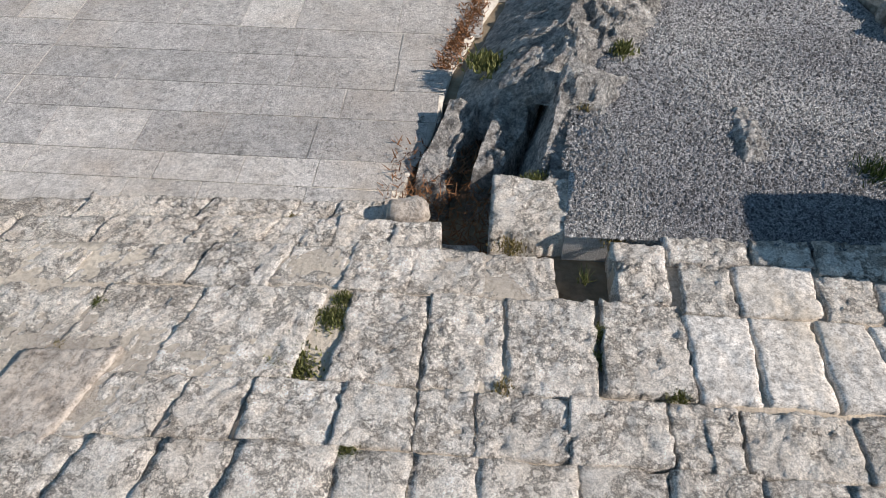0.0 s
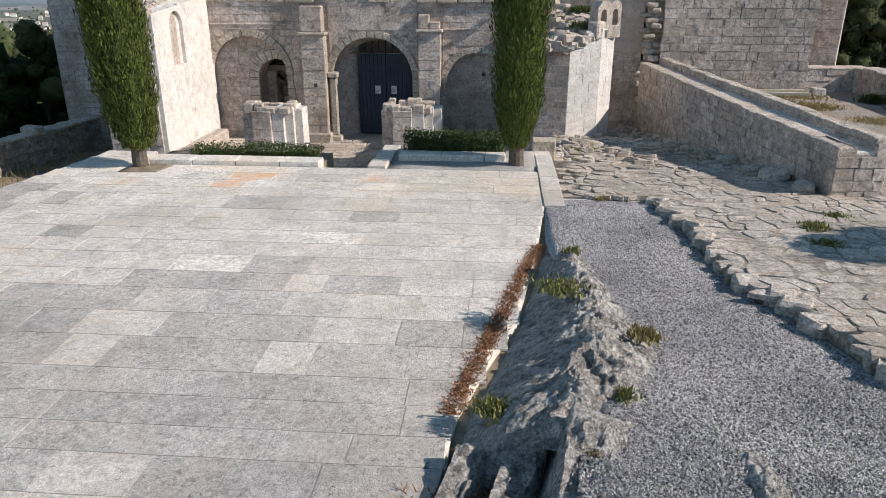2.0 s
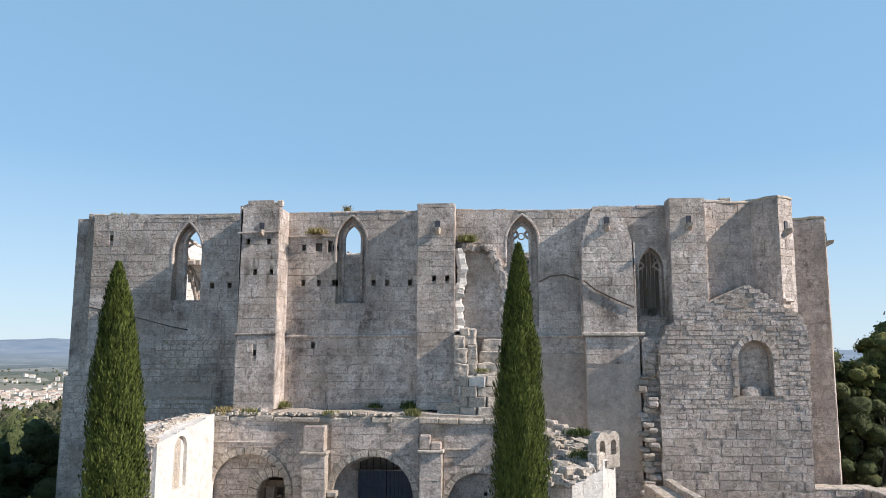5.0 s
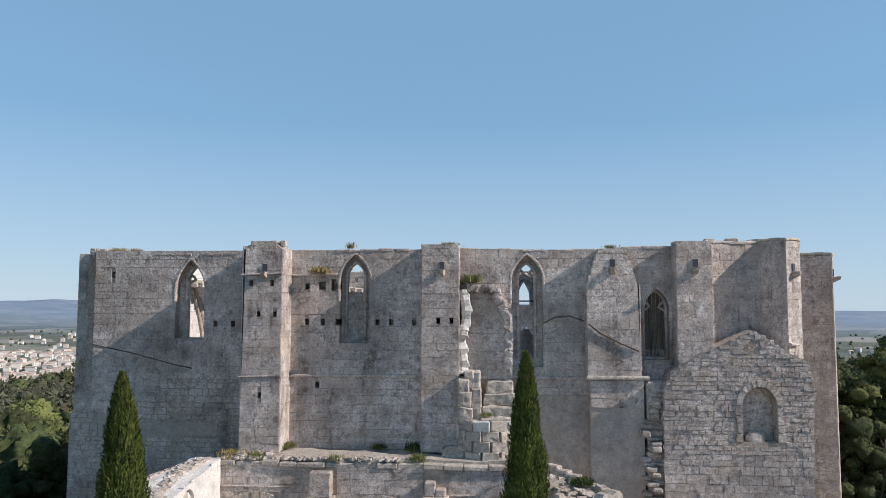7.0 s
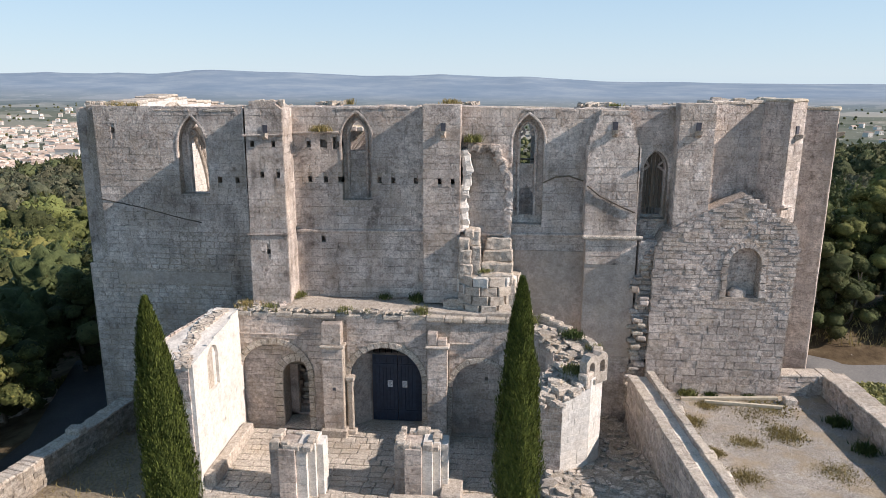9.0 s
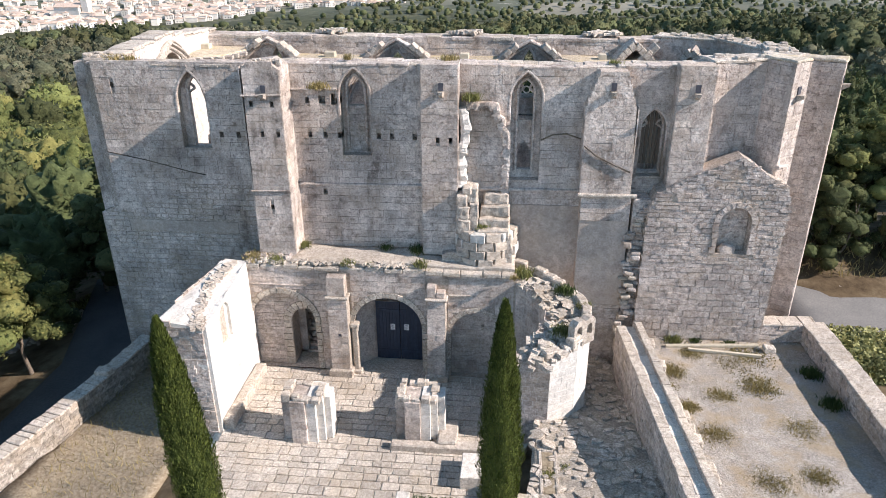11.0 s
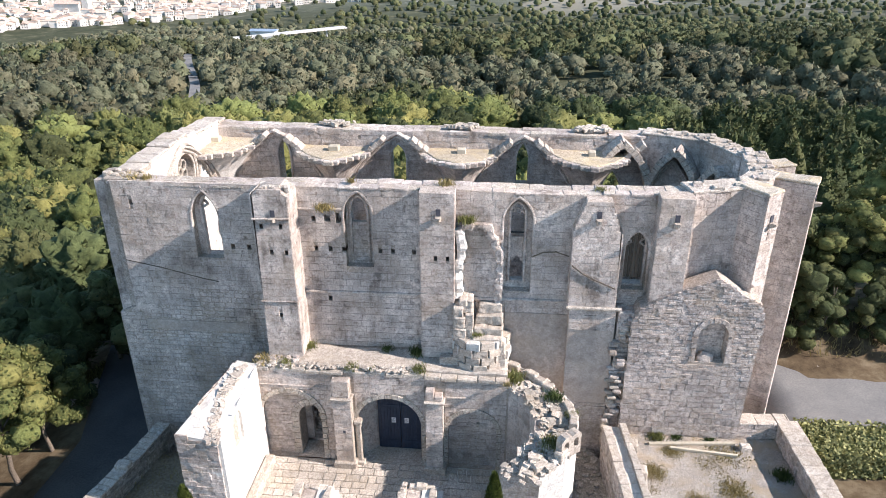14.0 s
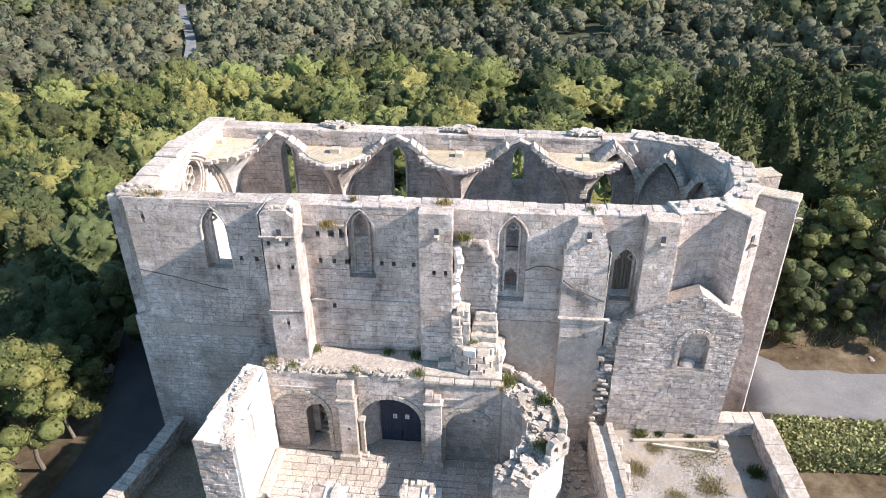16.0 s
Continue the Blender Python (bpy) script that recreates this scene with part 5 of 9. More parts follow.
prism("lunette", gl, [(-6.2, 3.35), (-2.8, 3.35), (-2.8, 4.7), (-6.2, 4.7)], [arch_pts(-4.3, 1.15, 3.34, 3.36, 3.86, 12)], -0.2, 0.1, M_ASHLAR, gate_wall)
obj("gate_vault", *box_vf(-6.6, PY + 0.4, 4.1, -2.4, SY, 4.7), M_ASHLAR, gate_wall)
gate = tagged(new("timber_gate"), "dark blue plank double gate with two white notices", "gate")
r = random.Random(2)
for k, (a, b) in enumerate(((-5.32, -4.17), (-4.15, -3.0))):
    leaf = obj("leaf", *box_vf(a, PY + 1.10, 0.06, b, PY + 1.15, 3.34), M_DOOR, gate)
    n = 7
    for i in range(n):
        w = (b - a) / n
        obj("plank", *box_vf(a + i * w + 0.006, PY + 1.065, 0.06, a + (i + 1) * w - 0.006, PY + 1.098, 3.34), M_DOOR, leaf)
    for z in (0.45, 2.7):
        obj("rail", *box_vf(a + 0.02, PY + 1.045, z, b - 0.02, PY + 1.064, z + 0.14), M_DOOR, leaf)
for i in range(9):
    x = -5.25 + i * 0.27
    obj("grille_bar", *box_vf(x, PY + 1.05, 3.36, x + 0.03, PY + 1.08, 3.84), M_IRON, gate)
for x in (-4.62, -3.95):
    note = obj("notice", *box_vf(x, PY + 1.04, 1.72, x + 0.22, PY + 1.046, 2.04), M_PAPER, gate, "white paper notice")
    for j in range(6):
        obj("text_bar", *box_vf(x + 0.03, PY + 1.034, 1.98 - j * 0.045, x + 0.19 - (j % 3) * 0.03, PY + 1.039, 1.993 - j * 0.045), M_INK_SHADE, note)

# pilasters
def pilaster(x0, x1, top, steps, seed, label):
    p = tagged(new("pilaster"), label, "pilaster", "pilasters of the porch")
    f = frame_map((0, PY - 0.5, 0), (1, 0, 0), (0, -1, 0))
    core = prism("shaft", f, rec(x0, x1, 0.0, steps[0]), [], -0.5, 0.0, M_CORE, p)
    masonry(core, f, rec(x0, x1, 0.35, steps[0]), [], (0.3, 0.42), (0.4, 0.9), M_ASHLAR, seed, dep=(0.01, 0.03), pick=(x0 - 1, x1 + 1, 0, 6))
    for xx, nx in ((x0, -1), (x1, 1)):
        g = frame_map((xx, PY, 0), (0, -1, 0), (nx, 0, 0))
        masonry(core, g, rec(0.0, 0.5, 0.35, steps[0]), [], (0.3, 0.42), (0.3, 0.5), M_WHITE if nx > 0 else M_ASHLAR, seed + 7, dep=(0.005, 0.02))
    from_bm("base_block", rough_box(x0 - 0.14, PY - 0.68, -0.1, x1 + 0.14, PY + 0.0, 0.36, 0.3, 0.03, seed, 0.05), M_WHITE, p)
    from_bm("cap", rough_box(x0 - 0.1, PY - 0.62, steps[0], x1 + 0.1, PY + 0.0, steps[0] + 0.12, 0.3, 0.015, seed + 1, 0.04), M_WHITE, p)
    for k, (a, b, z) in enumerate(top):
        from_bm("upper_block", rough_box(a, PY - 0.46, steps[0] + 0.12, b, PY - 0.005, z, 0.3, 0.02, seed + 2 + k, 0.035), M_ASHLAR, p)
    return p


p1 = pilaster(-7.2, -6.32, [(-7.22, -6.36, 5.2)], (4.12,), 160, "square ashlar pilaster with a moulded cap")
# flat near-black plate painting the shade inside a putlog hole
obj("putlog_hole", *box_vf(-6.78, PY - 0.535, 2.18, -6.64, PY - 0.49, 2.32), M_INK_SHADE, p1)
p2 = pilaster(-2.65, -1.82, [(-2.66, -2.25, 4.9), (-2.24, -1.84, 4.64)], (4.25,), 166, "square ashlar pilaster with a broken stepped top")
for x, z0 in ((-6.1, 0.0),):
    sh = tagged(new("engaged_shaft"), "slim stone shaft with a small white capital", "column")
    from_bm("shaft", rough_box(x - 0.13, PY - 0.22, 0.2, x + 0.15, PY + 0.1, 2.5, 0.4, 0.01, 4, 0.05), M_WHITE, sh)
    from_bm("capital", rough_box(x - 0.19, PY - 0.3, 2.5, x + 0.22, PY + 0.1, 2.72, 0.2, 0.015, 5, 0.04), M_WHITE, sh)
    from_bm("base_block", rough_box(x - 0.22, PY - 0.36, -0.05, x + 0.28, PY + 0.1, 0.22, 0.2, 0.02, 6, 0.04), M_WHITE, sh)
V, F = sweep([(-1.7, 4.33), (-0.75, 4.35)], 0.08, 0.1, porch)
obj("string_course", V, F, M_WHITE, wall_porch)
V, F = sweep([(-11.1, 4.5), (-9.4, 4.5), (-7.5, 4.5)], 0.05, 0.05, porch)
obj("string_course", V, F, M_ASHLAR, wall_porch)

# coping of the porch front and the terrace over it
x = -11.2
while x < 1.1:
    w = rng.uniform(0.6, 1.2)
    jag = rng.uniform(0.0, 0.25) if x < -3.2 else 0.0
    from_bm("coping_stone", rough_box(x, PY - 0.12 + jag * 0.5, 5.3, min(1.15, x + w - 0.01), PY + 0.5, 5.5 + rng.uniform(-0.03, 0.05), 0.35, 0.03, int(x * 5), 0.04), M_FLAG, wall_porch)
    x += w
sheet("terrace_roof", [(-11.0, 26.9), (1.2, 26.9), (1.2, 28.78), (-11.0, 28.78)], 5.62, M_WHITE, "flat mortar-covered roof over the porch", "roof", thick=0.5, cell=0.4, amp=0.1)
rubble_top(wall_porch, [(-10.8, 26.9, 5.55), (-3.6, 26.95, 5.6)], 150, M_FLAG, 12, (0.07, 0.24), spread=0.24)
rubble_top(wall_porch, [(-11.0, 27.6, 5.6), (-9.2, 27.4, 5.65)], 40, M_RUBBLE, 13, (0.12, 0.3), spread=0.35)

# ---- ruined stair turret against the second buttress ----
stair = tagged(new("ruined_stair"), "ruined spiral-stair shell of pale broken masonry", "ruin")
ft = frame_map((0, 27.55, 0), (1, 0, 0), (0, -1, 0))
low = prism("low_wall", ft, [(-2.1, 5.45), (1.05, 5.45), (1.05, 6.3), (0.95, 6.6), (-1.4, 6.7), (-1.45, 6.0), (-2.1, 5.95)], [], -1.25, 0.0, M_CORE, stair)
masonry(low, ft, [(-2.1, 5.5), (1.05, 5.5), (1.05, 6.3), (-2.1, 5.95)], [], (0.15, 0.24), (0.3, 0.6), M_WHITE, 170, dep=(0.0, 0.04))
r = random.Random(31)
# rounded foot of the turret, built of coursed stones
for lv in range(4):
    z0 = 5.5 + lv * 0.4
    for k in range(6):
        a0 = math.radians(188 + k * 28.6 + (14 if lv % 2 else 0))
        rad = 1.22 + r.uniform(-0.04, 0.05) - 0.02 * lv
        bm = rough_box(-0.335, -0.3, -0.005, 0.33, 0.15, 0.403, 0.11, 0.055, lv * 9 + k, 0.02)
        bmesh.ops.rotate(bm, verts=bm.verts, cent=(0, 0, 0), matrix=Euler((0, 0, a0 + math.pi / 2)).to_matrix())
        bmesh.ops.translate(bm, verts=bm.verts, vec=(-0.2 + rad * math.cos(a0), 28.65 + rad * math.sin(a0), z0))
        from_bm("drum_stone", bm, r.choice((M_WHITE, M_SUNLIME, M_WHITE)), stair)
# the stump of the outer shell and the broad steps inside it
for k, (xa, ya, za, xb, yb, zb) in enumerate((
        (-1.46, 27.62, 6.9, -0.86, 28.8, 7.6), (-1.45, 27.66, 7.58, -0.9, 28.8, 8.2), (-1.46, 27.7, 8.18, -1.0, 28.8, 8.74), (-1.05, 27.95, 8.3, -0.55, 28.8, 9.02), (-0.92, 27.75, 6.9, -0.5, 28.8, 8.35),
        (-1.2, 27.85, 8.7, -0.8, 28.7, 9.05), (-0.55, 27.52, 6.7, 0.9, 28.8, 7.2), (-0.48, 27.8, 7.15, 0.88, 28.8, 7.62), (-0.4, 28.1, 7.6, 0.86, 28.8, 8.1), (-0.3, 28.4, 8.05, 0.8, 28.8, 8.6), (0.62, 27.55, 6.4, 1.02, 28.8, 7.0))):
    from_bm("stair_block", rough_box(xa, ya, za, xb, yb, zb, 0.11, 0.085, k + 3, 0.05), M_WHITE, stair)
# ragged shell edges
edge_l = [(-1.3, 8.9), (-1.28, 9.3), (-1.38, 10.3), (-1.2, 10.9), (-1.15, 11.6), (-1.32, 12.5)]
edge_r = [(0.62, 8.1), (0.66, 9.2), (0.69, 10.1), (0.66, 11.3), (0.46, 11.5), (0.42, 11.87), (0.2, 12.0), (0.15, 12.5), (-0.57, 12.5), (-1.2, 12.55)]
# left edge takes the brightened stone to look lit, right edge plain ashlar
for edge, sgn, dep_, wide, mt in ((edge_l, 1, 0.62, 0.34, M_SUNLIME), (edge_r, -1, 0.36, 0.26, M_ASHLAR)):
    path_ = [(a + (c - a) * i / 8, b + (d - b) * i / 8) for (a, b), (c, d) in zip(edge, edge[1:]) for i in range(8)]
    V, F = [], []
    for i, (x, z) in enumerate(path_):
        q_, p_ = path_[max(0, i - 1)], path_[min(len(path_) - 1, i + 1)]
        tn = Vector((p_[0] - q_[0], p_[1] - q_[1])).normalized()
        nx, nz = tn.y * sgn, -tn.x * sgn
        st_ = 0.09 * (math.floor(z * 3.6 + 0.4 * math.sin(i)) % 2) + r.uniform(-0.035, 0.035)
        dd = dep_ * (0.86 + 0.22 * noise.noise(Vector((x * 4, z * 3.1, sgn))))
        for wd, yy_ in ((-wide * 0.55, 0.0), (-wide * 0.5, dd * 0.92), (-0.02, dd), (wide * 0.5 + st_, dd * 0.9), (wide * 0.55 + st_, dd * 0.45), (wide * 0.6 + st_ * 0.6, 0.0)):
            V.append((x + nx * wd + r.uniform(-0.02, 0.02), SY - yy_ + r.uniform(-0.02, 0.02), z + nz * wd + r.uniform(-0.02, 0.02)))
    for i in range(len(path_) - 1):
        for k in range(5):
            F.append((i * 6 + k, i * 6 + k + 1, i * 6 + k + 7, i * 6 + k + 6))
    F += [tuple(range(6)), tuple(range(len(V) - 6, len(V)))]
    bm = bmesh.new()
    vs_ = [bm.verts.new(v) for v in V]
    for f in F:
        bm.faces.new([vs_[i] for i in f])
    bmesh.ops.recalc_face_normals(bm, faces=bm.faces)
    from_bm("broken_edge", bm, mt, stair, "torn edge of the stair shell")

# ---- left wing wall ----
wing = tagged(new("wall_wing"), "thick sunlit rubble wing wall, pale plaster inside", "wall", kind="structure")
q = [(-11.05, 26.8), (-12.1, 27.1), (-12.9, 21.75), (-11.05, 21.7)]
bm = bmesh.new()
lo = [bm.verts.new((a, b, -3.2)) for a, b in q]
hi = [bm.verts.new((a, b, z)) for (a, b), z in zip(q, (5.57, 5.5, 5.3, 5.09))]
bm.faces.new(hi)
for i in range(4):
    bm.faces.new((lo[i], lo[(i + 1) % 4], hi[(i + 1) % 4], hi[i]))
bmesh.ops.recalc_face_normals(bm, faces=bm.faces)
# wall head in the brightened stone, its sunlit white painted in
from_bm("core", bm, M_SUNLIME, wing)
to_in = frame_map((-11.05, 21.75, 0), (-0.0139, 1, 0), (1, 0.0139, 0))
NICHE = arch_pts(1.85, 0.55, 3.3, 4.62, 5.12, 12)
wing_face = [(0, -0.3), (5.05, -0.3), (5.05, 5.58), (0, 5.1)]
pl = prism("plaster_face", to_in, wing_face, [NICHE], -0.02, 0.16, M_SUNLIME, wing)
masonry(wing, frame_map((-10.89, 21.75, 0), (-0.0139, 1, 0), (1, 0.0139, 0)), wing_face, [arch_pts(1.85, 0.62, 3.22, 4.65, 5.2, 12)], (0.24, 0.36), (0.4, 0.9), M_SUNLIME, 180, dep=(-0.004, 0.008), gap=0.006, ch=0.01, pick=(0, 5.1, 0, 5.3), most=150)
obj("niche_back", [to_in(a, b, 0.03) for a, b in NICHE], [tuple(range(len(NICHE)))], M_FLAG, wing, "stone back of a blocked window")
to_out = frame_map((-12.1, 27.1, 0), (-0.148, -0.989, 0), (-0.989, 0.148, 0))
masonry(wing, to_out, [(0.0, -3.0), (5.4, -3.0), (5.4, 5.3), (0.0, 5.5)], [], (0.18, 0.28), (0.28, 0.6), M_RUBBLE, 184, dep=(0.0, 0.05), skew=0.015)
to_end = frame_map((-12.9, 21.75, 0), (1, -0.027, 0), (-0.027, -1, 0))
masonry(wing, to_end, [(0.0, -3.0), (1.86, -3.0), (1.86, 4.9), (0.0, 5.3)], [], (0.18, 0.28), (0.28, 0.6), M_RUBBLE, 188, dep=(0.0, 0.05), skew=0.015, pick=(0, 1.8, 0, 4.8), most=90)
rubble_top(wing, [(-11.6, 26.6, 5.5), (-11.85, 24.5, 5.40), (-11.55, 22.4, 5.12), (-11.2, 21.8, 5.04)], 250, M_WHITE, 17, (0.10, 0.30), spread=0.2)
rubble_top(wing, [(-11.95, 26.8, 5.46), (-12.45, 22.0, 5.16)], 90, M_SUNLIME, 18, (0.10, 0.26), spread=0.22)
from_bm("stone_bench", rough_box(-10.9, 21.9, -0.1, -10.42, 26.2, 0.48, 0.4, 0.03, 3, 0.05), M_WHITE)
tagged(bpy.data.objects["stone_bench"], "long pale stone bench along the wing wall", "bench")

# ---- curved apsidal wall at the other end ----
OUT = [(1.3, 28.5), (2.3, 28.0), (3.4, 27.1), (4.2, 26.0), (4.45, 24.9), (4.3, 23.6), (3.75, 22.7), (2.7, 22.1)]
INN = [(1.0, 22.25), (1.55, 22.7), (2.05, 23.3), (2.45, 24.1), (2.55, 25.0), (2.3, 25.9), (1.75, 26.5), (1.2, 26.75)]
zo = [5.2, 5.1, 5.0, 4.95, 4.85, 4.75, 4.55, 4.25]
zi = [4.05, 4.2, 4.4, 4.6, 4.75, 4.9, 5.0, 5.1]
curve = tagged(new("wall_curved"), "broken apsidal wall of thick rubble, pale dressed outer face", "wall", kind="structure")
ringp = OUT + INN
rz = zo + zi
bm = bmesh.new()
lo = [bm.verts.new((a, b, -1.2)) for a, b in ringp]
hi = [bm.verts.new((a, b, z - 0.15)) for (a, b), z in zip(ringp, rz)]
k = len(OUT)
for i in range(k - 1):
    j = 2 * k - 1 - i
    bm.faces.new((hi[i], hi[i + 1], hi[j - 1], hi[j]))
for i in range(2 * k):
    j = (i + 1) % (2 * k)
    bm.faces.new((lo[i], lo[j], hi[j], hi[i]))
bmesh.ops.recalc_face_normals(bm, faces=bm.faces)
from_bm("core", bm, M_SUNLIME, curve)


def strip_faces(path, tops, out, mat, hc, ln, seed, pick):
    for i, ((a, b), (c, d)) in enumerate(zip(path, path[1:])):
        u = Vector((c - a, d - b, 0))
        L_ = u.length
        n = Vector((u.y, -u.x, 0)).normalized() * out
        masonry(curve, frame_map((a, b, 0), u, n), [(0, -0.5), (L_, -0.5), (L_, tops[i + 1]), (0, tops[i])], [], hc, ln, mat, seed + i, dep=(0.004, 0.012), gap=0.004, pick=pick, most=45)


# outer face brightened in colour as sunlit, inner face left ashlar
strip_faces(OUT, zo, -1, M_SUNLIME, (0.26, 0.38), (0.35, 0.75), 200, (-1, 9, 0, 6))
strip_faces(INN, zi, -1, M_ASHLAR, (0.22, 0.32), (0.3, 0.6), 215, (-1, 9, 1, 6))
strip_faces([OUT[-1], INN[0]], [zo[-1], zi[0]], -1, M_RUBBLE, (0.18, 0.28), (0.25, 0.5), 230, (-1, 9, 0, 6))
cen_path = [((a[0] + b[0]) / 2, (a[1] + b[1]) / 2, (za + zb) / 2 - 0.12) for a, b, za, zb in zip(OUT, reversed(INN), zo, reversed(zi))]
rubble_top(curve, cen_path, 330, M_FLAG, 21, (0.12, 0.42), spread=0.78)
rubble_top(curve, [(1.1, 22.3, 4.0), (2.7, 22.3, 4.2)], 90, M_FLAG, 22, (0.1, 0.24), spread=0.3)
r = random.Random(8)
for i in range(len(OUT) - 1):
    (a, b), (c, d) = OUT[i], OUT[i + 1]
    for t in (0.0, 0.33, 0.66):
        if r.random() < 0.2:
            continue
        x, y = a + (c - a) * t, b + (d - b) * t
        z = zo[i] + (zo[i + 1] - zo[i]) * t
        yaw = math.atan2(d - b, c - a)
        bm = rough_box(0, -0.42, -0.3, 0.62, -0.02, r.uniform(0.02, 0.3), 0.3, 0.03, i * 3 + int(t * 10), 0.05)
        bmesh.ops.rotate(bm, verts=bm.verts, cent=(0, 0, 0), matrix=Euler((0, 0, yaw)).to_matrix())
        bmesh.ops.translate(bm, verts=bm.verts, vec=(x, y, z))
        from_bm("rim_stone", bm, M_WHITE, curve)
# carved double arch block standing on the rim
blk = tagged(new("carved_block"), "pale carved stone with two little round arches", "stone block")
cb = frame_map((3.55, 22.72, 0), (0.75, 0.66, 0), (0.66, -0.75, 0))
prism("arch_stone", cb, [(0, 4.35), (1.15, 4.35), (1.15, 5.35), (1.02, 5.5), (0.8, 5.52), (0.6, 5.42), (0.45, 5.52), (0.2, 5.5), (0.0, 5.3)], [arch_pts(0.3, 0.14, 4.75, 5.1, 5.25, 8), arch_pts(0.85, 0.14, 4.75, 5.1, 5.25, 8)], -0.3, 0.04, M_WHITE, blk)

# ---- porch court: floor, piers, steps ----
PORCH_IN = [(-9.2, 17.0), (1.3, 17.0), (1.2, 22.2), (2.3, 24.2), (1.1, 26.6), (-10.9, 26.6), (-10.9, 20.0)]
sheet("porch_floor", [(-9.5, 15.0), (1.6, 15.0), (1.5, 20.6), (2.6, 24.0), (1.2, 26.9), (-11.2, 26.9), (-11.2, 19.5)], -0.06, M_JOINT, "earth bed of the porch paving", "floor", thick=0.5, cell=0.6)
obj("gate_floor", *box_vf(-6.2, 26.6, -0.3, -2.8, 28.7, 0.02), M_FLAG, bpy.data.objects["porch_floor"])
obj("passage_floor", *box_vf(-9.4, 26.7, -0.3, -7.6, 28.7, 0.015), M_FLAG, bpy.data.objects["porch_floor"])


def paving(parent, name, poly, z, hc, ln, mat, seed, thick=(0.03, 0.05), gap=0.02, skew=0.012, most=300, pick=None, zf=None, mats=None, ch=0.015):
    """Flat stones in courses over a plan outline, each uneven by a little; the rest of them past `most` in one mesh."""
    r = random.Random(seed)
    V, F, made = [], [], 0
    for s in courses(poly, [], hc, ln, seed):
        u0, u1, v0, v1 = s
        g = gap / 2
        c = ch
        t = r.uniform(*thick)
        j = lambda: r.uniform(-skew, skew)
        q = [(u0 + g + j(), v0 + g + j()), (u1 - g + j(), v0 + g + j()), (u1 - g + j(), v1 - g + j()), (u0 + g + j(), v1 - g + j())]
        cx_, cy_ = (u0 + u1) / 2, (v0 + v1) / 2
        zz = (lambda a, b: zf(a, b)) if zf else (lambda a, b: z)
        q2 = [(a + math.copysign(c, cx_ - a), b + math.copysign(c, cy_ - b)) for a, b in q]
        vs = [Vector((a, b, zz(a, b) - 0.08)) for a, b in q] + [Vector((a, b, zz(a, b) + t + j() * 0.3)) for a, b in q2]
        m = mat if not mats else mats(cx_, cy_, r)
        if made < most and (not pick or (pick[0] <= cx_ <= pick[1] and pick[2] <= cy_ <= pick[3])) or m is not mat:
            obj(name, vs, STONE_F, m, parent)
            made += 1
        else:
            k = len(V)
            V += vs
            F += [tuple(i + k for i in f) for f in STONE_F]
    if V:
        tagged(obj("slabs", V, F, mat, parent), kind="stuff")


def pier(cx, cy, w, dpt, top, seed, mat, label):
    """Compound pier: a core with stepped angle shafts along one flank, broken off unevenly at the top."""
    p = tagged(new("pier"), label, "pier", "piers of the porch")
    plan = [(-w / 2, -dpt / 2 + 0.3, -w / 2 + 0.42, dpt / 2 - 0.2), (-w / 2 + 0.415, -dpt / 2, w / 2 - 0.95, dpt / 2), (w / 2 - 0.945, -dpt / 2 + 0.12, w / 2 - 0.55, dpt / 2 - 0.05), (w / 2 - 0.545, -dpt / 2 + 0.32, w / 2 - 0.26, dpt / 2 - 0.15), (w / 2 - 0.255, -dpt / 2 + 0.5, w / 2, dpt / 2 - 0.3)]
    r = random.Random(seed)
    for k, (a, b, c, d) in enumerate(plan):
        z = -0.08
        tk = top - (0.14, 0.12, 0.06, 0.03, 0.10)[k]
        while z < tk - 0.05:
            h = min(r.uniform(0.34, 0.44) if k < 2 else r.uniform(0.55, 0.85), tk - z)
            if tk - z - h < 0.2:
                h = tk - z
            from_bm("pier_stone", rough_box(cx + a, cy + b, z + 0.002, cx + c, cy + d, z + h - 0.002, 0.3, 0.012, seed + k * 11, 0.014), mat[0] if k < 2 else mat[1], p)
            z += h
    # a broken rim of stones round the hollow heart of the top
    for k in range(22):
        an = 6.283 * k / 22 + r.uniform(-0.1, 0.1)
        q = max(abs(math.cos(an)), abs(math.sin(an)))
        x, y = cx - 0.12 + math.cos(an) / q * (w / 2 - 0.3), cy + math.sin(an) / q * (dpt / 2 - 0.22)
        e, f = r.uniform(0.10, 0.2), r.uniform(0.08, 0.16)
        from_bm("top_stone", rough_box(x - e, y - f, top - 0.22, x + e, y + f, top + r.uniform(-0.06, 0.13), 0.2, 0.03, seed + k, 0.03), M_WHITE, p)
    return p


pier(-7.1, 22.0, 2.0, 1.5, 2.2, 240, (M_ASHLAR, M_SUNLIME), "ruined compound pier, hollow and ragged at the top")
pier(-2.45, 22.4, 2.0, 1.5, 2.2, 260, (M_ASHLAR, M_SUNLIME), "ruined compound pier of layered stone shafts")
pl_l = tagged(new("pier_plinth"), "low stone plinth beside the pier", "plinth")
from_bm("plinth_block", rough_box(-1.7, 21.4, -0.1, -0.9, 22.9, 0.42, 0.3, 0.03, 5, 0.05), M_WHITE, pl_l)
from_bm("plinth_block", rough_box(-3.6, 21.2, -0.1, -1.2, 21.6, 0.3, 0.3, 0.03, 6, 0.05), M_WHITE, pl_l)

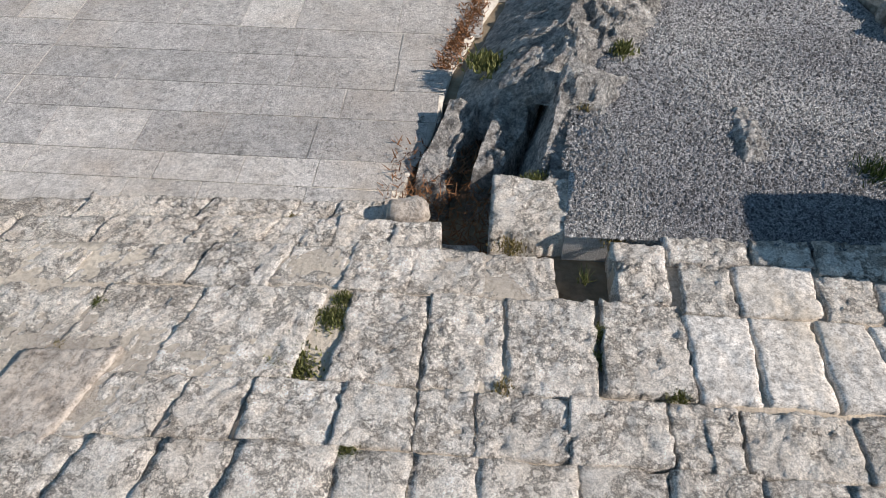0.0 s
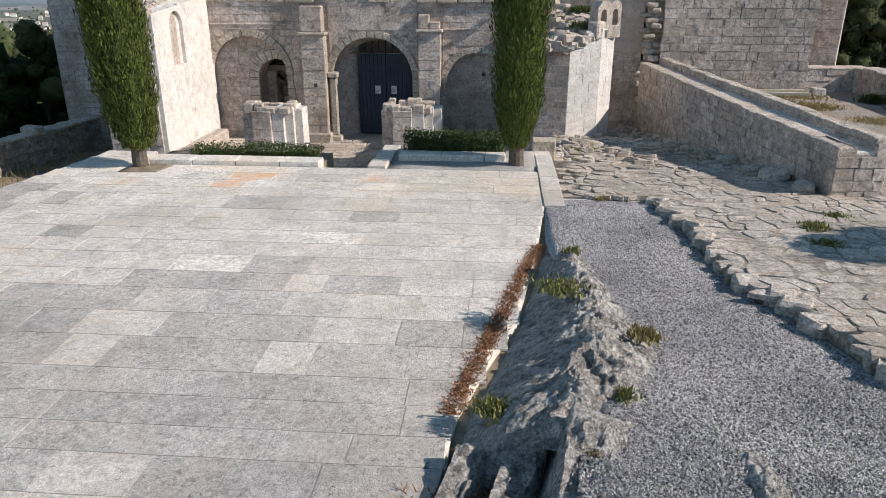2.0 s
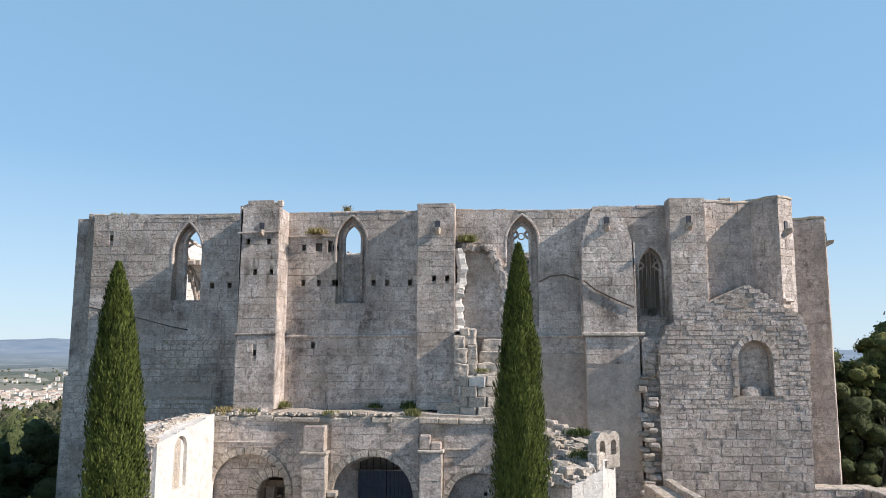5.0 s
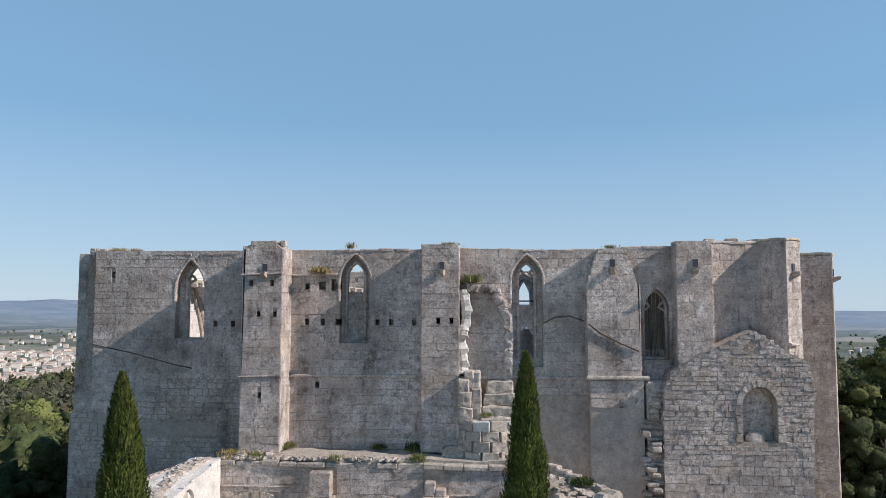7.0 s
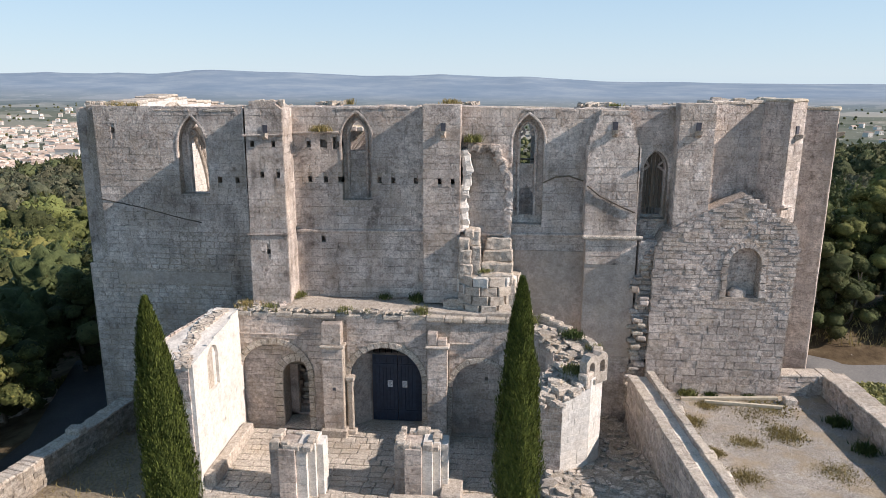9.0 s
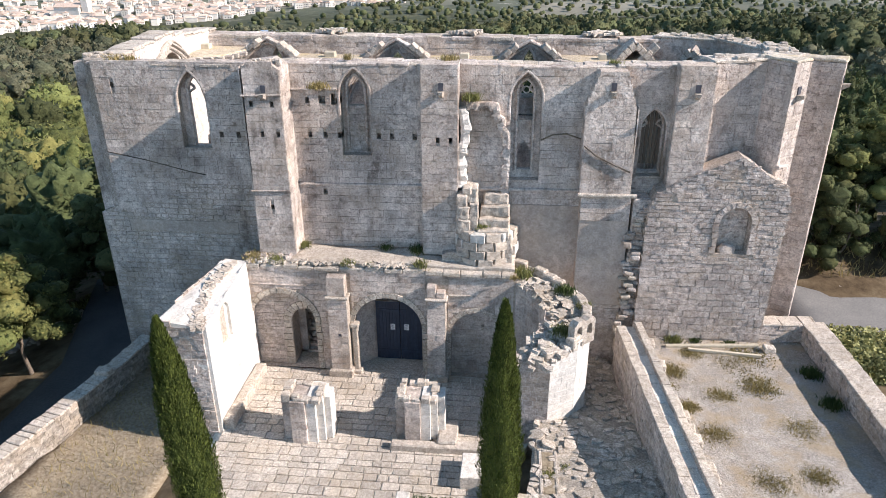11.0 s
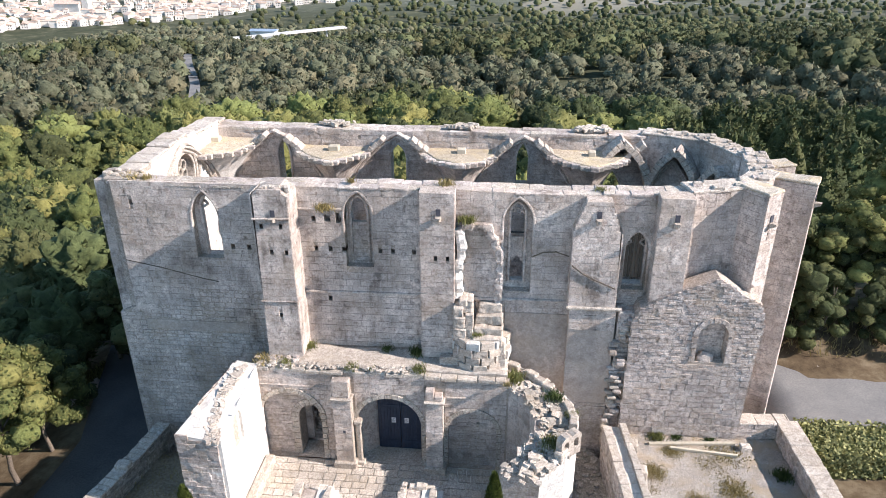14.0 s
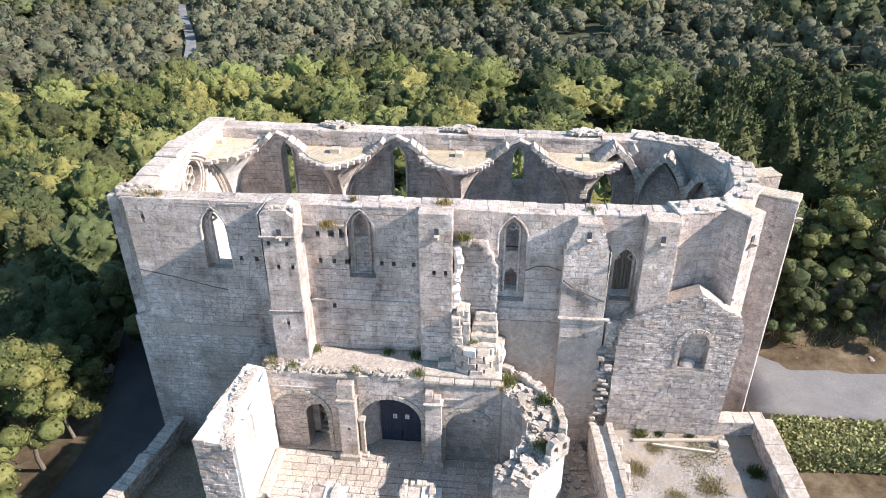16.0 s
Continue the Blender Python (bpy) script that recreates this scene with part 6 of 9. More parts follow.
# ---- forecourt and foreground terrace ----
ZP = 2.08
gtab = [(0, 2.60), (2, 2.52), (3, 2.60), (4.3, 2.55), (5, 2.42), (7.7, 2.25), (10.5, 2.1), (12.3, 2.03), (40, 2.0)]
gravel_z = lambda x, y: lerp_table(gtab, y) - 0.05 * max(0.0, min(1.0, (x - 2.4) / 2.0))
FORE = [(-10.6, 1.8), (-0.3, 2.2), (-0.2, 2.62), (0.0, 3.34), (0.12, 4.41), (0.4, 5.39), (0.75, 6.43), (1.15, 9.25), (1.38, 11.5), (1.4, 14.22), (-8.2, 14.22), (-8.2, 15.5), (-9.45, 15.5), (-9.7, 13.6), (-9.95, 12.3), (-10.3, 9.0)]
forecourt = sheet("forecourt", FORE, ZP - 0.009, M_JOINT, "mortar bed of the slab-paved forecourt", "pavement", thick=3.4, cell=0.8, amp=0.0)
M_SLABPALE = stone_mat("pale_paving_slab", (0.60, 0.565, 0.52), (0.72, 0.685, 0.635), (0.81, 0.78, 0.735), stain=(0.50, 0.46, 0.41), stain_amt=0.3, warm=(0.75, 0.62, 0.45), warm_amt=0.4, grain=9.0, bump=0.35, dist=0.01, vary=0.12, micro=0.4)
r = random.Random(300)
row_y = [1.9, 2.24, 2.6, 2.96, 3.54, 4.01, 4.54, 5.05, 5.81, 6.5, 7.26, 7.89, 8.59, 9.2, 9.8, 10.4, 10.99, 11.84, 12.4, 13.0, 13.6, 14.2, 14.85, 15.48]
for y0, y1 in zip(row_y, row_y[1:]):
    m = (y0 + y1) / 2
    xa, xb = spans(FORE, m)[0]
    x = xa + 0.02
    while x < xb - 0.06:
        w = r.uniform(0.5, 1.25)
        if x + w > xb - 0.4:
            w = xb - 0.02 - x
        mt = M_SLAB
        if y0 > 11.9:
            mt = M_SLABRED if (y0 > 12.3 and -8.6 < x < -1.2 and r.random() < 0.3) else M_SLABPALE
        else:
            k_ = r.random() + (0.9 if m < 2.95 else 0.0)
            mt = M_SLABPALE if k_ > 0.95 and m > 6 else M_SLABGREY if k_ < 0.92 - 0.8 * max(0.0, min(1.0, (m - 4.5) / 4.0)) else M_SLAB
        g = 0.003
        sk = lambda: r.uniform(-0.005, 0.005)
        z = ZP + r.uniform(-0.0015, 0.0015)
        q_ = [(x + g, y0 + g), (x + w - g, y0 + g), (x + w - g, y1 - g), (x + g, y1 - g)]
        vs = [(a + sk(), b + sk(), ZP - 0.03) for a, b in q_]
        vs += [(a + (0.003 if a < x + w / 2 else -0.003), b + (0.003 if b < m else -0.003), z + r.uniform(-0.001, 0.001)) for a, b, c in vs]
        obj("paving_slab", vs, STONE_F, mt, forecourt)
        x += w
# kerb strip along the path, planter kerbs, stairs down to the porch
kerb = tagged(new("kerb"), "long smooth grey kerb slabs along the cobbled path", "kerb", kind="structure")
y = 11.6
while y < 16.7:
    from_bm("kerb_slab", rough_box(1.385, y, 1.0, 1.8, min(16.8, y + 1.05), 2.1 - 0.03 * max(0, y - 14), 0.4, 0.01, int(y * 3), 0.015), M_SLAB, kerb)
    y += 1.06
from_bm("end_block", rough_box(1.35, 16.4, 0.6, 1.95, 16.9, 2.32, 0.3, 0.02, 9, 0.03), M_LICHEN, kerb)
for a, b, c, d, z, sd in ((-7.8, -3.7, 14.23, 14.75, 2.2, 1), (-1.95, 0.66, 15.15, 15.6, 2.2, 2)):
    kb = tagged(new("planter_kerb"), "pale stone kerb of a low planting bed", "kerb", kind="structure")
    x = a
    while x < b - 0.05:
        w = min(1.05, b - x)
        from_bm("kerb_stone", rough_box(x, c, 0.9, x + w - 0.008, d, z, 0.4, 0.012, int(x * 4) + sd, 0.02), M_SLABPALE, kb)
        x += w
kb = tagged(new("stair_ledge"), "pale sloping ledge beside the stairs", "kerb", kind="structure")
for k in range(3):
    from_bm("ledge_slab", rough_box(-2.56, 14.23 + k * 0.9, 0.6, -2.12, 15.1 + k * 0.9, 2.14 - 0.05 * k, 0.4, 0.012, k + 70, 0.02), M_SLABPALE, kb)
st = tagged(new("entrance_steps"), "worn stone steps down to the porch", "steps", kind="structure")
for i in range(12):
    from_bm("step", rough_box(-3.66, 14.23 + i * 0.29, -0.2, -2.58, 14.53 + i * 0.29, 1.91 - i * 0.17, 0.4, 0.015, i + 60, 0.02), M_FLAG, st)
sheet("planting_bed", [(-7.9, 14.7), (-3.7, 14.7), (-3.7, 15.7), (-7.9, 15.7)], 2.06, M_EARTH, "dark soil of the planting bed", "ground", thick=2.4, cell=0.4, amp=0.04)
sheet("planting_bed", [(-2.12, 14.23), (1.41, 14.23), (1.41, 16.4), (-2.12, 16.4)], 2.05, M_COURT, "gritty soil of the planting bed", "ground", thick=2.4, cell=0.4, amp=0.03)
paving(bpy.data.objects["porch_floor"], "flagstone", PORCH_IN, -0.04, (0.34, 0.55), (0.4, 0.85), M_FLAG, 310, thick=(0.03, 0.05), gap=0.02, skew=0.02, most=290, pick=(-10.5, 3.0, 19.0, 27.0), ch=0.015)
from_bm("slab_block", rough_box(-0.6, 19.3, -0.05, 0.85, 20.7, 0.6, 0.4, 0.03, 91, 0.03), M_SLABPALE)
tagged(bpy.data.objects["slab_block"], "broad low block of pale stone on the porch floor", "stone block")
from_bm("step_wall", rough_box(-1.3, 21.2, -0.05, 1.5, 21.75, 0.3, 0.4, 0.02, 92, 0.03), M_WHITE)
tagged(bpy.data.objects["step_wall"], "low pale wall slab on the porch floor", "stone block")

# terrace of old pitted blocks under the camera: two low steps and the upper pavement
M_SAND = plain_mat("sandy_joint", [(0.3, (0.40, 0.345, 0.285)), (0.5, (0.56, 0.49, 0.415)), (0.7, (0.68, 0.61, 0.53))], 40.0, 0.95, 0.9, 0.015, vary=0.0, big=1.2)
warp_y = lambda x, y: y + 0.05 * min(0.0, x + 0.5)
warp_x = lambda x, y: x + 0.30 * (y - 1.5) * max(0.0, min(1.0, (0.3 - x) / 1.6))
terrace = sheet("terrace_bed", [(-7.5, -9.0), (9.0, -9.0), (9.0, 1.75), (1.75, 1.75), (1.43, 1.75), (1.43, 1.2), (1.02, 1.2), (1.02, 1.57), (-0.5, 1.56), (-7.5, 1.2)], 2.5, M_SAND, "sandy bed of the old stone terrace", "pavement", thick=3.4, cell=0.13, amp=0.045, zf=lambda x, y: 2.508 + 0.014 * max(0.0, min(2.6, 1.2 - y)) - 0.02 * max(0.0, min(1.0, x + 0.6)))
lower = sheet("step_bed", [(-7.5, 1.1), (0.45, 1.5), (0.2, 2.0), (-0.2, 2.35), (-7.5, 1.98)], 2.1, M_SAND, "sandy bed of the two low steps", "pavement", thick=3.0, cell=0.5, amp=0.02)


def worn_block(x0, y0, x1, y1, z0, zt, seed, parent, mat=M_STEP, name="terrace_block", amp=0.021, tilt=0.02, cell=0.024):
    """A big eroded paving block: flat, broken-edged, gnawed by pits, irregular in plan."""
    r = random.Random(seed)
    nx, ny = max(4, int((x1 - x0) / cell)), max(4, int((y1 - y0) / cell))
    V, F = [], []
    jx = [r.uniform(-0.012, 0.012) for _ in range(4)]
    tx, ty = r.uniform(-tilt, tilt), r.uniform(-tilt, tilt)
    off = Vector((seed * 1.7, seed * 0.9, 0))
    for j in range(ny + 1):
        for i in range(nx + 1):
            s, t = i / nx, j / ny
            x = x0 + (x1 - x0) * s + (jx[0] * (1 - t) + jx[1] * t) * (1 if s > 0.5 else -1)
            y = y0 + (y1 - y0) * t + (jx[2] * (1 - s) + jx[3] * s) * (1 if t > 0.5 else -1)
            e = min(min(s, 1 - s) * (x1 - x0), min(t, 1 - t) * (y1 - y0))
            p = Vector((x, y, 0))
            bite = 0.35 + noise.noise(p * 4.0 + off)
            rim = max(0.0, 1 - e / (0.004 + 0.016 * max(0.0, bite)))
            z = zt + tx * (s - 0.5) + ty * (t - 0.5) - rim * (0.003 + 0.022 * max(0.0, bite))
            n2, n3, n4 = noise.noise(p * 3.0 + off), noise.noise(p * 9.0 + off), noise.noise(p * 22.0 + off)
            pit = max(0.0, noise.noise(Vector((x * 17, y * 13, seed))) - 0.12) + 0.7 * max(0.0, noise.noise(Vector((x * 34, y * 27, seed + 5))) - 0.1)
            z += amp * (n2 * 0.45 + n3 * 0.5 + n4 * 0.55) - amp * 1.9 * pit
            wx, wy = warp_x(x, y), warp_y(x, y)
            z += 0.35 * amp * math.floor(2.5 * noise.noise(p * 5.0 + off) + 0.5)
            k_ = Vector((wx, wy, 0))
            V.append((wx + noise.noise(k_ * 4.0) * 0.022 + noise.noise(k_ * 16.0) * 0.014 + noise.noise(p * 30.0 + off) * 0.006, wy + noise.noise(k_ * 4.0 + Vector((7, 3, 0))) * 0.022 + noise.noise(k_ * 16.0 + Vector((7, 3, 0))) * 0.014 + noise.noise(p * 30.0 - off) * 0.006, z))
    for j in range(ny):
        for i in range(nx):
            a = j * (nx + 1) + i
            F.append((a, a + 1, a + nx + 2, a + nx + 1))
    ring_ = [i for i in range(nx + 1)] + [j * (nx + 1) + nx for j in range(1, ny + 1)] + [ny * (nx + 1) + i for i in range(nx - 1, -1, -1)] + [j * (nx + 1) for j in range(ny - 1, 0, -1)]
    k = len(V)
    V += [(V[i][0], V[i][1], z0) for i in ring_]
    n = len(ring_)
    F += [(ring_[(i + 1) % n], ring_[i], k + i, k + (i + 1) % n) for i in range(n)]
    return obj(name, V, F, mat, parent, smooth=True)


sheet("hole_floor", [(0.9, 1.1), (1.6, 1.1), (1.6, 1.85), (0.9, 1.85)], 2.25, M_EARTH, "earth floor of a missing block", "ground", thick=0.3, cell=0.2, amp=0.03)
r = random.Random(77)
seed = 500
for y0, y1, zt, par, brk in (
        (2.05, 2.40, 2.17, lower, (-6.2, -5.4, -4.6, -3.8, -2.98, -1.97, -1.24, -0.85, -0.43, -0.15)),
        (1.61, 2.03, 2.33, lower, (-6.2, -5.5, -4.7, -3.9, -3.2, -2.5, -1.78, -1.2, -0.66, -0.21, 0.18)),
        (1.19, 1.58, 2.53, terrace, (-6.0, -5.2, -4.4, -3.6, -2.9, -2.2, -1.38, -0.84, -0.39, 0.03, 0.54, 1.03)),
        (0.47, 1.18, 2.54, terrace, (-5.8, -5.0, -4.1, -3.3, -2.6, -1.87, -1.21, -0.45, -0.28, 0.19, 0.7, 1.26)),
        (0.05, 0.46, 2.56, terrace, (-5.4, -4.5, -3.6, -2.9, -2.2, -1.46, -0.96, -0.6, -0.15, 0.2, 0.53, 1.07, 1.63, 2.05, 2.68, 3.4)),
        (-0.4, 0.04, 2.57, terrace, (-4.9, -4.0, -3.2, -2.5, -1.8, -1.23, -0.88, -0.54, -0.1, 0.21, 0.56, 1.1, 1.6, 2.08, 2.56, 3.3)),
        (-1.0, -0.41, 2.575, terrace, (-4.9, -4.0, -3.2, -2.5, -1.9, -1.3, -0.75, -0.2, 0.3, 0.8, 1.3, 1.9, 2.5, 3.2)),
        (-1.6, -1.01, 2.58, terrace, (-4.5, -3.6, -2.8, -2.0, -1.3, -0.6, 0.1, 0.8, 1.5, 2.2, 2.9, 3.6))):
    for x0, x1 in zip(brk, brk[1:]):
        if x0 == -0.45:  # a missing strip, grown over
            continue
        worn_block(x0 + 0.002, y0, x1 - r.choice((0.0, 0.001, 0.004, 0.010)), y1 - r.choice((0.0, 0.001, 0.006)), zt - 0.3, zt + r.uniform(-0.018, 0.018), seed, par, cell=0.021 if -3.0 < x0 < 2.2 and y0 > -0.3 else 0.045)
        seed += 1
worn_block(-2.0, -0.03, -1.42, 0.62, 2.3, 2.574, 480, terrace, M_WHITE, amp=0.008, tilt=0.005)
# newer, flatter blocks beyond the notch
for x0, y0, x1, y1, m in ((1.42, 1.21, 1.78, 1.74, M_STEP), (1.30, 0.52, 1.82, 1.2, M_STEP), (1.8, 1.58, 2.37, 1.83, M_STEP), (2.39, 1.6, 2.8, 1.83, M_STEP), (2.82, 1.55, 3.3, 1.84, M_STEP), (3.32, 1.5, 4.2, 1.86, M_SLABPALE),
                          (1.86, 1.14, 2.19, 1.56, M_STEP), (2.21, 1.16, 2.74, 1.58, M_SLABPALE), (2.76, 1.16, 3.12, 1.53, M_STEP), (3.14, 1.16, 3.9, 1.48, M_SLABPALE),
                          (1.84, 0.5, 2.22, 1.12, M_SLABPALE), (2.24, 0.5, 2.64, 1.13, M_SLABPALE), (2.66, 0.5, 3.0, 1.13, M_SLABPALE), (3.02, 0.5, 3.7, 1.13, M_SLABPALE)):
    worn_block(x0, y0, x1, y1, 2.3, 2.55, seed, terrace, m, amp=0.012 if m is not M_STEP else 0.025, tilt=0.01)
    seed += 1

# loose things at the trench
def boulder(name, x, y, z, sx, sy, sz, mat, label, seed, rot=0.0, cat="rock"):
    bm = bmesh.new()
    bmesh.ops.create_icosphere(bm, subdivisions=4, radius=1.0)
    off = Vector((seed * 3.3, seed, 0))
    for v in bm.verts:
        n = v.co.normalized()
        k = 1 + noise.noise(n * 1.3 + off) * 0.28 + noise.noise(n * 4 + off) * 0.09 + noise.noise(n * 11 + off) * 0.04
        q_ = n * k
        for ax in range(3):
            q_[ax] = math.copysign(abs(q_[ax]) ** 0.72, q_[ax])
        v.co = Vector((q_.x * sx, q_.y * sy, q_.z * sz))
    ob = from_bm(name, bm, mat, None, "", True)
    ob.matrix_world = pose(x, y, z, 0, 0, rot)
    return tagged(ob, label, cat)


trench_floor = sheet("trench_floor", [(-0.6, 1.7), (0.7, 1.7), (1.1, 3.4), (0.6, 4.4), (-0.05, 4.4), (-0.35, 2.6)], 1.75, M_EARTH, "dark earth floor of the trench", "ground", thick=0.6, cell=0.2, amp=0.08)
boulder("stone_ball", -0.1, 2.22, 2.18, 0.17, 0.13, 0.15, M_WHITE, "smooth rounded white stone", 8, 15)
tagged(worn_block(0.56, 1.83, 1.2, 2.42, 1.9, 2.50, 901, None, M_STEP, "white_block", amp=0.02), "large whitish squared block at the gravel edge", "stone block")
from_bm("trench_block", rough_box(0.18, 1.65, 1.8, 0.5, 1.95, 2.22, 0.2, 0.03, 7, 0.04), M_ROCK)
tagged(bpy.data.objects["trench_block"], "shaded dark block in the trench", "stone block")


def crag(name, RL, RR, crest, zl, zr, label, seed, nu=230, nv=84, peak=0.6, rough=1.0, steep=1.25):
    """Bedrock outcrop between two plan lines, its crest height given along y; smooth flank, broken crest."""
    V, F = [], []
    for i in range(nu + 1):
        s = i / nu * (len(RL) - 1)
        k = min(int(s), len(RL) - 2)
        t = s - k
        a = Vector((*RL[k], 0)).lerp(Vector((*RL[k + 1], 0)), t)
        b = Vector((*RR[k], 0)).lerp(Vector((*RR[k + 1], 0)), t)
        end = min(1.0, i / 8.0, (nu - i) / 12.0)
        for j in range(nv + 1):
            w = j / nv
            p = a.lerp(b, w)
            lo = zl(p.x, p.y) if w < peak else zr(p.x, p.y)
            top = lerp_table(crest, p.y)
            u = w / peak if w < peak else (1 - w) / (1 - peak)
            prof = min(1.0, u * steep) ** (0.95 if w < peak else 0.6)
            q_ = Vector((p.x, p.y, seed))
            ridged = sum(abs(noise.noise(q_ * f + Vector((0, 0, f)))) / f for f in (1.7, 3.4, 6.5)) * 2.2
            fine = noise.noise(q_ * 11) * 0.05 + noise.noise(q_ * 23) * 0.03 + 0.05 * (noise.voronoi(q_ * 6)[0][0] - 0.3)
            cr = 0.35 + 0.65 * min(1.0, max(0.0, (w - 0.35) * 3))
            h = (top - lo) * prof - ridged * 0.26 * cr * prof * rough + 0.14 * rough * prof * noise.noise(q_ * 2.2)
            V.append((p.x + noise.noise(q_ * 4) * 0.07 * cr, p.y + noise.noise(q_ * 4 + Vector((9, 0, 0))) * 0.06 * cr, lo - 0.06 + max(-0.03, h + fine * cr * 1.4 * prof) * end))
    for i in range(nu):
        for j in range(nv):
            q_ = i * (nv + 1) + j
            F.append((q_, q_ + 1, q_ + nv + 2, q_ + nv + 1))
    return tagged(obj(name, V, F, M_ROCK, None), label, "rock")


crag("rock_ridge", [(0.35, 3.45), (0.12, 3.8), (0.2, 4.4), (0.5, 5.51), (0.78, 6.6), (0.93, 7.4), (1.12, 8.6), (1.3, 9.6)], [(1.25, 3.2), (1.8, 3.9), (2.1, 4.6), (2.3, 5.35), (2.15, 6.2), (2.0, 7.2), (1.85, 8.3), (1.6, 9.6)],
     [(3.2, 2.66), (4.1, 2.84), (5.0, 2.78), (6.2, 2.68), (7.6, 2.6), (8.6, 2.48), (9.6, 2.26)], lambda x, y: 2.06, gravel_z, "craggy grey bedrock ridge beside the paving", 2.0, rough=0.85, steep=1.06)
for k, (xa, xb, z_) in enumerate(((-0.18, 0.14, 2.24), (0.30, 0.66, 2.38), (-0.42, -0.24, 2.08))):
    crag("ledge_stone", [(xa, 2.6), (xa + 0.1, 3.0), (xa + 0.22, 3.5), (xa + 0.3, 3.85)], [(xb, 2.55), (xb + 0.14, 3.0), (xb + 0.3, 3.5), (xb + 0.38, 3.85)], [(2.5, z_ - 0.12), (3.0, z_), (3.9, z_ + 0.12)], lambda x, y: 1.75, lambda x, y: 1.75, "long tilted rock ledge in the trench", 20.0 + k, 60, 24, 0.5, 0.3, 3.0)
crag("rock_ledge", [(0.68, 2.35), (0.74, 2.8), (0.84, 3.4), (0.95, 3.9)], [(1.3, 2.35), (1.5, 2.9), (1.65, 3.4), (1.8, 3.9)], [(2.3, 2.62), (3.2, 2.80), (3.9, 2.9)], lambda x, y: 2.0, gravel_z, "rough rock side of the trench", 7.0, 60, 34, 0.45)
crag("gravel_rock", [(2.40, 2.5), (2.38, 2.8), (2.45, 3.2), (2.52, 3.5)], [(2.74, 2.5), (2.8, 2.85), (2.72, 3.2), (2.60, 3.5)], [(2.4, 2.66), (2.8, 2.74), (3.5, 2.68)], gravel_z, gravel_z, "pale rock showing through the gravel", 14.0, 40, 24, 0.4, 0.5)

sheet("soil_strip", [(-0.05, 3.9), (0.9, 3.9), (1.4, 4.2), (2.0, 6.0), (1.9, 11.6), (1.1, 11.6), (0.3, 6.0)], 2.03, M_EARTH, "rusty dry soil between paving and rock", "ground", thick=0.4, cell=0.3, amp=0.02)
# gravel
GR = [(1.1, 1.8), (9.5, 1.78), (9.5, 3.0), (4.8, 4.0), (4.46, 4.96), (4.33, 5.85), (4.13, 6.49), (3.81, 7.68), (3.75, 9.22), (3.70, 10.52), (3.55, 12.29), (1.8, 12.29), (1.8, 11.58), (1.4, 11.58), (1.3, 9.6), (1.4, 7.0), (1.5, 4.5), (1.4, 3.6), (1.2, 2.9), (1.15, 2.4)]
gravel = sheet("gravel_bed", GR, 2.4, M_GRAVEL, "loose grey gravel", "ground", thick=0.7, cell=0.25, amp=0.03, zf=gravel_z)
rs = np.random.RandomState(4)
n = 90000
yy = 1.79 + 10.4 * rs.rand(n) ** 1.7
xx = 1.1 + 3.5 * rs.rand(n)
edge_r = np.interp(yy, [1.8, 4.0, 4.96, 5.85, 6.49, 7.68, 10.5], [4.6, 4.6, 4.4, 4.3, 4.1, 3.78, 3.68])
edge_l = np.interp(yy, [1.8, 2.4, 2.45, 3.2, 3.9, 4.6, 5.35, 6.2, 8.3, 10.5], [1.08, 1.2, 1.08, 1.2, 1.5, 1.7, 1.8, 1.6, 1.45, 1.42])
keep = (xx < edge_r) & (xx > edge_l)
xx, yy = xx[keep], yy[keep]
n = len(xx)
zz = np.array([gravel_z(a, b) + noise.noise(Vector((a * 0.9, b * 0.9, 0))) * 0.03 for a, b in zip(xx, yy)])
s = 0.008 + 0.016 * rs.rand(n) ** 3.0
oct_v = np.array([(1, 0, -0.1), (0, 1, -0.3), (-1, 0, -0.1), (0, -1, -0.3), (0.15, 0.1, 0.8)])
oct_f = np.array([(0, 1, 4), (1, 2, 4), (2, 3, 4), (3, 0, 4)])
ang = rs.rand(n) * 6.28
ca, sa = np.cos(ang), np.sin(ang)
P = oct_v[None] * (s[:, None, None] * rs.uniform(0.7, 1.3, (n, 5, 1)))
X = P[..., 0] * ca[:, None] - P[..., 1] * sa[:, None]
Y = P[..., 0] * sa[:, None] + P[..., 1] * ca[:, None]
PV = np.stack([X + xx[:, None], Y + yy[:, None], P[..., 2] + zz[:, None] + 0.004], -1).reshape(-1, 3)
PF = (oct_f[None] + (np.arange(n) * 5)[:, None, None]).reshape(-1, 3)
tagged(new("gravel_stones", big_mesh("gravel_stones", PV, PF, M_GRAVEL)), "loose grey gravel stones on the bed", "gravel", kind="stuff")
# out of view, added only to cast shadow on gravel and blocks
wt = tagged(new("wall_terrace"), "unseen rubble pier and low wall, added to shadow the gravel", "wall", kind="structure")
from_bm("pier_stone", rough_box(4.7, 1.25, 2.0, 5.6, 2.0, 4.12, 0.35, 0.06, 41, 0.06), M_RUBBLE, wt)
from_bm("wall_block", rough_box(4.7, -4.0, 2.0, 5.6, 1.24, 3.6, 0.35, 0.05, 42, 0.06), M_RUBBLE, wt)

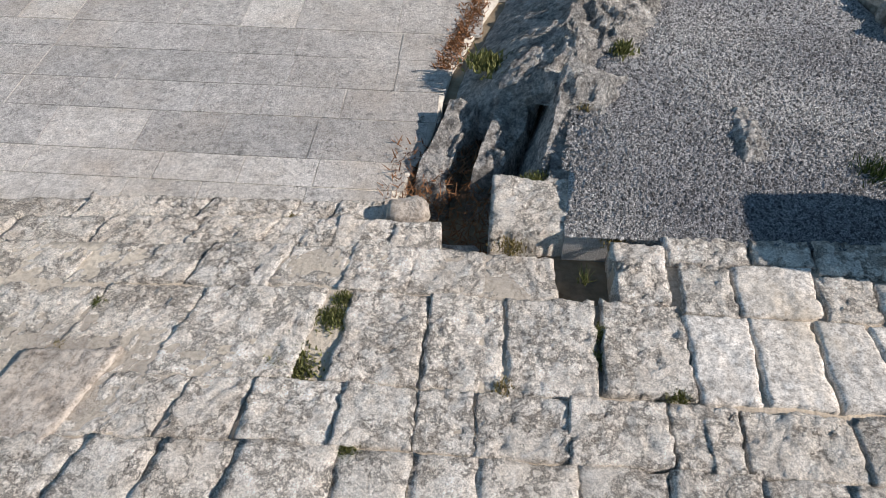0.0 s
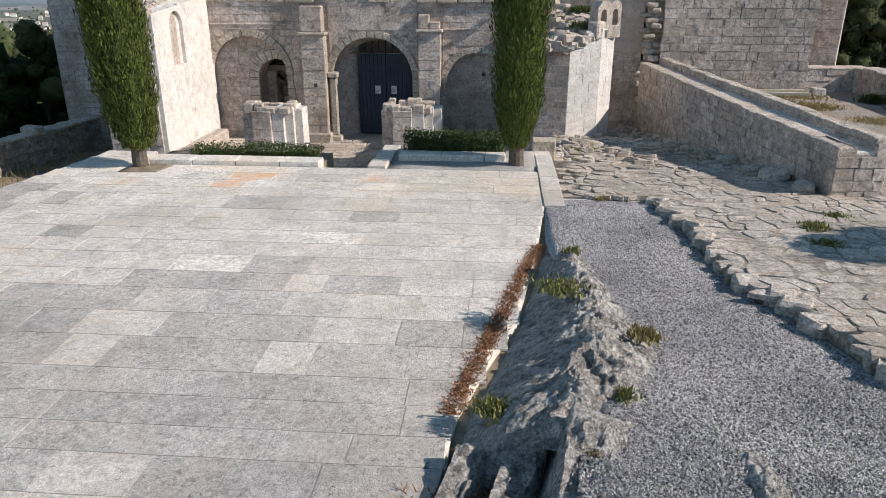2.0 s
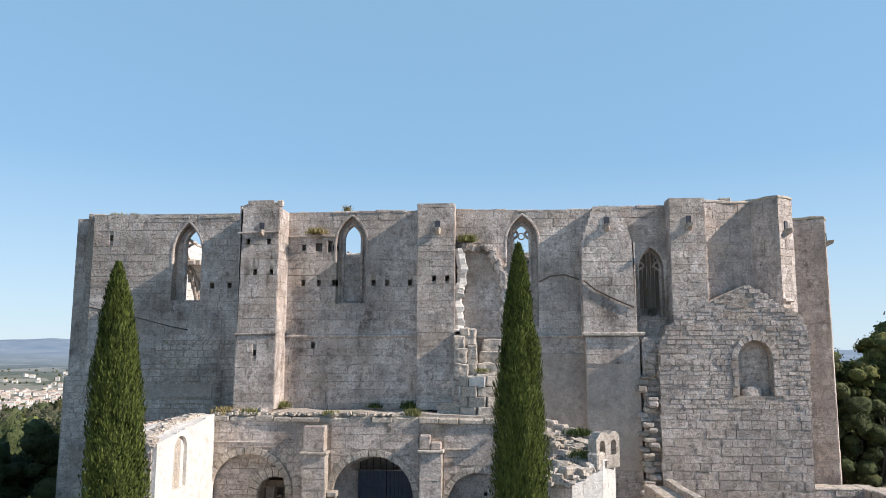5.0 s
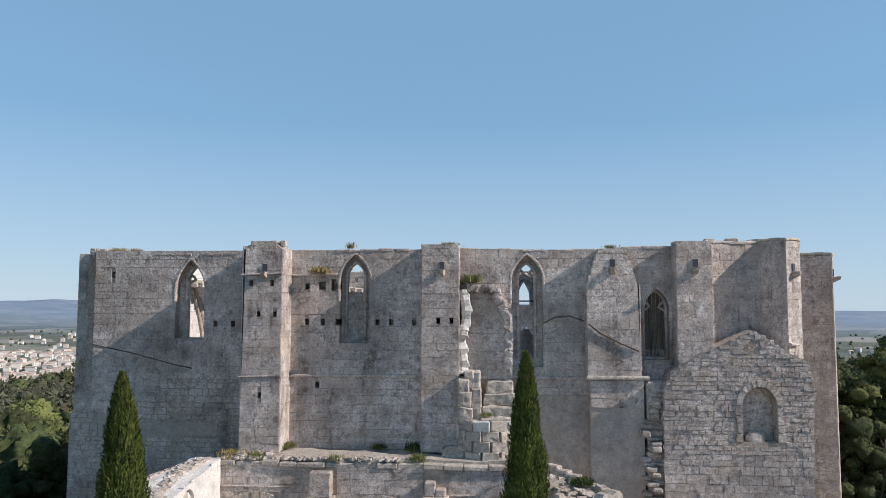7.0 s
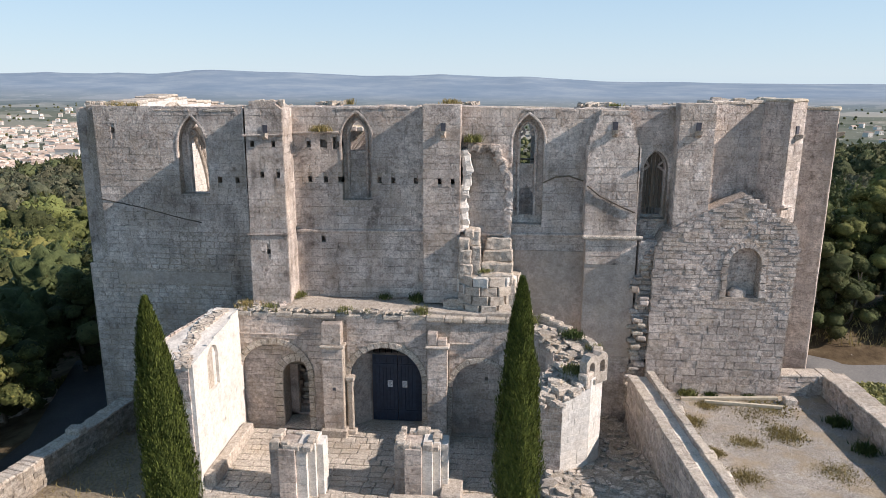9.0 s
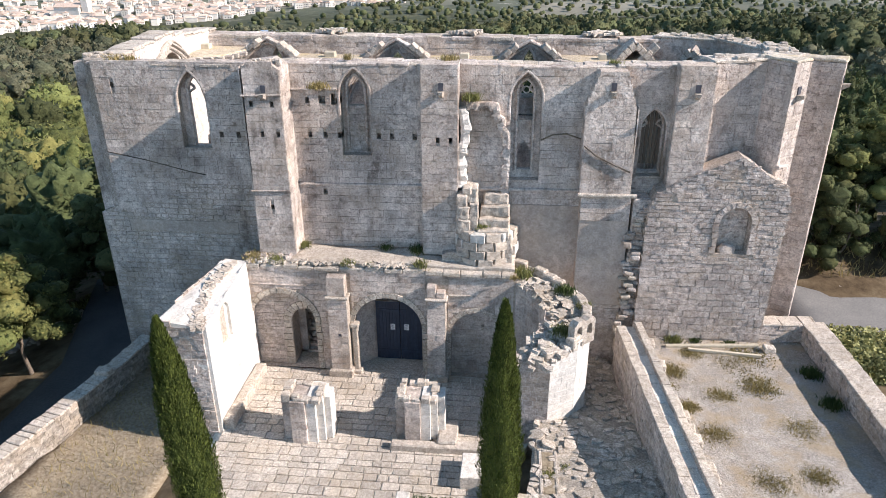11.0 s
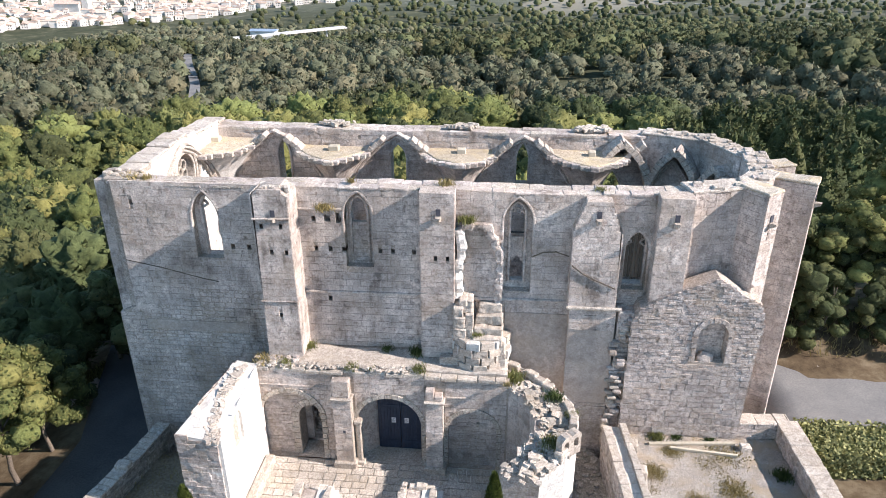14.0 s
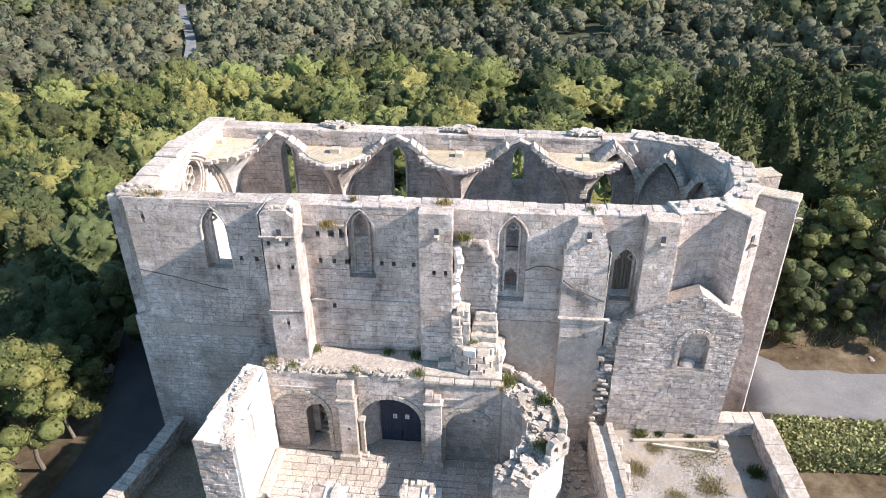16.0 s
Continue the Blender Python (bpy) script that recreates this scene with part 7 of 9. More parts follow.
# ---- cobbled path and ramp ----
PATHP = [(1.82, 12.31), (3.6, 12.31), (3.75, 10.52), (3.8, 9.22), (3.86, 7.68), (4.18, 6.49), (4.38, 5.85), (4.5, 4.96), (4.9, 3.9), (14.0, 2.0), (17.0, 12.2), (9.0, 12.6), (7.3, 12.75), (6.1, 26.7), (5.6, 28.6), (1.4, 28.6), (1.4, 26.6), (2.2, 22.4), (1.9, 16.8)]
ptab = [(3, 2.68), (5, 2.54), (7.7, 2.38), (10.5, 2.22), (12.3, 2.12), (14, 2.02), (17, 1.75), (20, 1.35), (22, 1.2), (27, 0.6), (30, 0.4)]
path_z = lambda x, y: lerp_table(ptab, y) - (0.08 * max(0.0, min(1.0, (2.6 - x))) if y < 16 else 0)
M_PATHBED = plain_mat("stony_earth", [(0.36, (0.21, 0.18, 0.15)), (0.5, (0.34, 0.30, 0.26)), (0.64, (0.50, 0.46, 0.41))], 14.0, 0.95, 1.0, 0.03, vary=0.0, big=0.8)
path = sheet("cobbled_path", PATHP, 0.5, M_PATHBED, "earth bed of the cobbled path", "path", thick=1.2, cell=0.5, amp=0.02, zf=lambda x, y: path_z(x, y) - 0.008)


def cobbles(parent, poly, zf, size, mat, seed, most=300, pick=None):
    """Irregular flat paving stones: cells of a jittered lattice, merged and shrunk, each with an uneven top."""
    r = random.Random(seed)
    xa, xb = min(p[0] for p in poly), max(p[0] for p in poly)
    ya, yb = min(p[1] for p in poly), max(p[1] for p in poly)
    made, V, F = 0, [], []
    nx, ny = int((xb - xa) / size) + 1, int((yb - ya) / size) + 1
    jit = {}

    def node(i, j):
        if (i, j) not in jit:
            jit[(i, j)] = (xa + (i + r.uniform(-0.33, 0.33) + 0.35 * math.sin(j * 1.7)) * size, ya + (j + r.uniform(-0.33, 0.33) + 0.3 * math.sin(i * 0.9)) * size)
        return jit[(i, j)]
    done = set()
    for j in range(ny):
        for i in range(nx):
            if (i, j) in done:
                continue
            w = 2 if r.random() < 0.42 and (i + 1, j) not in done else 1
            h = 2 if r.random() < 0.25 and (i, j + 1) not in done else 1
            if w == 2 and h == 2 and (i + 1, j + 1) in done:
                h = 1
            for k in range(w):
                for l_ in range(h):
                    done.add((i + k, j + l_))
            if r.random() < 0.26 * max(0.0, min(1.0, (ya + j * size - 14.0) / 4.0)):
                continue
            ring_ = [node(i + k, j) for k in range(w + 1)] + [node(i + w, j + k) for k in range(1, h + 1)] + [node(i + k, j + h) for k in range(w - 1, -1, -1)] + [node(i, j + k) for k in range(h - 1, 0, -1)]
            cx, cy = sum(p[0] for p in ring_) / len(ring_), sum(p[1] for p in ring_) / len(ring_)
            if not any(a < cx < b for a, b in spans(poly, cy)):
                continue
            pts = []
            for k, p in enumerate(ring_):
                q_ = ring_[(k + 1) % len(ring_)]
                pts.append((p[0] * 0.86 + q_[0] * 0.14, p[1] * 0.86 + q_[1] * 0.14))
                pts.append((p[0] * 0.2 + q_[0] * 0.8, p[1] * 0.2 + q_[1] * 0.8))
            g = r.uniform(0.88, 0.96) - r.uniform(0.0, 0.22) * max(0.0, min(1.0, (cy - 14.0) / 4.0))
            pts = [(cx + (a - cx) * g, cy + (b - cy) * g) for a, b in pts]
            k = len(pts)
            wild = max(0.0, min(1.0, (cy - 14.0) / 4.0))
            t = r.uniform(-0.012, 0.014 + 0.09 * wild)
            tx, ty = (r.uniform(-1, 1) * (0.03 + 0.2 * wild) for _ in range(2))
            z = zf(cx, cy)
            slope = (zf(cx, cy + 0.2) - zf(cx, cy - 0.2)) / 0.4
            top = [(cx + (a - cx) * 0.965, cy + (b - cy) * 0.965) for a, b in pts]
            vs = [(a, b, z - 0.08) for a, b in pts] + [(a, b, z + t + (a - cx) * tx + (b - cy) * (ty + slope) + r.uniform(-0.006, 0.006)) for a, b in top] + [(cx, cy, z + t + 0.01)]
            fs = [(k + q, k + (q + 1) % k, 2 * k) for q in range(k)] + [(q, (q + 1) % k, (q + 1) % k + k, q + k) for q in range(k)]
            if made < most and (not pick or (pick[0] < cx < pick[1] and pick[2] < cy < pick[3])):
                obj("cobble", vs, fs, mat, parent)
                made += 1
            else:
                o = len(V)
                V += vs
                F += [tuple(i_ + o for i_ in f) for f in fs]
    if V:
        tagged(obj("cobbles", V, F, mat, parent), kind="stuff")


cobbles(path, PATHP, path_z, 0.27, M_FLAG, 330, most=300, pick=(3.6, 8.0, 9.0, 14.5))
for (xa, ya), (xb, yb) in zip(PATHP[1:9], PATHP[2:9]):
    n_ = max(1, int(math.hypot(xb - xa, yb - ya) / 0.36))
    for i in range(n_):
        t_ = (i + rng.uniform(0.3, 0.7)) / n_
        x, y = xa + (xb - xa) * t_ + rng.uniform(0.0, 0.16), ya + (yb - ya) * t_
        w, d, z = rng.uniform(0.13, 0.24), rng.uniform(0.12, 0.2), path_z(x, y)
        bm = rough_box(-w, -d, -0.4, w, d, rng.uniform(0.0, 0.04), 0.09, 0.05, int(y * 31) + i, 0.05)
        bmesh.ops.rotate(bm, verts=bm.verts, cent=(0, 0, 0), matrix=Euler((0, 0, rng.uniform(0, 3.1))).to_matrix())
        bmesh.ops.translate(bm, verts=bm.verts, vec=(x, y, z))
        from_bm("edge_stone", bm, M_FLAG, path)
# drain trench beside the kerb
dr = tagged(new("drain_trench"), "open stone-edged drain with weeds", "drain")
for a, b, c, d in ((2.3, 17.6, 2.44, 20.2), (2.86, 17.6, 3.0, 20.2), (2.44, 20.1, 2.86, 20.25)):
    from_bm("edge_stone", rough_box(a, b, 1.0, c, d, 1.62, 0.3, 0.03, int(a * 9), 0.03), M_FLAG, dr)
for o in dr.children:
    for v in o.data.vertices:
        if v.co.z > 1.3:
            v.co.z += path_z(v.co.x, v.co.y) - 1.57
obj("drain_bottom", [(2.44, 17.6, 1.70), (2.86, 17.6, 1.70), (2.86, 20.15, 1.36), (2.44, 20.15, 1.36)], [(0, 1, 2, 3)], M_EARTH, dr)

RA0, RA1 = Vector((5.85, 26.7, 0)), Vector((7.2, 12.7, 0))
ru = (RA1 - RA0)
rlen = ru.length
ru.normalize()
rn = Vector((ru.y, -ru.x, 0))  # towards the path
if rn.x > 0:
    rn = -rn
ramp = tagged(new("ramp"), "long walled stone ramp beside the cobbled path", "ramp", kind="structure")
top_a = lambda s: 3.1 - 0.1 * (s / rlen)


def ramp_wall(off, width, lift, z0, name, mat, seed, dress):
    V = []
    for s in (0.0, rlen):
        for o_, dz in ((off, 0), (off + width, 0)):
            p = RA0 + ru * s - rn * o_
            V += [(p.x, p.y, z0), (p.x, p.y, top_a(s) + lift)]
    F = [(0, 1, 3, 2), (4, 6, 7, 5), (0, 4, 5, 1), (2, 3, 7, 6), (1, 5, 7, 3), (0, 2, 6, 4)]
    w = obj(name, V, F, M_CORE, ramp)
    if dress:
        to = frame_map(RA0 - rn * off, ru, rn)
        masonry(w, to, [(0, 0.3), (rlen, 1.9), (rlen, 3.0 + lift), (0, 3.1 + lift)], [], (0.18, 0.3), (0.25, 0.6), M_RUBBLE, seed, dep=(0.0, 0.04), skew=0.015, pick=(0, rlen, 1.4, 3.2), most=180)
        to = frame_map(RA0 - rn * (off + width), ru, -rn)
        masonry(w, to, [(0, 1.0), (rlen, 1.5), (rlen, 3.0 + lift), (0, 3.1 + lift)], [], (0.18, 0.3), (0.25, 0.6), M_RUBBLE, seed + 1, dep=(0.0, 0.03))
    s = 0.0
    r = random.Random(seed)
    while s < rlen - 0.1:
        l_ = min(r.uniform(0.45, 0.9), rlen - s)
        bm = rough_box(0, -0.03, -0.03, l_ - 0.008, width + 0.03, r.uniform(0.06, 0.10), 0.35, 0.015, seed + int(s * 7), 0.02)
        for v in bm.verts:
            p = RA0 + ru * (s + v.co.x) - rn * (off + v.co.y)
            v.co = Vector((p.x, p.y, top_a(s + v.co.x) + lift + v.co.z))
        from_bm("coping_stone", bm, mat, w)
        s += l_


ramp_wall(0.0, 0.36, 0.0, 0.0, "outer_parapet", M_WHITE, 340, True)
ramp_wall(0.36, 0.42, -0.06, 0.0, "ramp_surface", M_SLABPALE, 344, False)
ramp_wall(0.78, 0.26, 0.17, 0.0, "inner_parapet", M_FLAG, 348, True)
to = frame_map(RA1, -rn, ru)
endw = obj("ramp_end", *box_vf(0, 0, 0, 0.001, 0.001, 0.001), M_CORE, ramp)
masonry(endw, to, [(0.0, 1.5), (1.04, 1.5), (1.04, 3.17), (0.78, 3.17), (0.78, 2.95), (0.36, 2.95), (0.36, 3.0), (0.0, 3.0)], [], (0.2, 0.28), (0.3, 0.5), M_RUBBLE, 349, dep=(0.01, 0.04))
for k, (x, y, s) in enumerate(((6.75, 14.2, 0.24), (6.35, 16.4, 0.22), (6.95, 13.1, 0.2), (6.1, 19.3, 0.16), (6.2, 18.0, 0.16), (6.55, 15.2, 0.16))):
    boulder("fallen_stone", x - 0.1, y, path_z(x, y) + s * 0.4, s * 1.3, s, s * 0.75, M_FLAG, "fallen squared stone at the foot of the ramp", 30 + k, k * 40, "stone block")

# ---- upper court beside the gable wall ----
COURT = [(6.7, 28.2), (6.85, 26.6), (8.2, 12.7), (17.0, 12.3), (16.0, 18.6), (15.0, 24.0), (14.5, 28.0)]
M_YARD = stone_mat("trodden_grit", (0.25, 0.237, 0.225), (0.39, 0.372, 0.36), (0.53, 0.51, 0.495), stain=(0.24, 0.19, 0.13), stain_amt=0.5, warm=(0.40, 0.31, 0.20), warm_amt=0.6, grain=16.0, bump=1.0, dist=0.05, vary=0.0, speck=0.8, fine=0.5, micro=0.5)
court = sheet("upper_court", COURT, 1.98, M_YARD, "pale gravel floor of the upper court", "ground", thick=2.2, cell=0.5, amp=0.06)
cw = tagged(new("wall_court"), "broad low rubble wall with a flat mortared top", "wall", kind="structure")


def low_wall(parent, pts, w, z0, zt, seed, mat=M_RUBBLE, cop=M_WHITE, cl=(0.5, 1.0), pick=True):
    for i, (a, b) in enumerate(zip(pts, pts[1:])):
        a, b = Vector((*a, 0)), Vector((*b, 0))
        u = b - a
        L_ = u.length
        u.normalize()
        n = Vector((u.y, -u.x, 0))
        c = [a + n * w / 2, b + n * w / 2, b - n * w / 2, a - n * w / 2]
        V = [(p.x, p.y, z0) for p in c] + [(p.x, p.y, zt) for p in c]
        obj("wall_core", V, [(0, 1, 5, 4), (1, 2, 6, 5), (2, 3, 7, 6), (3, 0, 4, 7), (4, 5, 6, 7)], M_CORE, parent)
        for to in (frame_map(c[0], u, n), frame_map(c[2], -u, -n)):
            masonry(parent, to, rec(0, L_, z0, zt), [], (0.17, 0.27), (0.25, 0.6), mat, seed + i, dep=(0.0, 0.05), skew=0.015, pick=(0, L_, zt - 1.2, zt) if pick else None, most=60)
        masonry(parent, frame_map(c[1], -n, u), rec(0, w, z0, zt), [], (0.17, 0.27), (0.25, 0.5), mat, seed + i + 5, dep=(0.0, 0.04))
        masonry(parent, frame_map(c[3], n, -u), rec(0, w, z0, zt), [], (0.17, 0.27), (0.25, 0.5), mat, seed + i + 6, dep=(0.0, 0.04))
        r = random.Random(seed + i)
        s = 0.0
        while s < L_ - 0.05:
            l_ = min(r.uniform(*cl), L_ - s)
            bm = rough_box(0, -0.04, -0.02, l_ - 0.012, w + 0.04, r.uniform(0.06, 0.13), 0.3, 0.035, seed + int(s * 9), 0.04)
            for v in bm.verts:
                p = a + u * (s + v.co.x) + n * (w / 2 - v.co.y)
                v.co = Vector((p.x, p.y, zt + v.co.z))
            from_bm("coping_stone", bm, cop, parent)
            s += l_


low_wall(cw, [(12.4, 28.2), (15.0, 28.4)], 0.75, 0.0, 2.85, 360)
low_wall(cw, [(14.85, 28.3), (15.5, 12.4)], 0.95, -0.2, 2.85, 364)
for k, (a, b, yw) in enumerate((((8.15, 26.95), (12.3, 27.35), 0.16), ((9.1, 26.75), (12.2, 26.45), 0.12))):
    u = Vector((b[0] - a[0], b[1] - a[1], 0))
    bm = rough_box(0, -yw / 2, 0, u.length, yw / 2, 0.14, 0.8, 0.008, k, 0.012)
    ob = from_bm("timber_beam", bm, M_BEAM)
    ob.matrix_world = pose(a[0], a[1], 2.0 + k * 0.005, 0, 0, math.degrees(math.atan2(u.y, u.x)))
    tagged(ob, "long pale timber beam lying on the gravel", "beam", "beams on the court")
for k in range(20):
    y = 26.2 - k * 0.66
    x = 6.98 + (26.2 - y) * 0.0965
    from_bm("edging_stone", rough_box(x - 0.05, y - 0.3, 1.75, x + rng.uniform(0.2, 0.5), y + 0.25, 2.55 + rng.uniform(0, 0.42), 0.25, 0.05, k, 0.05), M_FLAG, court)
from_bm("loose_block", rough_box(12.45, 26.85, 1.95, 12.95, 27.25, 2.25, 0.2, 0.03, 2, 0.04), M_FLAG)
tagged(bpy.data.objects["loose_block"], "squared loose stone on the gravel", "stone block")

# ---- ruined gable wall with its niche ----
gab = frame_map((0, 27.75, 0), (1, 0, 0), (0, -1, 0))
GAB = [(6.75, 1.0), (12.45, 1.0), (12.5, 4.5), (12.55, 7.0), (12.62, 8.5), (12.4, 9.55), (11.5, 10.0), (10.9, 10.45), (10.36, 10.77), (9.4, 10.35), (8.4, 9.85), (7.75, 9.5), (7.1, 9.1), (6.8, 8.4)]
NI = arch_pts(10.5, 0.66, 6.4, 7.85, 8.58, 12)
SQ = rec(10.2, 10.55, 9.92, 10.3)
gable = prism("wall_gable", gab, GAB, [NI], -1.0, 0.0, M_CORE)
tagged(gable, "ruined gable wall of coursed grey rubble with an arched niche", "wall", kind="structure")
small = [rec(8.0 - 0.08, 8.0 + 0.08, 7.4, 7.6), rec(7.75, 7.9, 8.9, 9.05), rec(11.05, 11.2, 9.55, 9.75)]
low_part = [(6.75, 1.5), (12.42, 1.5), (12.5, 5.9), (6.75, 5.9)]
hi_part = [(6.75, 5.9), (12.5, 5.9)] + GAB[3:]
masonry(gable, gab, low_part, [], (0.22, 0.38), (0.3, 0.9), M_RUBBLE, 370, dep=(0.012, 0.034), gap=0.007, ch=0.008, skew=0.012, edge=0.05, pick=(6.5, 12.8, 3.4, 6.0), most=110)
masonry(gable, gab, hi_part, [arch_pts(10.5, 0.92, 6.35, 7.85, 8.85), SQ] + small, (0.13, 0.24), (0.2, 0.66), M_RUBBLE, 374, dep=(0.008, 0.042), gap=0.008, ch=0.01, skew=0.014, edge=0.06, pick=(8.5, 12.8, 6.0, 11.0), most=180)
voussoirs(gable, gab, 10.5, 0.66, 7.85, 8.58, 0.26, 13, M_ASHLAR, 0.06, jamb=6.4, seed=9)
nb = frame_map((0, 28.3, 0), (1, 0, 0), (0, -1, 0))
prism("niche_back", nb, rec(9.7, 11.3, 6.2, 8.8), [], -0.1, 0.0, M_ASHLAR, gable)
masonry(gable, nb, NI, [], (0.3, 0.4), (0.4, 0.6), M_ASHLAR, 377, dep=(0.0, 0.02))
boulder("half_round_stone", 10.35, 27.95, 6.42, 0.36, 0.2, 0.34, M_ASHLAR, "half-round stone standing in the niche", 15, 0, "stone block")
tooth = tagged(new("wall_stub"), "ragged toothed stub of a demolished wall", "ruin")
from_bm("rubble_core", rough_box(6.2, 28.12, 0.0, 6.95, 28.76, 8.7, 0.2, 0.12, 5, 0.06), M_RUBBLE, tooth)
r = random.Random(6)
z = 0.4
while z < 8.6:
    h = r.uniform(0.12, 0.28)
    x0 = 6.0 + r.uniform(-0.14, 0.3) + max(0, (z - 6.6) * 0.3)
    pr = r.uniform(0.05, 0.4) if z < 7 else r.uniform(0.05, 0.2)
    from_bm("toothing_stone", rough_box(x0, 27.75 - pr + 0.3, z, x0 + r.uniform(0.35, 0.5), 28.75, z + h, 0.2, 0.05, int(z * 20), 0.06), M_FLAG if r.random() < 0.3 else M_RUBBLE, tooth)
    from_bm("toothing_stone", rough_box(x0 + 0.4, 28.05 + r.uniform(-0.1, 0.15), z, 6.9, 28.75, z + h, 0.2, 0.05, int(z * 20) + 3, 0.06), M_RUBBLE, tooth)
    z += h

# ---- west side: sunken lane, low wall ----
lane = sheet("lane", [(-27.5, 40.0), (-22.5, 44.0), (-19.3, 33.0), (-18.9, 28.0), (-19.4, 19.0), (-21.0, 2.0), (-27.0, 2.0), (-24.0, 21.0), (-24.0, 30.0)], -3.0, M_SHADE_ASPHALT, "worn lane below the west end, darkened to look shaded", "road", thick=0.6, cell=1.0, amp=0.06)
rubble_top(lane, [(x, y, ground_z(x, y) + 0.05) for x, y in ((-29.0, 32.6), (-28.0, 33.8), (-27.0, 35.0), (-26.3, 36.3), (-25.4, 37.8))], 190, M_WHITE, 61, (0.14, 0.46), spread=0.4)
V, Q = blades(2600, 63, lambda r: (lambda t, w: (-29.6 + 4.2 * t - w * 0.8, 33.2 + 5.0 * t + w * 0.6, ground_z(-29.6 + 4.2 * t - w * 0.8, 33.2 + 5.0 * t + w * 0.6)))(r.random(), r.random() * 1.8), (0.15, 0.5), 0.06, 0.6)
tagged(new("verge_grass", big_mesh("verge_grass", V, Q, M_WEED)), "rough green verge beside the lane", "grass", kind="stuff")
lw = tagged(new("wall_lane"), "low mossy rubble wall along the lane", "wall", kind="structure")
# coping paler than the body, so the sunlit top is in the colour
low_wall(lw, [(-17.2, 28.0), (-17.6, 25.0), (-18.3, 21.5), (-19.4, 17.0)], 0.7, -3.6, 0.45, 380, M_GREYR, M_WHITE, cl=(0.25, 0.5))
from_bm("topping_stone", rough_box(-18.0, 24.3, 0.45, -17.3, 24.8, 0.8, 0.25, 0.05, 4, 0.06), M_WHITE, lw)
sheet("weedy_bed", [(-17.4, 27.0), (-17.9, 22.0), (-18.6, 18.0), (-12.6, 16.0), (-12.3, 27.5)], -0.7, M_EARTH, "dry weedy strip below the forecourt", "ground", thick=0.8, cell=0.8, amp=0.25)
sheet("road", [(15.6, 31.7), (60, 30.5), (60, 36.6), (25, 36.9), (18.0, 37.8), (15.5, 38.0)], 0.28, M_ASPHALT, "pale worn asphalt lane behind the hedge", "road", thick=0.7, cell=2.0, amp=0.05)
for k in range(26):
    x = 18.5 + k * 1.15 + rng.uniform(-0.2, 0.2)
    from_bm("bank_stone", rough_box(x, 37.05 - 0.02 * (x - 18) + rng.uniform(-0.25, 0.2), 0.1, x + rng.uniform(0.25, 0.6), 37.4, 0.36 + rng.uniform(0, 0.18), 0.2, 0.08, k, 0.09), M_GREYR, bpy.data.objects["road"])

# ---- cypresses ----
def cypress(x, y, z0, h, rmax, seed, label, lean=0.0):
    t = tagged(new("cypress"), label, "tree", "cypresses of the forecourt")
    t.location = (x, y, z0)
    prof = [(0.0, 0.45), (0.05, 0.72), (0.15, 0.92), (0.35, 1.0), (0.55, 0.9), (0.75, 0.66), (0.9, 0.36), (0.97, 0.16), (1.0, 0.02)]
    off = seed * 11.0

    def radius(t_, a):
        k = lerp_table(prof, t_)
        lob = 0.86 + 0.20 * noise.noise(Vector((math.cos(a) * 1.6, math.sin(a) * 1.6, t_ * 7 + off))) + 0.17 * noise.noise(Vector((math.cos(a) * 4, math.sin(a) * 4, t_ * 16 + off)))
        return rmax * k * lob
    V, F = [], []
    nz_, na = 46, 22
    for i in range(nz_ + 1):
        tt = i / nz_
        for j in range(na):
            a = 6.2832 * j / na
            rr = radius(tt, a) * 0.86
            V.append((rr * math.cos(a) + lean * tt * h, rr * math.sin(a), 0.5 + tt * (h - 0.6)))
    for i in range(nz_):
        for j in range(na):
            F.append((i * na + j, i * na + (j + 1) % na, (i + 1) * na + (j + 1) % na, (i + 1) * na + j))
    core = obj("inner_foliage", V, F, M_CYPRESS, t, "dense dark inner foliage", True)
    rs = np.random.RandomState(seed)
    n = 40000
    tt = rs.rand(n) ** 0.9
    aa = rs.rand(n) * 6.2832
    rr = np.array([radius(p, q) for p, q in zip(tt, aa)]) * (0.78 + 0.34 * rs.rand(n))
    P = np.stack([rr * np.cos(aa) + lean * tt * h, rr * np.sin(aa), 0.45 + tt * (h - 0.5)], 1)
    up = np.stack([np.cos(aa) * 0.32, np.sin(aa) * 0.32, np.ones(n)], 1) + rs.normal(0, 0.16, (n, 3))
    up /= np.linalg.norm(up, axis=1, keepdims=True)
    side = np.stack([-np.sin(aa), np.cos(aa), np.zeros(n)], 1) + rs.normal(0, 0.45, (n, 3))
    side -= up * (side * up).sum(1, keepdims=True)
    side /= np.linalg.norm(side, axis=1, keepdims=True)
    ln_ = (0.05 + 0.13 * rs.rand(n) ** 2)[:, None]
    wd = (0.010 + 0.012 * rs.rand(n))[:, None]
    Vv = np.stack([P, P + up * ln_ * 0.5 + side * wd, P + up * ln_, P + up * ln_ * 0.5 - side * wd], 1).reshape(-1, 3)
    cr = new("crown", big_mesh("crown", Vv, np.arange(4 * n).reshape(-1, 4), M_CYPRESS))
    cr.parent = t
    bm = bmesh.new()
    bmesh.ops.create_cone(bm, cap_ends=True, segments=12, radius1=0.19, radius2=0.13, depth=1.3)
    for v in bm.verts:
        v.co += noise.noise_vector(v.co * 3) * 0.03
        v.co.z += 0.55
    from_bm("trunk", bm, M_BARK, t, "grey fibrous trunk")
    return t


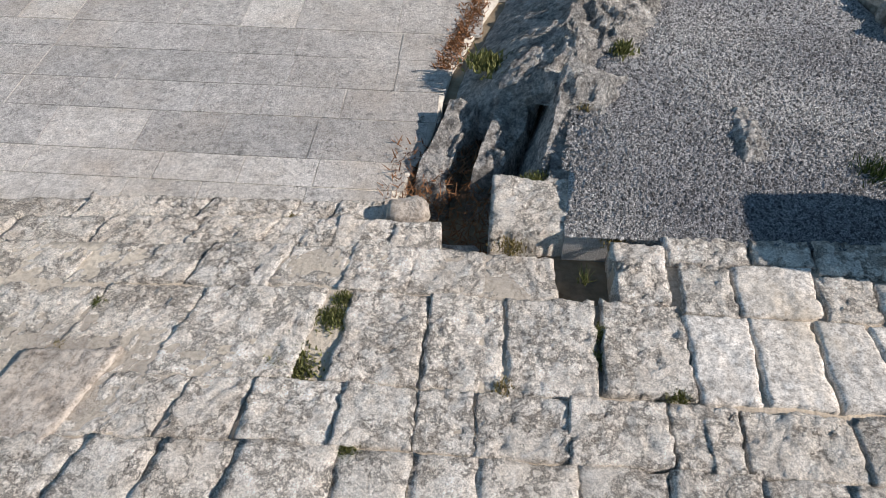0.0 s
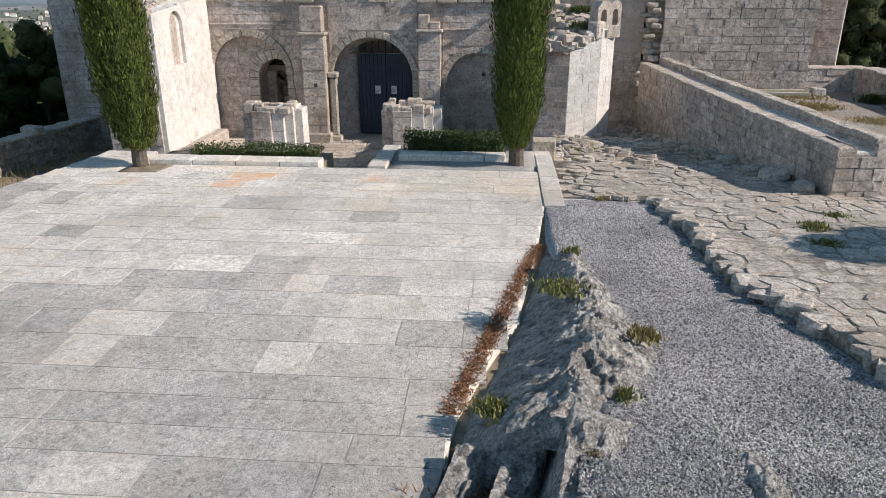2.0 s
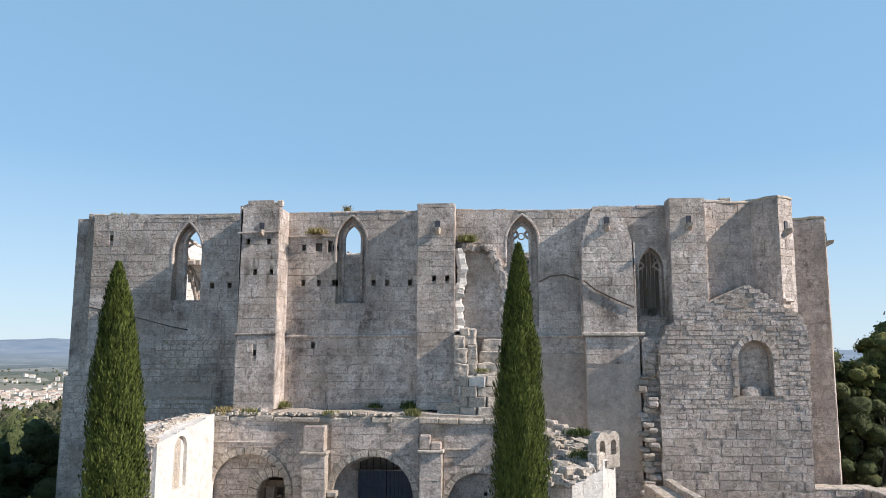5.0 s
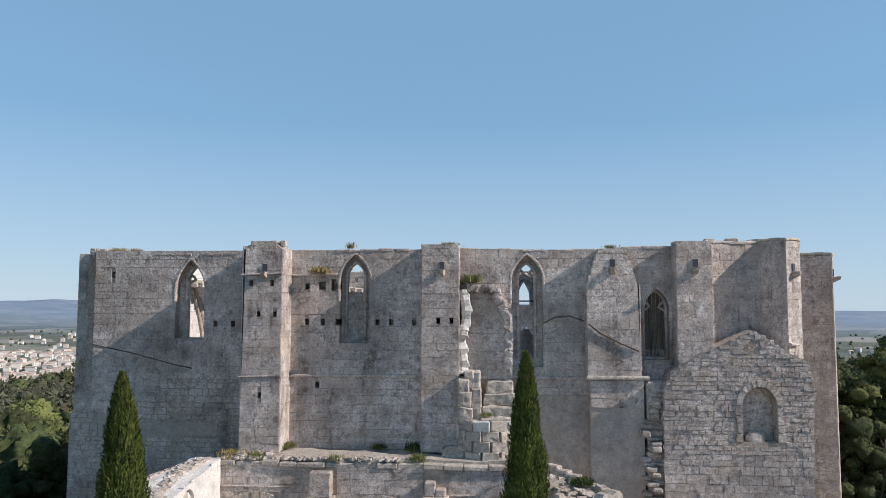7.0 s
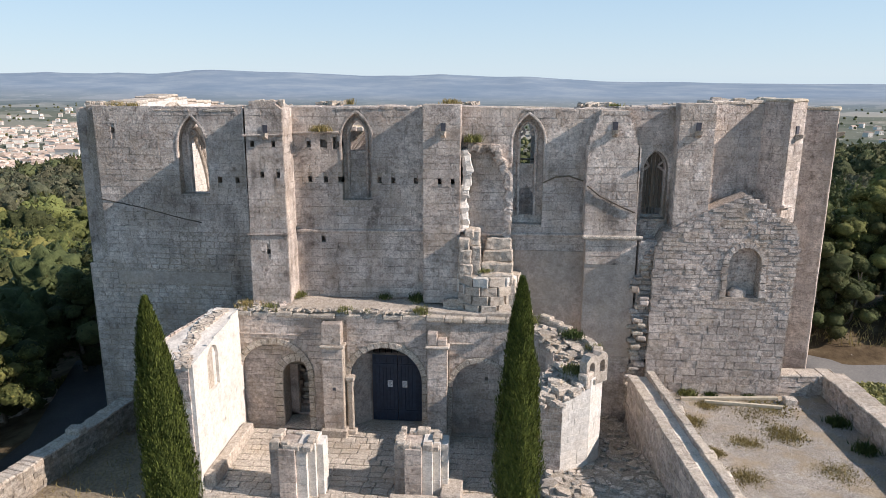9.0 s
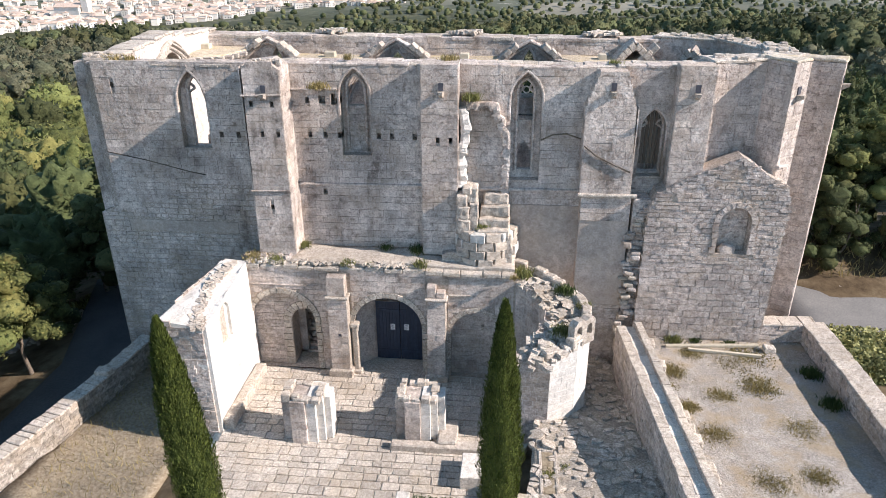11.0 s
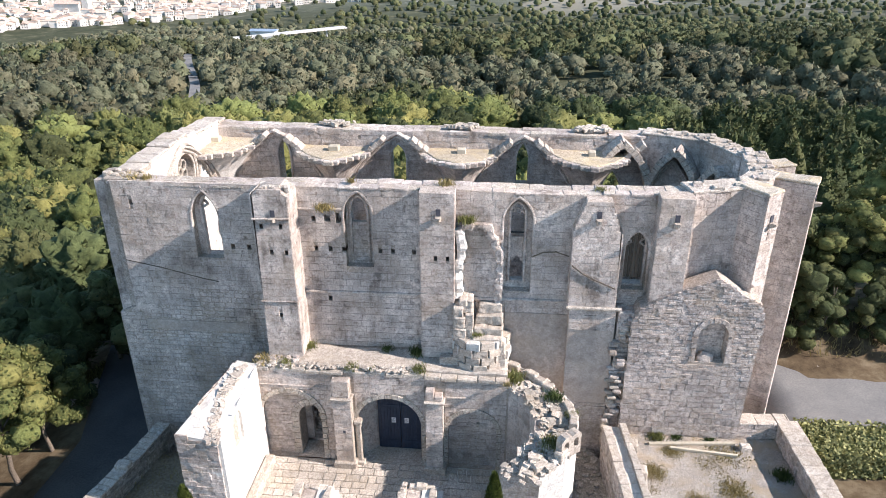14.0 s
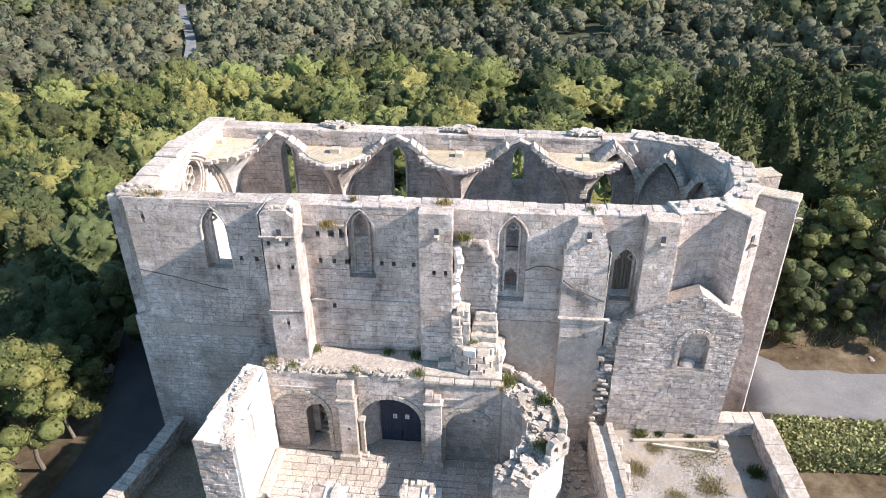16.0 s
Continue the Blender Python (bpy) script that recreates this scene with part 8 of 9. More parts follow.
cypress(-7.9, 14.0, ZP - 0.04, 8.2, 0.72, 3, "tall dark green columnar cypress at the forecourt edge", -0.045)
cypress(0.9, 14.9, ZP - 0.06, 8.7, 0.64, 7, "tall slender cypress beside the planting bed")
soil = sheet("tree_bed", [(-8.15, 13.4), (-7.3, 13.45), (-7.15, 14.15), (-8.15, 14.18)], ZP + 0.014, M_EARTH, "bare earth round the cypress foot", "ground", thick=0.2, cell=0.2, amp=0.015)


# ---- hedges ----
def hedge(name, x0, x1, y0, y1, z0, z1, n, size, mat, label, seed):
    hg = tagged(new(name), label, "hedge")
    bm = rough_box(x0 + 0.08, y0 + 0.08, z0, x1 - 0.08, y1 - 0.08, z1 - 0.1, 0.3, 0.1, seed, 0.1)
    from_bm("inner_growth", bm, mat, hg, "dense inner twigs")

    def shell(r, n_):
        P = np.stack([r.uniform(x0, x1, n_), r.uniform(y0, y1, n_), z0 + (z1 - z0) * np.sqrt(r.rand(n_))], 1)
        f = r.randint(0, 3, n_)
        P[f == 0, 2] = z1 + r.normal(0, 0.05, (f == 0).sum())
        P[f == 1, 1] = y0 + r.normal(0, 0.05, (f == 1).sum())
        O = r.normal(size=(n_, 3)) + np.array([0, -0.5, 0.8])
        P += np.array([[0, 0, 0.12 * noise.noise(Vector((a * 1.3, b * 1.3, seed)))] for a, b, c in P])
        return P, O / np.linalg.norm(O, axis=1, keepdims=True)
    V, Q = leaf_cloud(n, seed, shell, size)
    cr = new("leaves", big_mesh("leaves", V, Q, mat))
    cr.parent = hg
    return hg


hedge("low_hedge", -7.0, -3.8, 14.8, 15.3, 1.9, 2.34, 5000, 0.05, M_BOX, "low clipped evergreen edging behind the kerb", 1)
hedge("low_hedge", -1.9, 0.65, 15.62, 16.2, 1.9, 2.55, 5500, 0.05, M_BOX, "clipped box hedge in the planting bed", 2)
hedge("laurel_hedge", 15.9, 40.0, 27.6, 30.0, -0.2, 1.75, 20000, 0.2, M_HEDGE, "broad glossy laurel hedge along the lane", 3)


# ---- pines and oaks near the church ----
def ball(sub):
    bm = bmesh.new()
    bmesh.ops.create_icosphere(bm, subdivisions=sub, radius=1.0)
    v = np.array([p.co for p in bm.verts])
    f = np.array([[p.index for p in q.verts] for q in bm.faces])
    bm.free()
    return v, f


BALL = {k: ball(k) for k in (2, 3, 4)}


def clump_tree(seed, h, crown, n_clumps, leaf, mat, name, label, trunk_r=0.16, flat=0.7, low=0.35, per=115):
    t = tagged(new(name), label, "tree")
    r = random.Random(seed)
    cl = []
    for _ in range(n_clumps):
        a, q_ = r.uniform(0, 6.283), r.random() ** 0.55
        zz_ = r.uniform(low, 1.0)
        env = math.sin(min(1.0, (1.08 - zz_) / (1.08 - low) * 1.15) * math.pi * 0.5) * (0.55 + 0.45 * min(1.0, (zz_ - low + 0.12) / 0.3))
        rad = crown * q_ * env
        cl.append((Vector((rad * math.cos(a), rad * math.sin(a), zz_ * h)), crown * r.uniform(0.20, 0.34)))
    parts = []
    for k, (c, s) in enumerate(cl):
        def shell(rs, n, c=c, s=s):
            O = rs.normal(size=(n, 3))
            O[:, 2] = O[:, 2] * 0.8 + 0.25
            O /= np.linalg.norm(O, axis=1, keepdims=True)
            d = s * (0.55 + 0.5 * rs.rand(n, 1))
            return np.array(c) + O * d * np.array([1, 1, flat]), O
        lv_, lq_ = leaf_cloud(per, seed * 100 + k, shell, leaf * 0.9)
        parts.append((lv_, np.concatenate([lq_[:, :3], lq_[:, [0, 2, 3]]])))
        bv, bf = BALL[2]
        off_ = Vector((seed * 5.0 + k, k * 1.3, 0))
        k_ = np.array([0.72 + 0.5 * (0.5 - noise.voronoi(Vector(p) * 1.6 + off_)[0][0]) for p in bv])[:, None]
        parts.append((np.array(c) + bv * k_ * s * np.array([1, 1, flat]), bf))
    V, Q = join_vq(parts)
    cr = new("crown", big_mesh("crown", V, Q, mat, True))
    cr.parent = t

    def limb(a, b, r0, r1, seg=6, sides=7, nm="limb"):
        TV, TF, base = [], [], 0
        d = (b - a)
        for i in range(seg + 1):
            p = a + d * (i / seg) + noise.noise_vector(a * 3 + Vector((i, seed, 0))) * d.length * 0.04 * (1 if 0 < i < seg else 0)
            rr = r0 + (r1 - r0) * i / seg
            for j in range(sides):
                an = 6.283 * j / sides
                TV.append(p + Vector((math.cos(an) * rr, math.sin(an) * rr, 0)))
        for i in range(seg):
            for j in range(sides):
                TF.append((base + i * sides + j, base + i * sides + (j + 1) % sides, base + (i + 1) * sides + (j + 1) % sides, base + (i + 1) * sides + j))
        obj(nm, TV, TF, M_BARK, t, "rough brown bark", True)
    topp = Vector((r.uniform(-0.4, 0.4), r.uniform(-0.4, 0.4), h * 0.85))
    limb(Vector((0, 0, -0.4)), topp, trunk_r, trunk_r * 0.3, 9, 7, "trunk")
    for c, s in cl[::4]:
        st_ = topp * min(0.92, max(0.25, (c.z / h) - 0.16))
        limb(st_, c, trunk_r * 0.35, trunk_r * 0.1, 4, 5)
    return t


proto = [
    clump_tree(1, 8.5, 3.4, 46, 0.2, M_CROWN_PINE, "pine_tree", "broad yellow-green Aleppo pine"),
    clump_tree(2, 10.0, 3.0, 40, 0.2, M_CROWN_PINE, "pine_tree", "tall open Aleppo pine"),
    clump_tree(3, 6.5, 3.2, 34, 0.17, M_CROWN_OAK, "holm_oak", "dark rounded holm oak", low=0.2, flat=0.85),
    clump_tree(4, 4.2, 2.4, 24, 0.15, M_CROWN_OAK, "evergreen_shrub", "dense dark evergreen shrub", low=0.12, flat=0.85, trunk_r=0.1),
]
SPOTS = [(0, -25.5, 29.5, 0.0), (0, -25.8, 26.8, 0.6), (0, -25.6, 20.5, 1.2), (2, -27.5, 33.0, 2.0), (1, -26.0, 38.5, 3.0), (2, -29.5, 28.0, 4.0), (1, -31.0, 23.0, 5.0), (3, -22.8, 40.5, 1.0), (2, -24.0, 45.0, 2.2), (1, -31.0, 35.0, 0.2),
         (0, -30.0, 18.0, 0.9), (1, -35.0, 29.0, 1.9), (2, -34.0, 40.0, 2.9), (0, -37.0, 22.0, 3.9), (1, -22.0, 49.0, 4.4), (0, -28.0, 50.0, 5.4),
         (0, 22.5, 42.5, 0.5), (0, 26.5, 45.0, 1.5), (2, 20.0, 43.0, 2.5), (3, 19.5, 38.9, 3.5), (3, 23.5, 39.4, 4.5), (3, 27.5, 39.0, 5.5), (1, 31.0, 42.5, 0.7), (2, 29.0, 47.0, 1.7), (0, 22.0, 48.0, 2.7), (1, 18.0, 47.0, 3.7), (2, 34.5, 40.5, 4.7), (3, 31.5, 38.8, 5.7),
         (1, 36.0, 46.0, 0.1), (0, 16.5, 51.0, 1.1), (2, 26.0, 52.0, 2.1), (1, 32.0, 52.0, 3.1), (0, 41.0, 42.0, 4.1), (2, 42.0, 50.0, 5.1),
         (2, 17.0, 40.4, 0.3), (3, 21.0, 40.0, 1.3), (2, 25.0, 41.0, 2.3), (3, 29.5, 40.2, 3.3), (2, 33.0, 41.0, 4.3), (3, 36.5, 40.0, 5.3), (2, 39.0, 41.5, 0.8), (3, 17.8, 42.2, 1.8), (2, 22.8, 42.6, 2.8),
         (0, 13.2, 7.7, 1.3)]
for k, (i, x, y, a) in enumerate(SPOTS):
    if y > 46.5:
        continue
    if x < -27 and i < 2 or x < 0 and y > 27 and k % 3:
        i = 2
    s_ = (0.85 + 0.3 * ((k * 37) % 10) / 10) * (0.95 if 15 < x < 25 and y > 30 else 1.0)
    m = Matrix.Translation((x, y, ground_z(x, y) - 0.1)) @ Matrix.Rotation(a, 4, "Z") @ Matrix.Scale(s_, 4)
    copy = copy_thing(proto[i], m)
    copy.matrix_basis = m
    tagged(copy, group="trees round the abbey")
for p in proto:
    for o in (*p.children_recursive, p):
        bpy.data.objects.remove(o)


# ---- woods on the slope ----
def sprays(rs, P, O, size):
    """Needle sprays: one slim triangle each, standing off the crown."""
    n = len(P)
    t = np.cross(O, rs.normal(size=(n, 3)))
    t /= np.linalg.norm(t, axis=1, keepdims=True) + 1e-9
    d = O + rs.normal(0, 0.5, (n, 3)) + np.array([0, 0, 0.3])
    d /= np.linalg.norm(d, axis=1, keepdims=True)
    s = (size * rs.uniform(0.6, 1.4, n))[:, None]
    V = np.stack([P - t * s * 0.45, P + t * s * 0.45, P + d * s], 1).reshape(-1, 3)
    return V, np.arange(3 * n).reshape(-1, 3)


def crown(seed, sub, leaves, leaf, wide=0.42, low=0.12, cells=2.3, depth=0.42, taper=0.0):
    """A wood tree of unit height: a crown broken into tufts and hollows like a cauliflower, sprays on it, a slim trunk under it."""
    rs = np.random.RandomState(seed)
    v, f = BALL[sub]
    off = Vector((seed * 3.1, seed * 1.7, seed * 0.9))
    out = np.empty_like(v)
    for i, p in enumerate(v):
        q_ = Vector(p)
        d1 = noise.voronoi(q_ * cells * 0.6 + off)[0][0]
        d2 = noise.voronoi(q_ * cells * 1.5 + off)[0][0]
        k = 1.0 + depth * (0.55 - d1) + depth * 0.5 * (0.5 - d2) + 0.22 * noise.noise(q_ * 1.1 + off)
        out[i] = p * k
    mid, half = (1 + low) / 2, (1 - low) / 2
    zz_ = out[:, 2].copy()
    side = wide * (1 - taper * np.clip((zz_ + 1) / 2, 0, 1.05))
    out = np.stack([out[:, 0] * side, out[:, 1] * side, mid + zz_ * half * 0.92], 1)
    keep_ = v[f][:, :, 2].mean(1) > -0.4
    f = f[keep_]
    parts = [(out, f)]
    if leaves:
        top = np.where(v[:, 2] > -0.5)[0]
        pick_ = top[rs.randint(0, len(top), leaves)]
        O = v[pick_] + rs.normal(0, 0.25, (leaves, 3))
        O /= np.linalg.norm(O, axis=1, keepdims=True)
        P = out[pick_] + rs.normal(0, 0.03, (leaves, 3))
        parts.append(sprays(rs, P, O, leaf))
    tv = np.array([(0.025 * math.cos(a), 0.025 * math.sin(a), z) for z in (-0.12, 0.5) for a in (0, 2.094, 4.189)])
    parts.append((tv, np.array([(0, 1, 4), (0, 4, 3), (1, 2, 5), (1, 5, 4), (2, 0, 3), (2, 3, 5)])))
    return join_vq(parts)


near_k = [crown(i, 4, 460, 0.05, (0.44, 0.5, 0.40, 0.46)[i % 4], 0.1, 3.6, 0.8, (0.0, 0.2)[i % 2]) for i in range(6)]
spire_k = [crown(10 + i, 3, 420, 0.045, 0.30, 0.05, 3.6, 0.45, 0.78) for i in range(3)]
far_k = [crown(20 + i, 2, 64, 0.15, (0.44, 0.52, 0.36)[i % 3], 0.0, 2.9, 0.8, (0.0, 0.15, 0.35)[i % 3]) for i in range(7)]


def grove(seed, n, leaves=8, sub=2):
    """A patch of several far crowns of unlike height, one unit across."""
    rs = np.random.RandomState(seed)
    parts = []
    for k in range(n):
        v, q_ = crown(seed * 7 + k, sub, leaves, 0.2, 0.46, -0.1, 1.6, 0.4)
        a, d = rs.rand() * 6.283, rs.rand() ** 0.5 * 0.5
        sc = 0.45 + 0.3 * rs.rand()
        parts.append((v * sc + np.array([d * math.cos(a), d * math.sin(a), 0.0]), q_))
    return join_vq(parts)


tiny_k = [grove(40 + i, 1, 14) for i in range(6)]
plain_k = [grove(60 + i, 1, 4) for i in range(5)]


def scatter(name, spots, kinds, mat, label, hgt):
    r = np.random.RandomState(len(spots))
    parts = []
    for x, y in spots:
        v, q_ = kinds[r.randint(len(kinds))]
        a = r.rand() * 6.283
        s = r.uniform(*hgt)
        w = s * r.uniform(0.85, 1.3)
        c_, s_ = math.cos(a) * w, math.sin(a) * w
        p = np.empty_like(v)
        p[:, 0] = v[:, 0] * c_ - v[:, 1] * s_ + x
        p[:, 1] = v[:, 0] * s_ + v[:, 1] * c_ + y
        p[:, 2] = v[:, 2] * s + ground_z(x, y)
        parts.append((p, q_))
    V, Q = join_vq(parts)
    return tagged(new(name, big_mesh(name, V, Q, mat, True)), label, "woods", kind="stuff")


r = random.Random(99)


def wood_spots(n, d0, d1, half, power=0.5, clear=0.0):
    out = []
    while len(out) < n:
        d = math.sqrt(r.uniform(d0 * d0, d1 * d1)) if power == 0.5 else d0 + (d1 - d0) * r.random()
        a = r.uniform(-half, half)
        x, y = d * math.sin(a) + 2, d * math.cos(a)
        if -21 < x < 44 and y < 47:
            continue
        if -29 < x < 18 and y < 44.5:
            continue
        k = lane_gap(x, y)
        if k or (clear and noise.noise(Vector((x * 0.012, y * 0.012, 3.0))) > clear):
            continue
        out.append((x, y))
    return out


def motorway_y(x):
    return 541.5 + 0.867 * (x + 318)


def lane_gap(x, y):
    if -335 < x < -150 and -85 < y - motorway_y(x) < 12:
        return True
    return 140 < y < 300 and abs(x + 78 + 0.41 * (y - 164) - 2 * math.sin(y * 0.05)) < 3.0


near = wood_spots(440, 46, 130, 0.82)
oaks = wood_spots(130, 46, 130, 0.85)
# dark species east and in drifts; west, dark crowns also paint the church's shadow
dark_or_shaded = lambda x, y: x >= 14 + 0.25 * (y - 60) or (x < -20 and y < 52) or noise.noise(Vector((x * 0.03, y * 0.03, 8.0))) > 0.28
spire = lambda x, y: x > 0 and y < 105 and noise.noise(Vector((x * 0.05, y * 0.05, 1.0))) > -0.12
pale_near = [p for p in near if not dark_or_shaded(*p)]
dark_near = oaks + [p for p in near if dark_or_shaded(*p)]
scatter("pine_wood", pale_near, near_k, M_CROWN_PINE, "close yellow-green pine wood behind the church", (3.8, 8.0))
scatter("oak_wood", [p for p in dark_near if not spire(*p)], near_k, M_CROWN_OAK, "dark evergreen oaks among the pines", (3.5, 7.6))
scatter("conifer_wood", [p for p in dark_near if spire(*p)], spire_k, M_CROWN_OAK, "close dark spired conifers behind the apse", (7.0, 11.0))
patch = lambda x, y: noise.noise(Vector((x * 0.009, y * 0.009, 7.0))) + 0.5 * noise.noise(Vector((x * 0.03, y * 0.03, 2.0))) + 0.003 * x
mid_spots = wood_spots(3900, 122, 340, 0.74)
far_spots = wood_spots(3900, 330, 850, 0.72)
r = random.Random(41)
dark_mid = [p for p in mid_spots if patch(*p) > -0.25]
pale_mid = [p for p in mid_spots if patch(*p) <= -0.25 and r.random() < 0.95]
dark_far = [p for p in far_spots if patch(*p) > -0.2]
pale_far = [p for p in far_spots if patch(*p) <= -0.2 and r.random() < 0.95]
scatter("mixed_wood", dark_mid, far_k, M_CROWN_WOOD, "rolling dark evergreen woodland on the slope", (3.6, 7.2))
scatter("olive_scrub", pale_mid, far_k, M_CROWN_SCRUB, "pale olive-grey scrub between the pines", (2.6, 5.2))
scatter("far_wood", dark_far, tiny_k, M_CROWN_WOOD, "distant dark pine woodland", (7.5, 12.0))
scatter("far_scrub", pale_far, tiny_k, M_CROWN_SCRUB, "distant olive-grey scrubland", (7.0, 11.0))
M_RENDER_ROAD = plain_mat("sunlit_concrete", [(0.3, (0.42, 0.41, 0.40)), (0.7, (0.55, 0.54, 0.52))], 0.3, 0.9, 0.1, 0.05, vary=0.1)
# white lane through the woods
V, F = [], []
for i in range(40):
    y = 140 + i * 4
    x = -78 - 0.41 * (y - 164) + 2 * math.sin(y * 0.05)
    V += [(x - 1.3, y, ground_z(x, y) + 0.6), (x + 1.3, y, ground_z(x, y) + 0.6)]
    if i:
        F.append((2 * i - 2, 2 * i - 1, 2 * i + 1, 2 * i))
tagged(obj("forest_track", V, F, M_ASPHALT), "pale track running through the woods", "road", kind="structure")

# ---- plain: road, town, pylon ----
V, F = [], []
for i in range(60):
    x = -326 + i * 2.8
    y = motorway_y(x)
    z = -74.0
    V += [(x - 3, y + 4, z), (x + 3, y - 4, z), (x + 3, y - 4, z - 1.2), (x - 3, y + 4, z - 1.2)]
    if i:
        k = 4 * i
        F += [(k - 4, k - 3, k + 1, k), (k - 3, k - 2, k + 2, k + 1)]
mw = obj("motorway", V, F, M_RENDER_ROAD)
for i in range(6):
    x = -316 + i * 28
    y = motorway_y(x)
    obj("pier", *box_vf(x - 1, y - 1, ground_z(x, y) - 1, x + 1, y + 1, -74.6), M_RENDER_ROAD, mw)
tagged(mw, "pale motorway viaduct across the wooded plain", "road", kind="structure")


def house_vf(r):
    w, l_, h = r.uniform(7, 12), r.uniform(8, 16), r.uniform(4.5, 9.5)
    wallv = [(x, y, z) for z in (-3, h) for x, y in ((-w / 2, -l_ / 2), (w / 2, -l_ / 2), (w / 2, l_ / 2), (-w / 2, l_ / 2))]
    wallf = [(0, 1, 5, 4), (1, 2, 6, 5), (2, 3, 7, 6), (3, 0, 4, 7)]
    g = h + w * 0.22
    e = 0.5
    roofv = [(-w / 2 - e, -l_ / 2 - e, h - 0.1), (w / 2 + e, -l_ / 2 - e, h - 0.1), (w / 2 + e, l_ / 2 + e, h - 0.1), (-w / 2 - e, l_ / 2 + e, h - 0.1), (0, -l_ / 2 - e, g), (0, l_ / 2 + e, g)]
    rooff = [(0, 1, 4, 4), (1, 2, 5, 4), (2, 3, 5, 5), (3, 0, 4, 5)]
    return (wallv, wallf), (roofv, rooff), (w, l_, h)


M_RENDER = plain_mat("pale_render", [(0.3, (0.62, 0.57, 0.51)), (0.7, (0.80, 0.77, 0.72))], 0.3, 0.9, 0.1, 0.05, vary=0.2)
M_TILE = plain_mat("clay_roof_tiles", [(0.3, (0.42, 0.30, 0.23)), (0.7, (0.62, 0.50, 0.42))], 0.4, 0.9, 0.2, 0.05, vary=0.25)
M_PANE = plain_mat("dark_panes", [(0.3, (0.05, 0.05, 0.06)), (0.7, (0.09, 0.09, 0.10))], 1.0, 0.4, 0.0, 0.01, vary=0.1)
town = tagged(new("town"), "pale Mediterranean town with clay roofs on the plain", "town", kind="stuff")
WV, WF, RV, RF, PV_, PF_ = [], [], [], [], [], []
r = random.Random(5)
count = 0
while count < 1900:
    if count < 1550:
        az, d = math.radians(r.uniform(-46, -9)), 900 * r.random() ** 1.3
        d += 960 + 9 * (math.degrees(az) + 36)
        x, y = d * math.sin(az), d * math.cos(az)
    else:
        x, y = r.uniform(-1500, 900), r.uniform(1300, 2600)
    if math.hypot(x, y) > 4000:
        continue
    a = r.choice((0.3, 0.3, 1.87, 0.9)) + r.uniform(-0.15, 0.15)
    m = Matrix.Translation((x, y, ground_z(x, y))) @ Matrix.Rotation(a, 4, "Z")
    (wv, wf), (rv, rf), (w, l_, h) = house_vf(r)
    for src, fs, VV, FF in ((wv, wf, WV, WF), (rv, rf, RV, RF)):
        k = len(VV)
        VV += [m @ Vector(p) for p in src]
        FF += [tuple(dict.fromkeys(i + k for i in f)) for f in fs]
    for sx in (-0.28, 0.05, 0.3):
        for zz_ in (1.6, 4.4):
            if zz_ + 1.4 > h:
                continue
            k = len(PV_)
            yy_ = -l_ / 2 - 0.05
            PV_ += [m @ Vector(p) for p in ((sx * w, yy_, zz_), (sx * w + 1.1, yy_, zz_), (sx * w + 1.1, yy_, zz_ + 1.5), (sx * w, yy_, zz_ + 1.5))]
            PF_.append((k, k + 1, k + 2, k + 3))
    count += 1
obj("walls", WV, WF, M_RENDER, town)
obj("roofs", RV, RF, M_TILE, town)
obj("panes", PV_, PF_, M_PANE, town)
ch = tagged(new("parish_church"), "pale church with a square tower above the town roofs", "church")
cz = ground_z(-610, 960)
obj("nave", *box_vf(-625, 950, cz - 3, -590, 970, cz + 15), M_RENDER, ch)
obj("roof", [(-626, 949, cz + 15), (-589, 949, cz + 15), (-589, 971, cz + 15), (-626, 971, cz + 15), (-626, 960, cz + 20), (-589, 960, cz + 20)], [(0, 1, 5, 4), (2, 3, 4, 5), (0, 4, 3), (1, 2, 5)], M_TILE, ch)
obj("tower", *box_vf(-588, 955, cz - 3, -579, 965, cz + 27), M_RENDER, ch)
tiny_spots = []
r = random.Random(123)
for _ in range(1400):
    tiny_spots.append((r.uniform(-1700, 1500), 845 + 1700 * r.random() ** 2.4))
for _ in range(1500):
    tiny_spots.append((r.uniform(-230, 900), 800 + 520 * r.random() ** 1.3))
scatter("plain_trees", tiny_spots, plain_k, M_CROWN_WOOD, "scattered trees and groves on the plain", (8.0, 14.0))
depot = tagged(new("warehouse"), "long white warehouse with a blue roof beside the motorway", "warehouse")
dz = -82.0
obj("walls", *box_vf(-243, 650, dz - 9, -220, 660, dz + 7), M_RENDER, depot)
obj("roof", [(-244, 649, dz + 7), (-219, 649, dz + 7), (-219, 661, dz + 7), (-244, 661, dz + 7), (-244, 655, dz + 8.5), (-219, 655, dz + 8.5)], [(0, 1, 5, 4), (2, 3, 4, 5), (0, 4, 3), (1, 2, 5)], plain_mat("blue_sheet_metal", [(0.3, (0.20, 0.27, 0.36)), (0.7, (0.30, 0.37, 0.46))], 0.3, 0.5, 0.05, 0.02, vary=0.05), depot)
